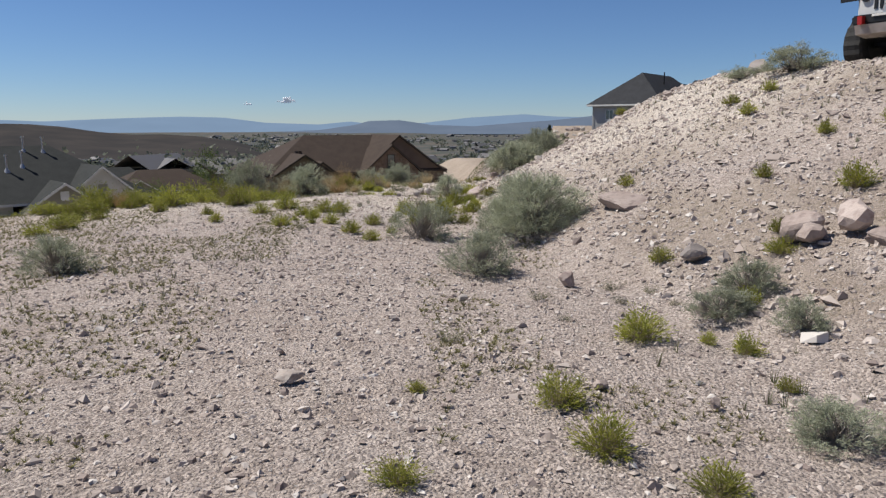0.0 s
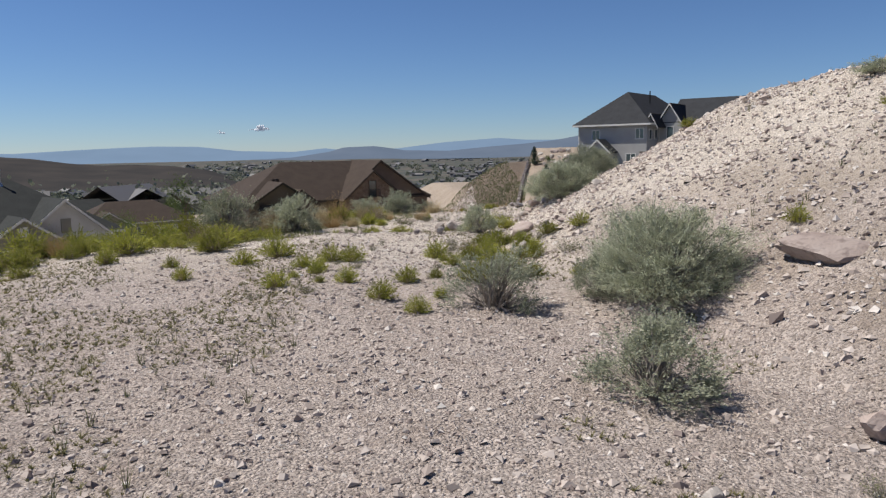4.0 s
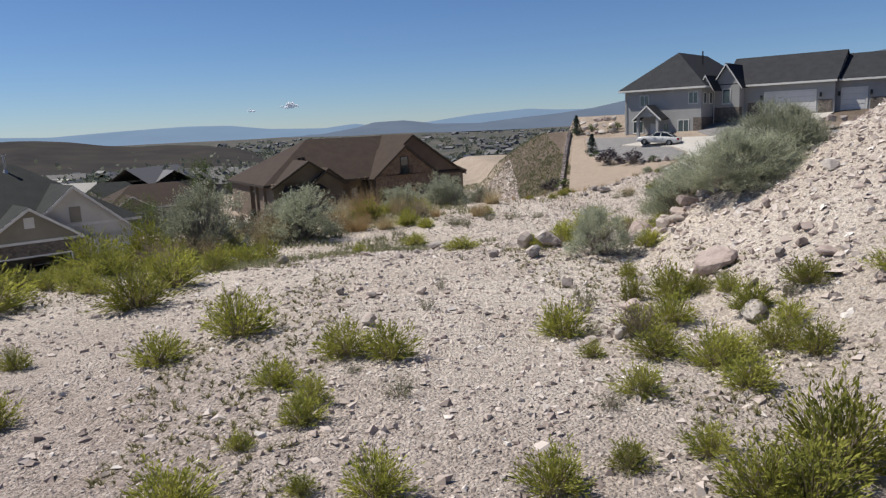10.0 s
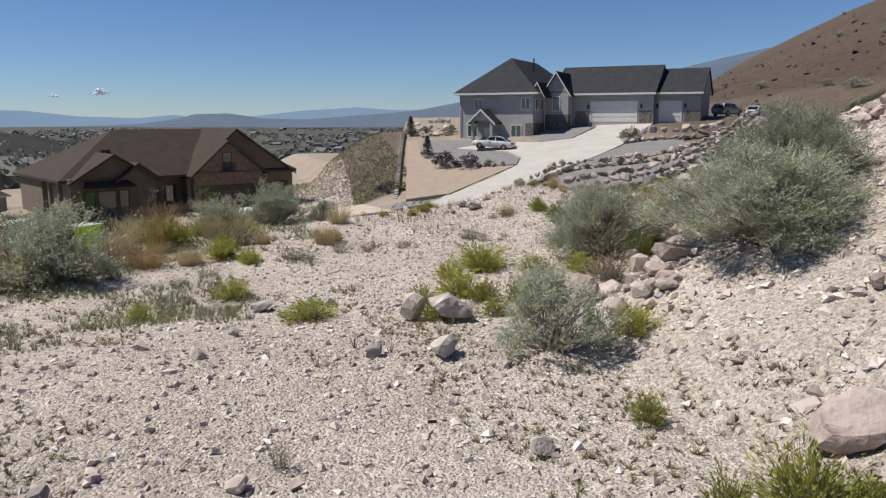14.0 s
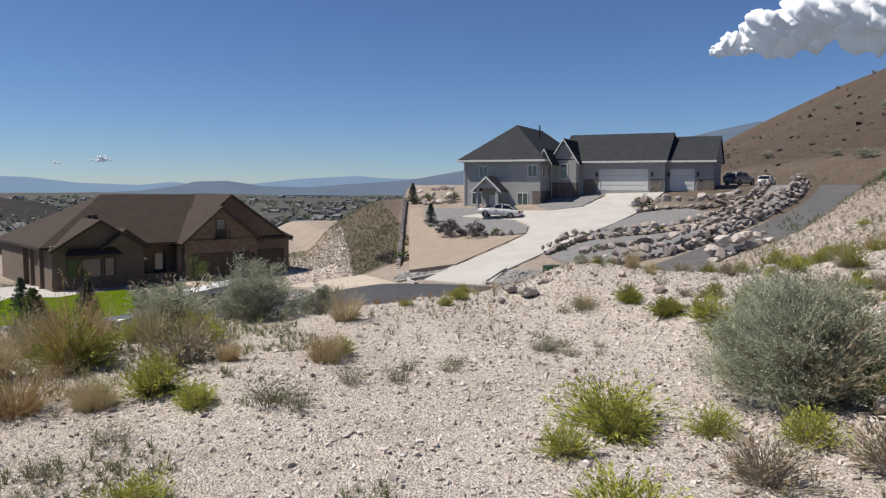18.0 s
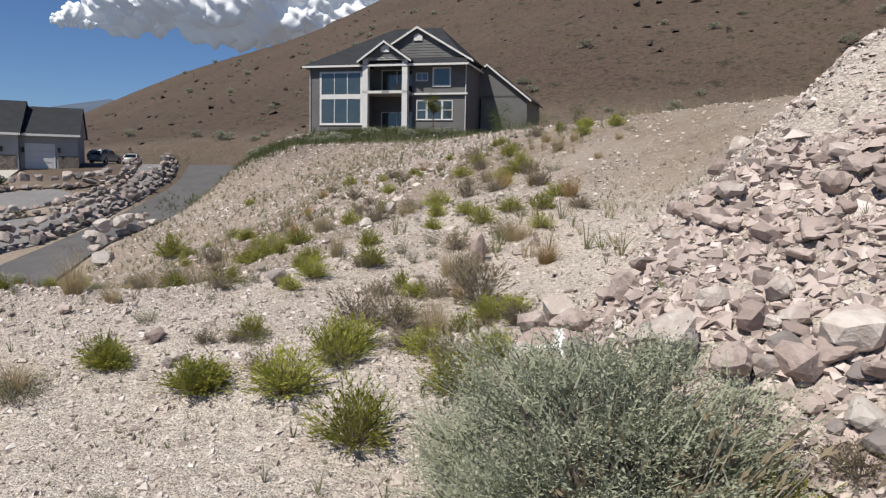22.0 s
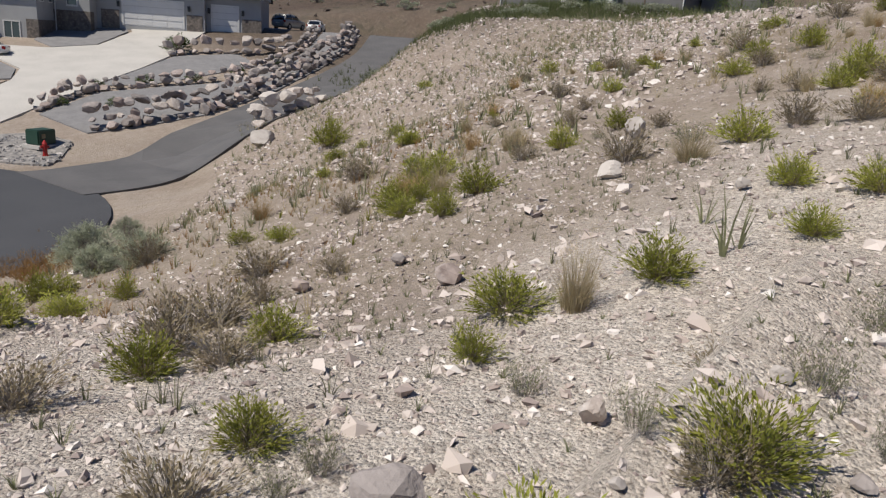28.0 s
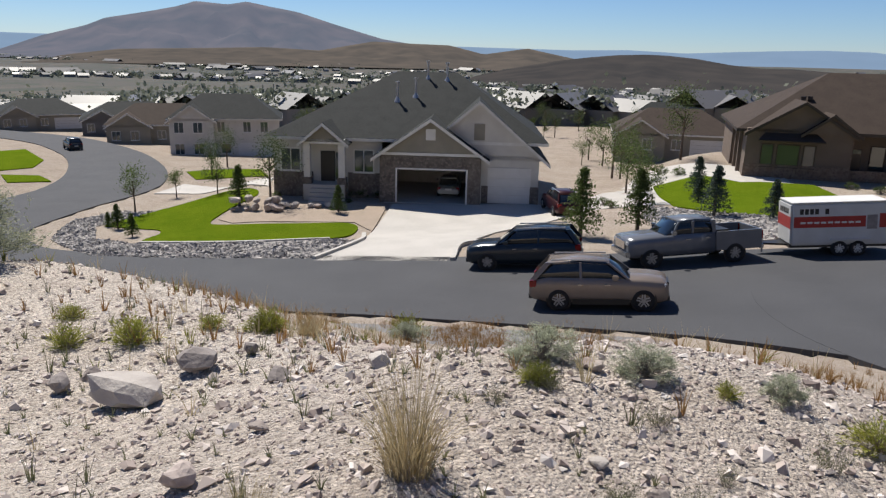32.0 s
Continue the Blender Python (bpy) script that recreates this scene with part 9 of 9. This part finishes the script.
def mountain_range(name, azs, els, dist, depth, base_z, material, label, seed, rough=0.10, step=0.35):
    """A ridge with a front face, its skyline given by bearing and elevation from the bench."""
    az = np.arange(azs[0], azs[-1] + 1e-6, step)
    el = np.interp(az, azs, els)
    top = 1.4 + np.tan(np.radians(el)) * dist
    rows, m = [], 15
    for k in range(m):
        t = k / (m - 1)
        rr = dist - depth * (1 - t)
        ph = np.radians(az)
        nse = (vnoise(az * 1.0, np.full_like(az, t * 9), 1.6, seed) - 0.5) + 0.5 * (vnoise(az, np.full_like(az, t * 9), 0.6, seed + 1) - 0.5)
        z = base_z + (top - base_z) * (t ** 1.25) + nse * rough * np.maximum(top - base_z, 5) * math.sin(math.pi * min(t, 0.97)) * 1.3
        z = z if k < m - 1 else top
        rows.append(np.stack([rr * np.sin(ph), 20 + rr * np.cos(ph), z], 1))
    n = len(az)
    back = rows[-1].copy()
    back[:, 2] = base_z - 60
    rows.append(back)
    v = np.concatenate(rows)
    i = np.arange((len(rows) - 1) * n).reshape(-1, n)[:, :-1].ravel()
    f = np.stack([i, i + 1, i + n + 1, i + n], 1)
    return tagged(raw(name, v, f, material, smooth=True), label, "mountains", kind="structure")


# blue of far and mid ranges: haze painted into base colour and emission
B_FAR = backdrop_mat("far_hazed_range", (0.042, 0.0546, 0.0756), HAZE_FAR)
B_MID = backdrop_mat("mid_hazed_range", (0.0588, 0.063, 0.0714), HAZE_MID)
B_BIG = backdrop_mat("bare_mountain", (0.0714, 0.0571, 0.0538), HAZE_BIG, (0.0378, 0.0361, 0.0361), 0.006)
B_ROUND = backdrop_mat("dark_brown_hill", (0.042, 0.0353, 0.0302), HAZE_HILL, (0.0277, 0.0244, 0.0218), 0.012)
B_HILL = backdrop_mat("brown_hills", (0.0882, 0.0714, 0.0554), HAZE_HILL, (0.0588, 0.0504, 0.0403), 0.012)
mountain_range("mountains_far", [-84, -73, -60, -45, -33, -29, -25, -21, -18, -16, -13, -10, -6, -3.6, -2, 2, 5.6, 9.9, 12, 14, 17, 22, 30, 36, 40, 46], [0.9, 0.6, 0.5, 0.45, 0.35, 0.45, 0.3, 0.5, 0.62, 0.68, 0.62, 0.25, 0.12, 0.36, 0.15, 0.25, 0.66, 0.92, 0.75, 0.7, 0.9, 1.6, 2.2, 3.0, 3.4, 2.6], 4780, 500, -40, B_FAR, "mountain range on the horizon with pale blue haze painted in", 3)
mountain_range("mountains_mid", [-10, -6, -3.2, -2.2, 0.2, 1.5, 2.6, 6, 9, 12, 14.5, 17.5, 20, 26, 34, 37, 40, 43, 48], [-0.5, -0.3, 0.1, 0.40, 0.46, 0.28, 0.1, 0.0, 0.25, 0.45, 0.7, 1.25, 1.7, 2.6, 3.6, 4.3, 4.9, 3.5, 1.0], 4300, 420, -40, B_MID, "ridge behind the plain with slate-blue haze painted in", 8)
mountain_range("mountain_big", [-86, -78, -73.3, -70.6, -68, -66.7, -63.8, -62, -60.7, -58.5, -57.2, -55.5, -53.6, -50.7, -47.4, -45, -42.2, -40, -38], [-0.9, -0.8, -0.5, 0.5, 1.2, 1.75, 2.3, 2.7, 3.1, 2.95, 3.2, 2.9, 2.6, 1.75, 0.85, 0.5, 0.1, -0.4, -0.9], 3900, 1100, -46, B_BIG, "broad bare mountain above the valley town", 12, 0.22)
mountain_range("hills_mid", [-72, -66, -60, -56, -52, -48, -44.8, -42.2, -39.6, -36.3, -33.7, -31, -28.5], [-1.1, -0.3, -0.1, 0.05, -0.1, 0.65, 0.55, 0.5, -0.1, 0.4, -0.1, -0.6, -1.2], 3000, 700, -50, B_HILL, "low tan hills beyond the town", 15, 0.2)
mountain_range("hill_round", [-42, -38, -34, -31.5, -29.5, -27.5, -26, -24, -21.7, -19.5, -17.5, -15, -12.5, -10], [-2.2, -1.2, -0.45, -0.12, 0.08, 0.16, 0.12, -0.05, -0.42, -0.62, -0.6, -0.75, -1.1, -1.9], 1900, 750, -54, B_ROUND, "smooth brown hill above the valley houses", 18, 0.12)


def cloud(name, az, el, dist, w, h, seed, n, label):
    """A cumulus heap: many lumpy balls joined, flat below."""
    r = rng_of(seed)
    bm = bmesh.new()
    bmesh.ops.create_icosphere(bm, subdivisions=4, radius=1)
    ball = np.array([v.co[:] for v in bm.verts])
    tri = np.array([[v.index for v in f.verts] for f in bm.faces])
    bm.free()
    waves = [(r.normal(0, 1, 3) * f, r.uniform(0, 6.28), 0.045 / f ** 1.2) for f in (1.0, 1.0, 1.7, 1.7, 2.9, 2.9, 5.0, 5.0, 8.0, 8.0)]
    V = []
    for i in range(n * 2):
        u, t = r.normal(0, 0.30), abs(r.normal(0, 0.34))
        k = (1 - min(1, abs(u)) ** 1.4)
        s = h * (0.05 + 0.2 * r.uniform(0, 1) ** 2.5) * (0.5 + k)
        p = np.array((u * w, r.normal(0, 0.2) * w * 0.4, t * h * k + 0.55 * s)) + ball * [s * 1.25, s, s * 0.85]
        q = p / (h * 0.10)
        p = p + ball * h * sum(b * np.sin(q @ f + c) for f, c, b in waves)[:, None]
        V.append(p)
    F = (tri[None] + (np.arange(n * 2) * len(ball))[:, None, None]).reshape(-1, 3)
    ob = raw(name, np.concatenate(V), F, M_CLOUD, smooth=True)
    a = radians(az)
    ob.matrix_world = Matrix.Translation((dist * math.sin(a), 20 + dist * math.cos(a), 1.4 + dist * math.tan(radians(el)))) @ Matrix.Rotation(-a, 4, "Z")
    return tagged(ob, label, "cloud", kind="structure")


M_CLOUD = mat("cloud_white", (0.722, 0.731, 0.748), (0.672, 0.68, 0.706), 0.004, 1.0, spec=0.0)
# faint bluish emission imitates daylight scattered inside the cloud
M_CLOUD.node_tree.nodes["Principled BSDF"].inputs["Emission Color"].default_value = (0.55, 0.62, 0.72, 1)
M_CLOUD.node_tree.nodes["Principled BSDF"].inputs["Emission Strength"].default_value = 0.14
for nm, az, el, w, h, sd, n, lab in CLOUDS:
    cloud(nm, az, el, 4500, w, h, sd, n, lab)

# the first of each plant kind only served to copy from
for ob in PROTOS:
    for ch in list(ob.children_recursive):
        bpy.data.objects.remove(ch)
    bpy.data.objects.remove(ob)
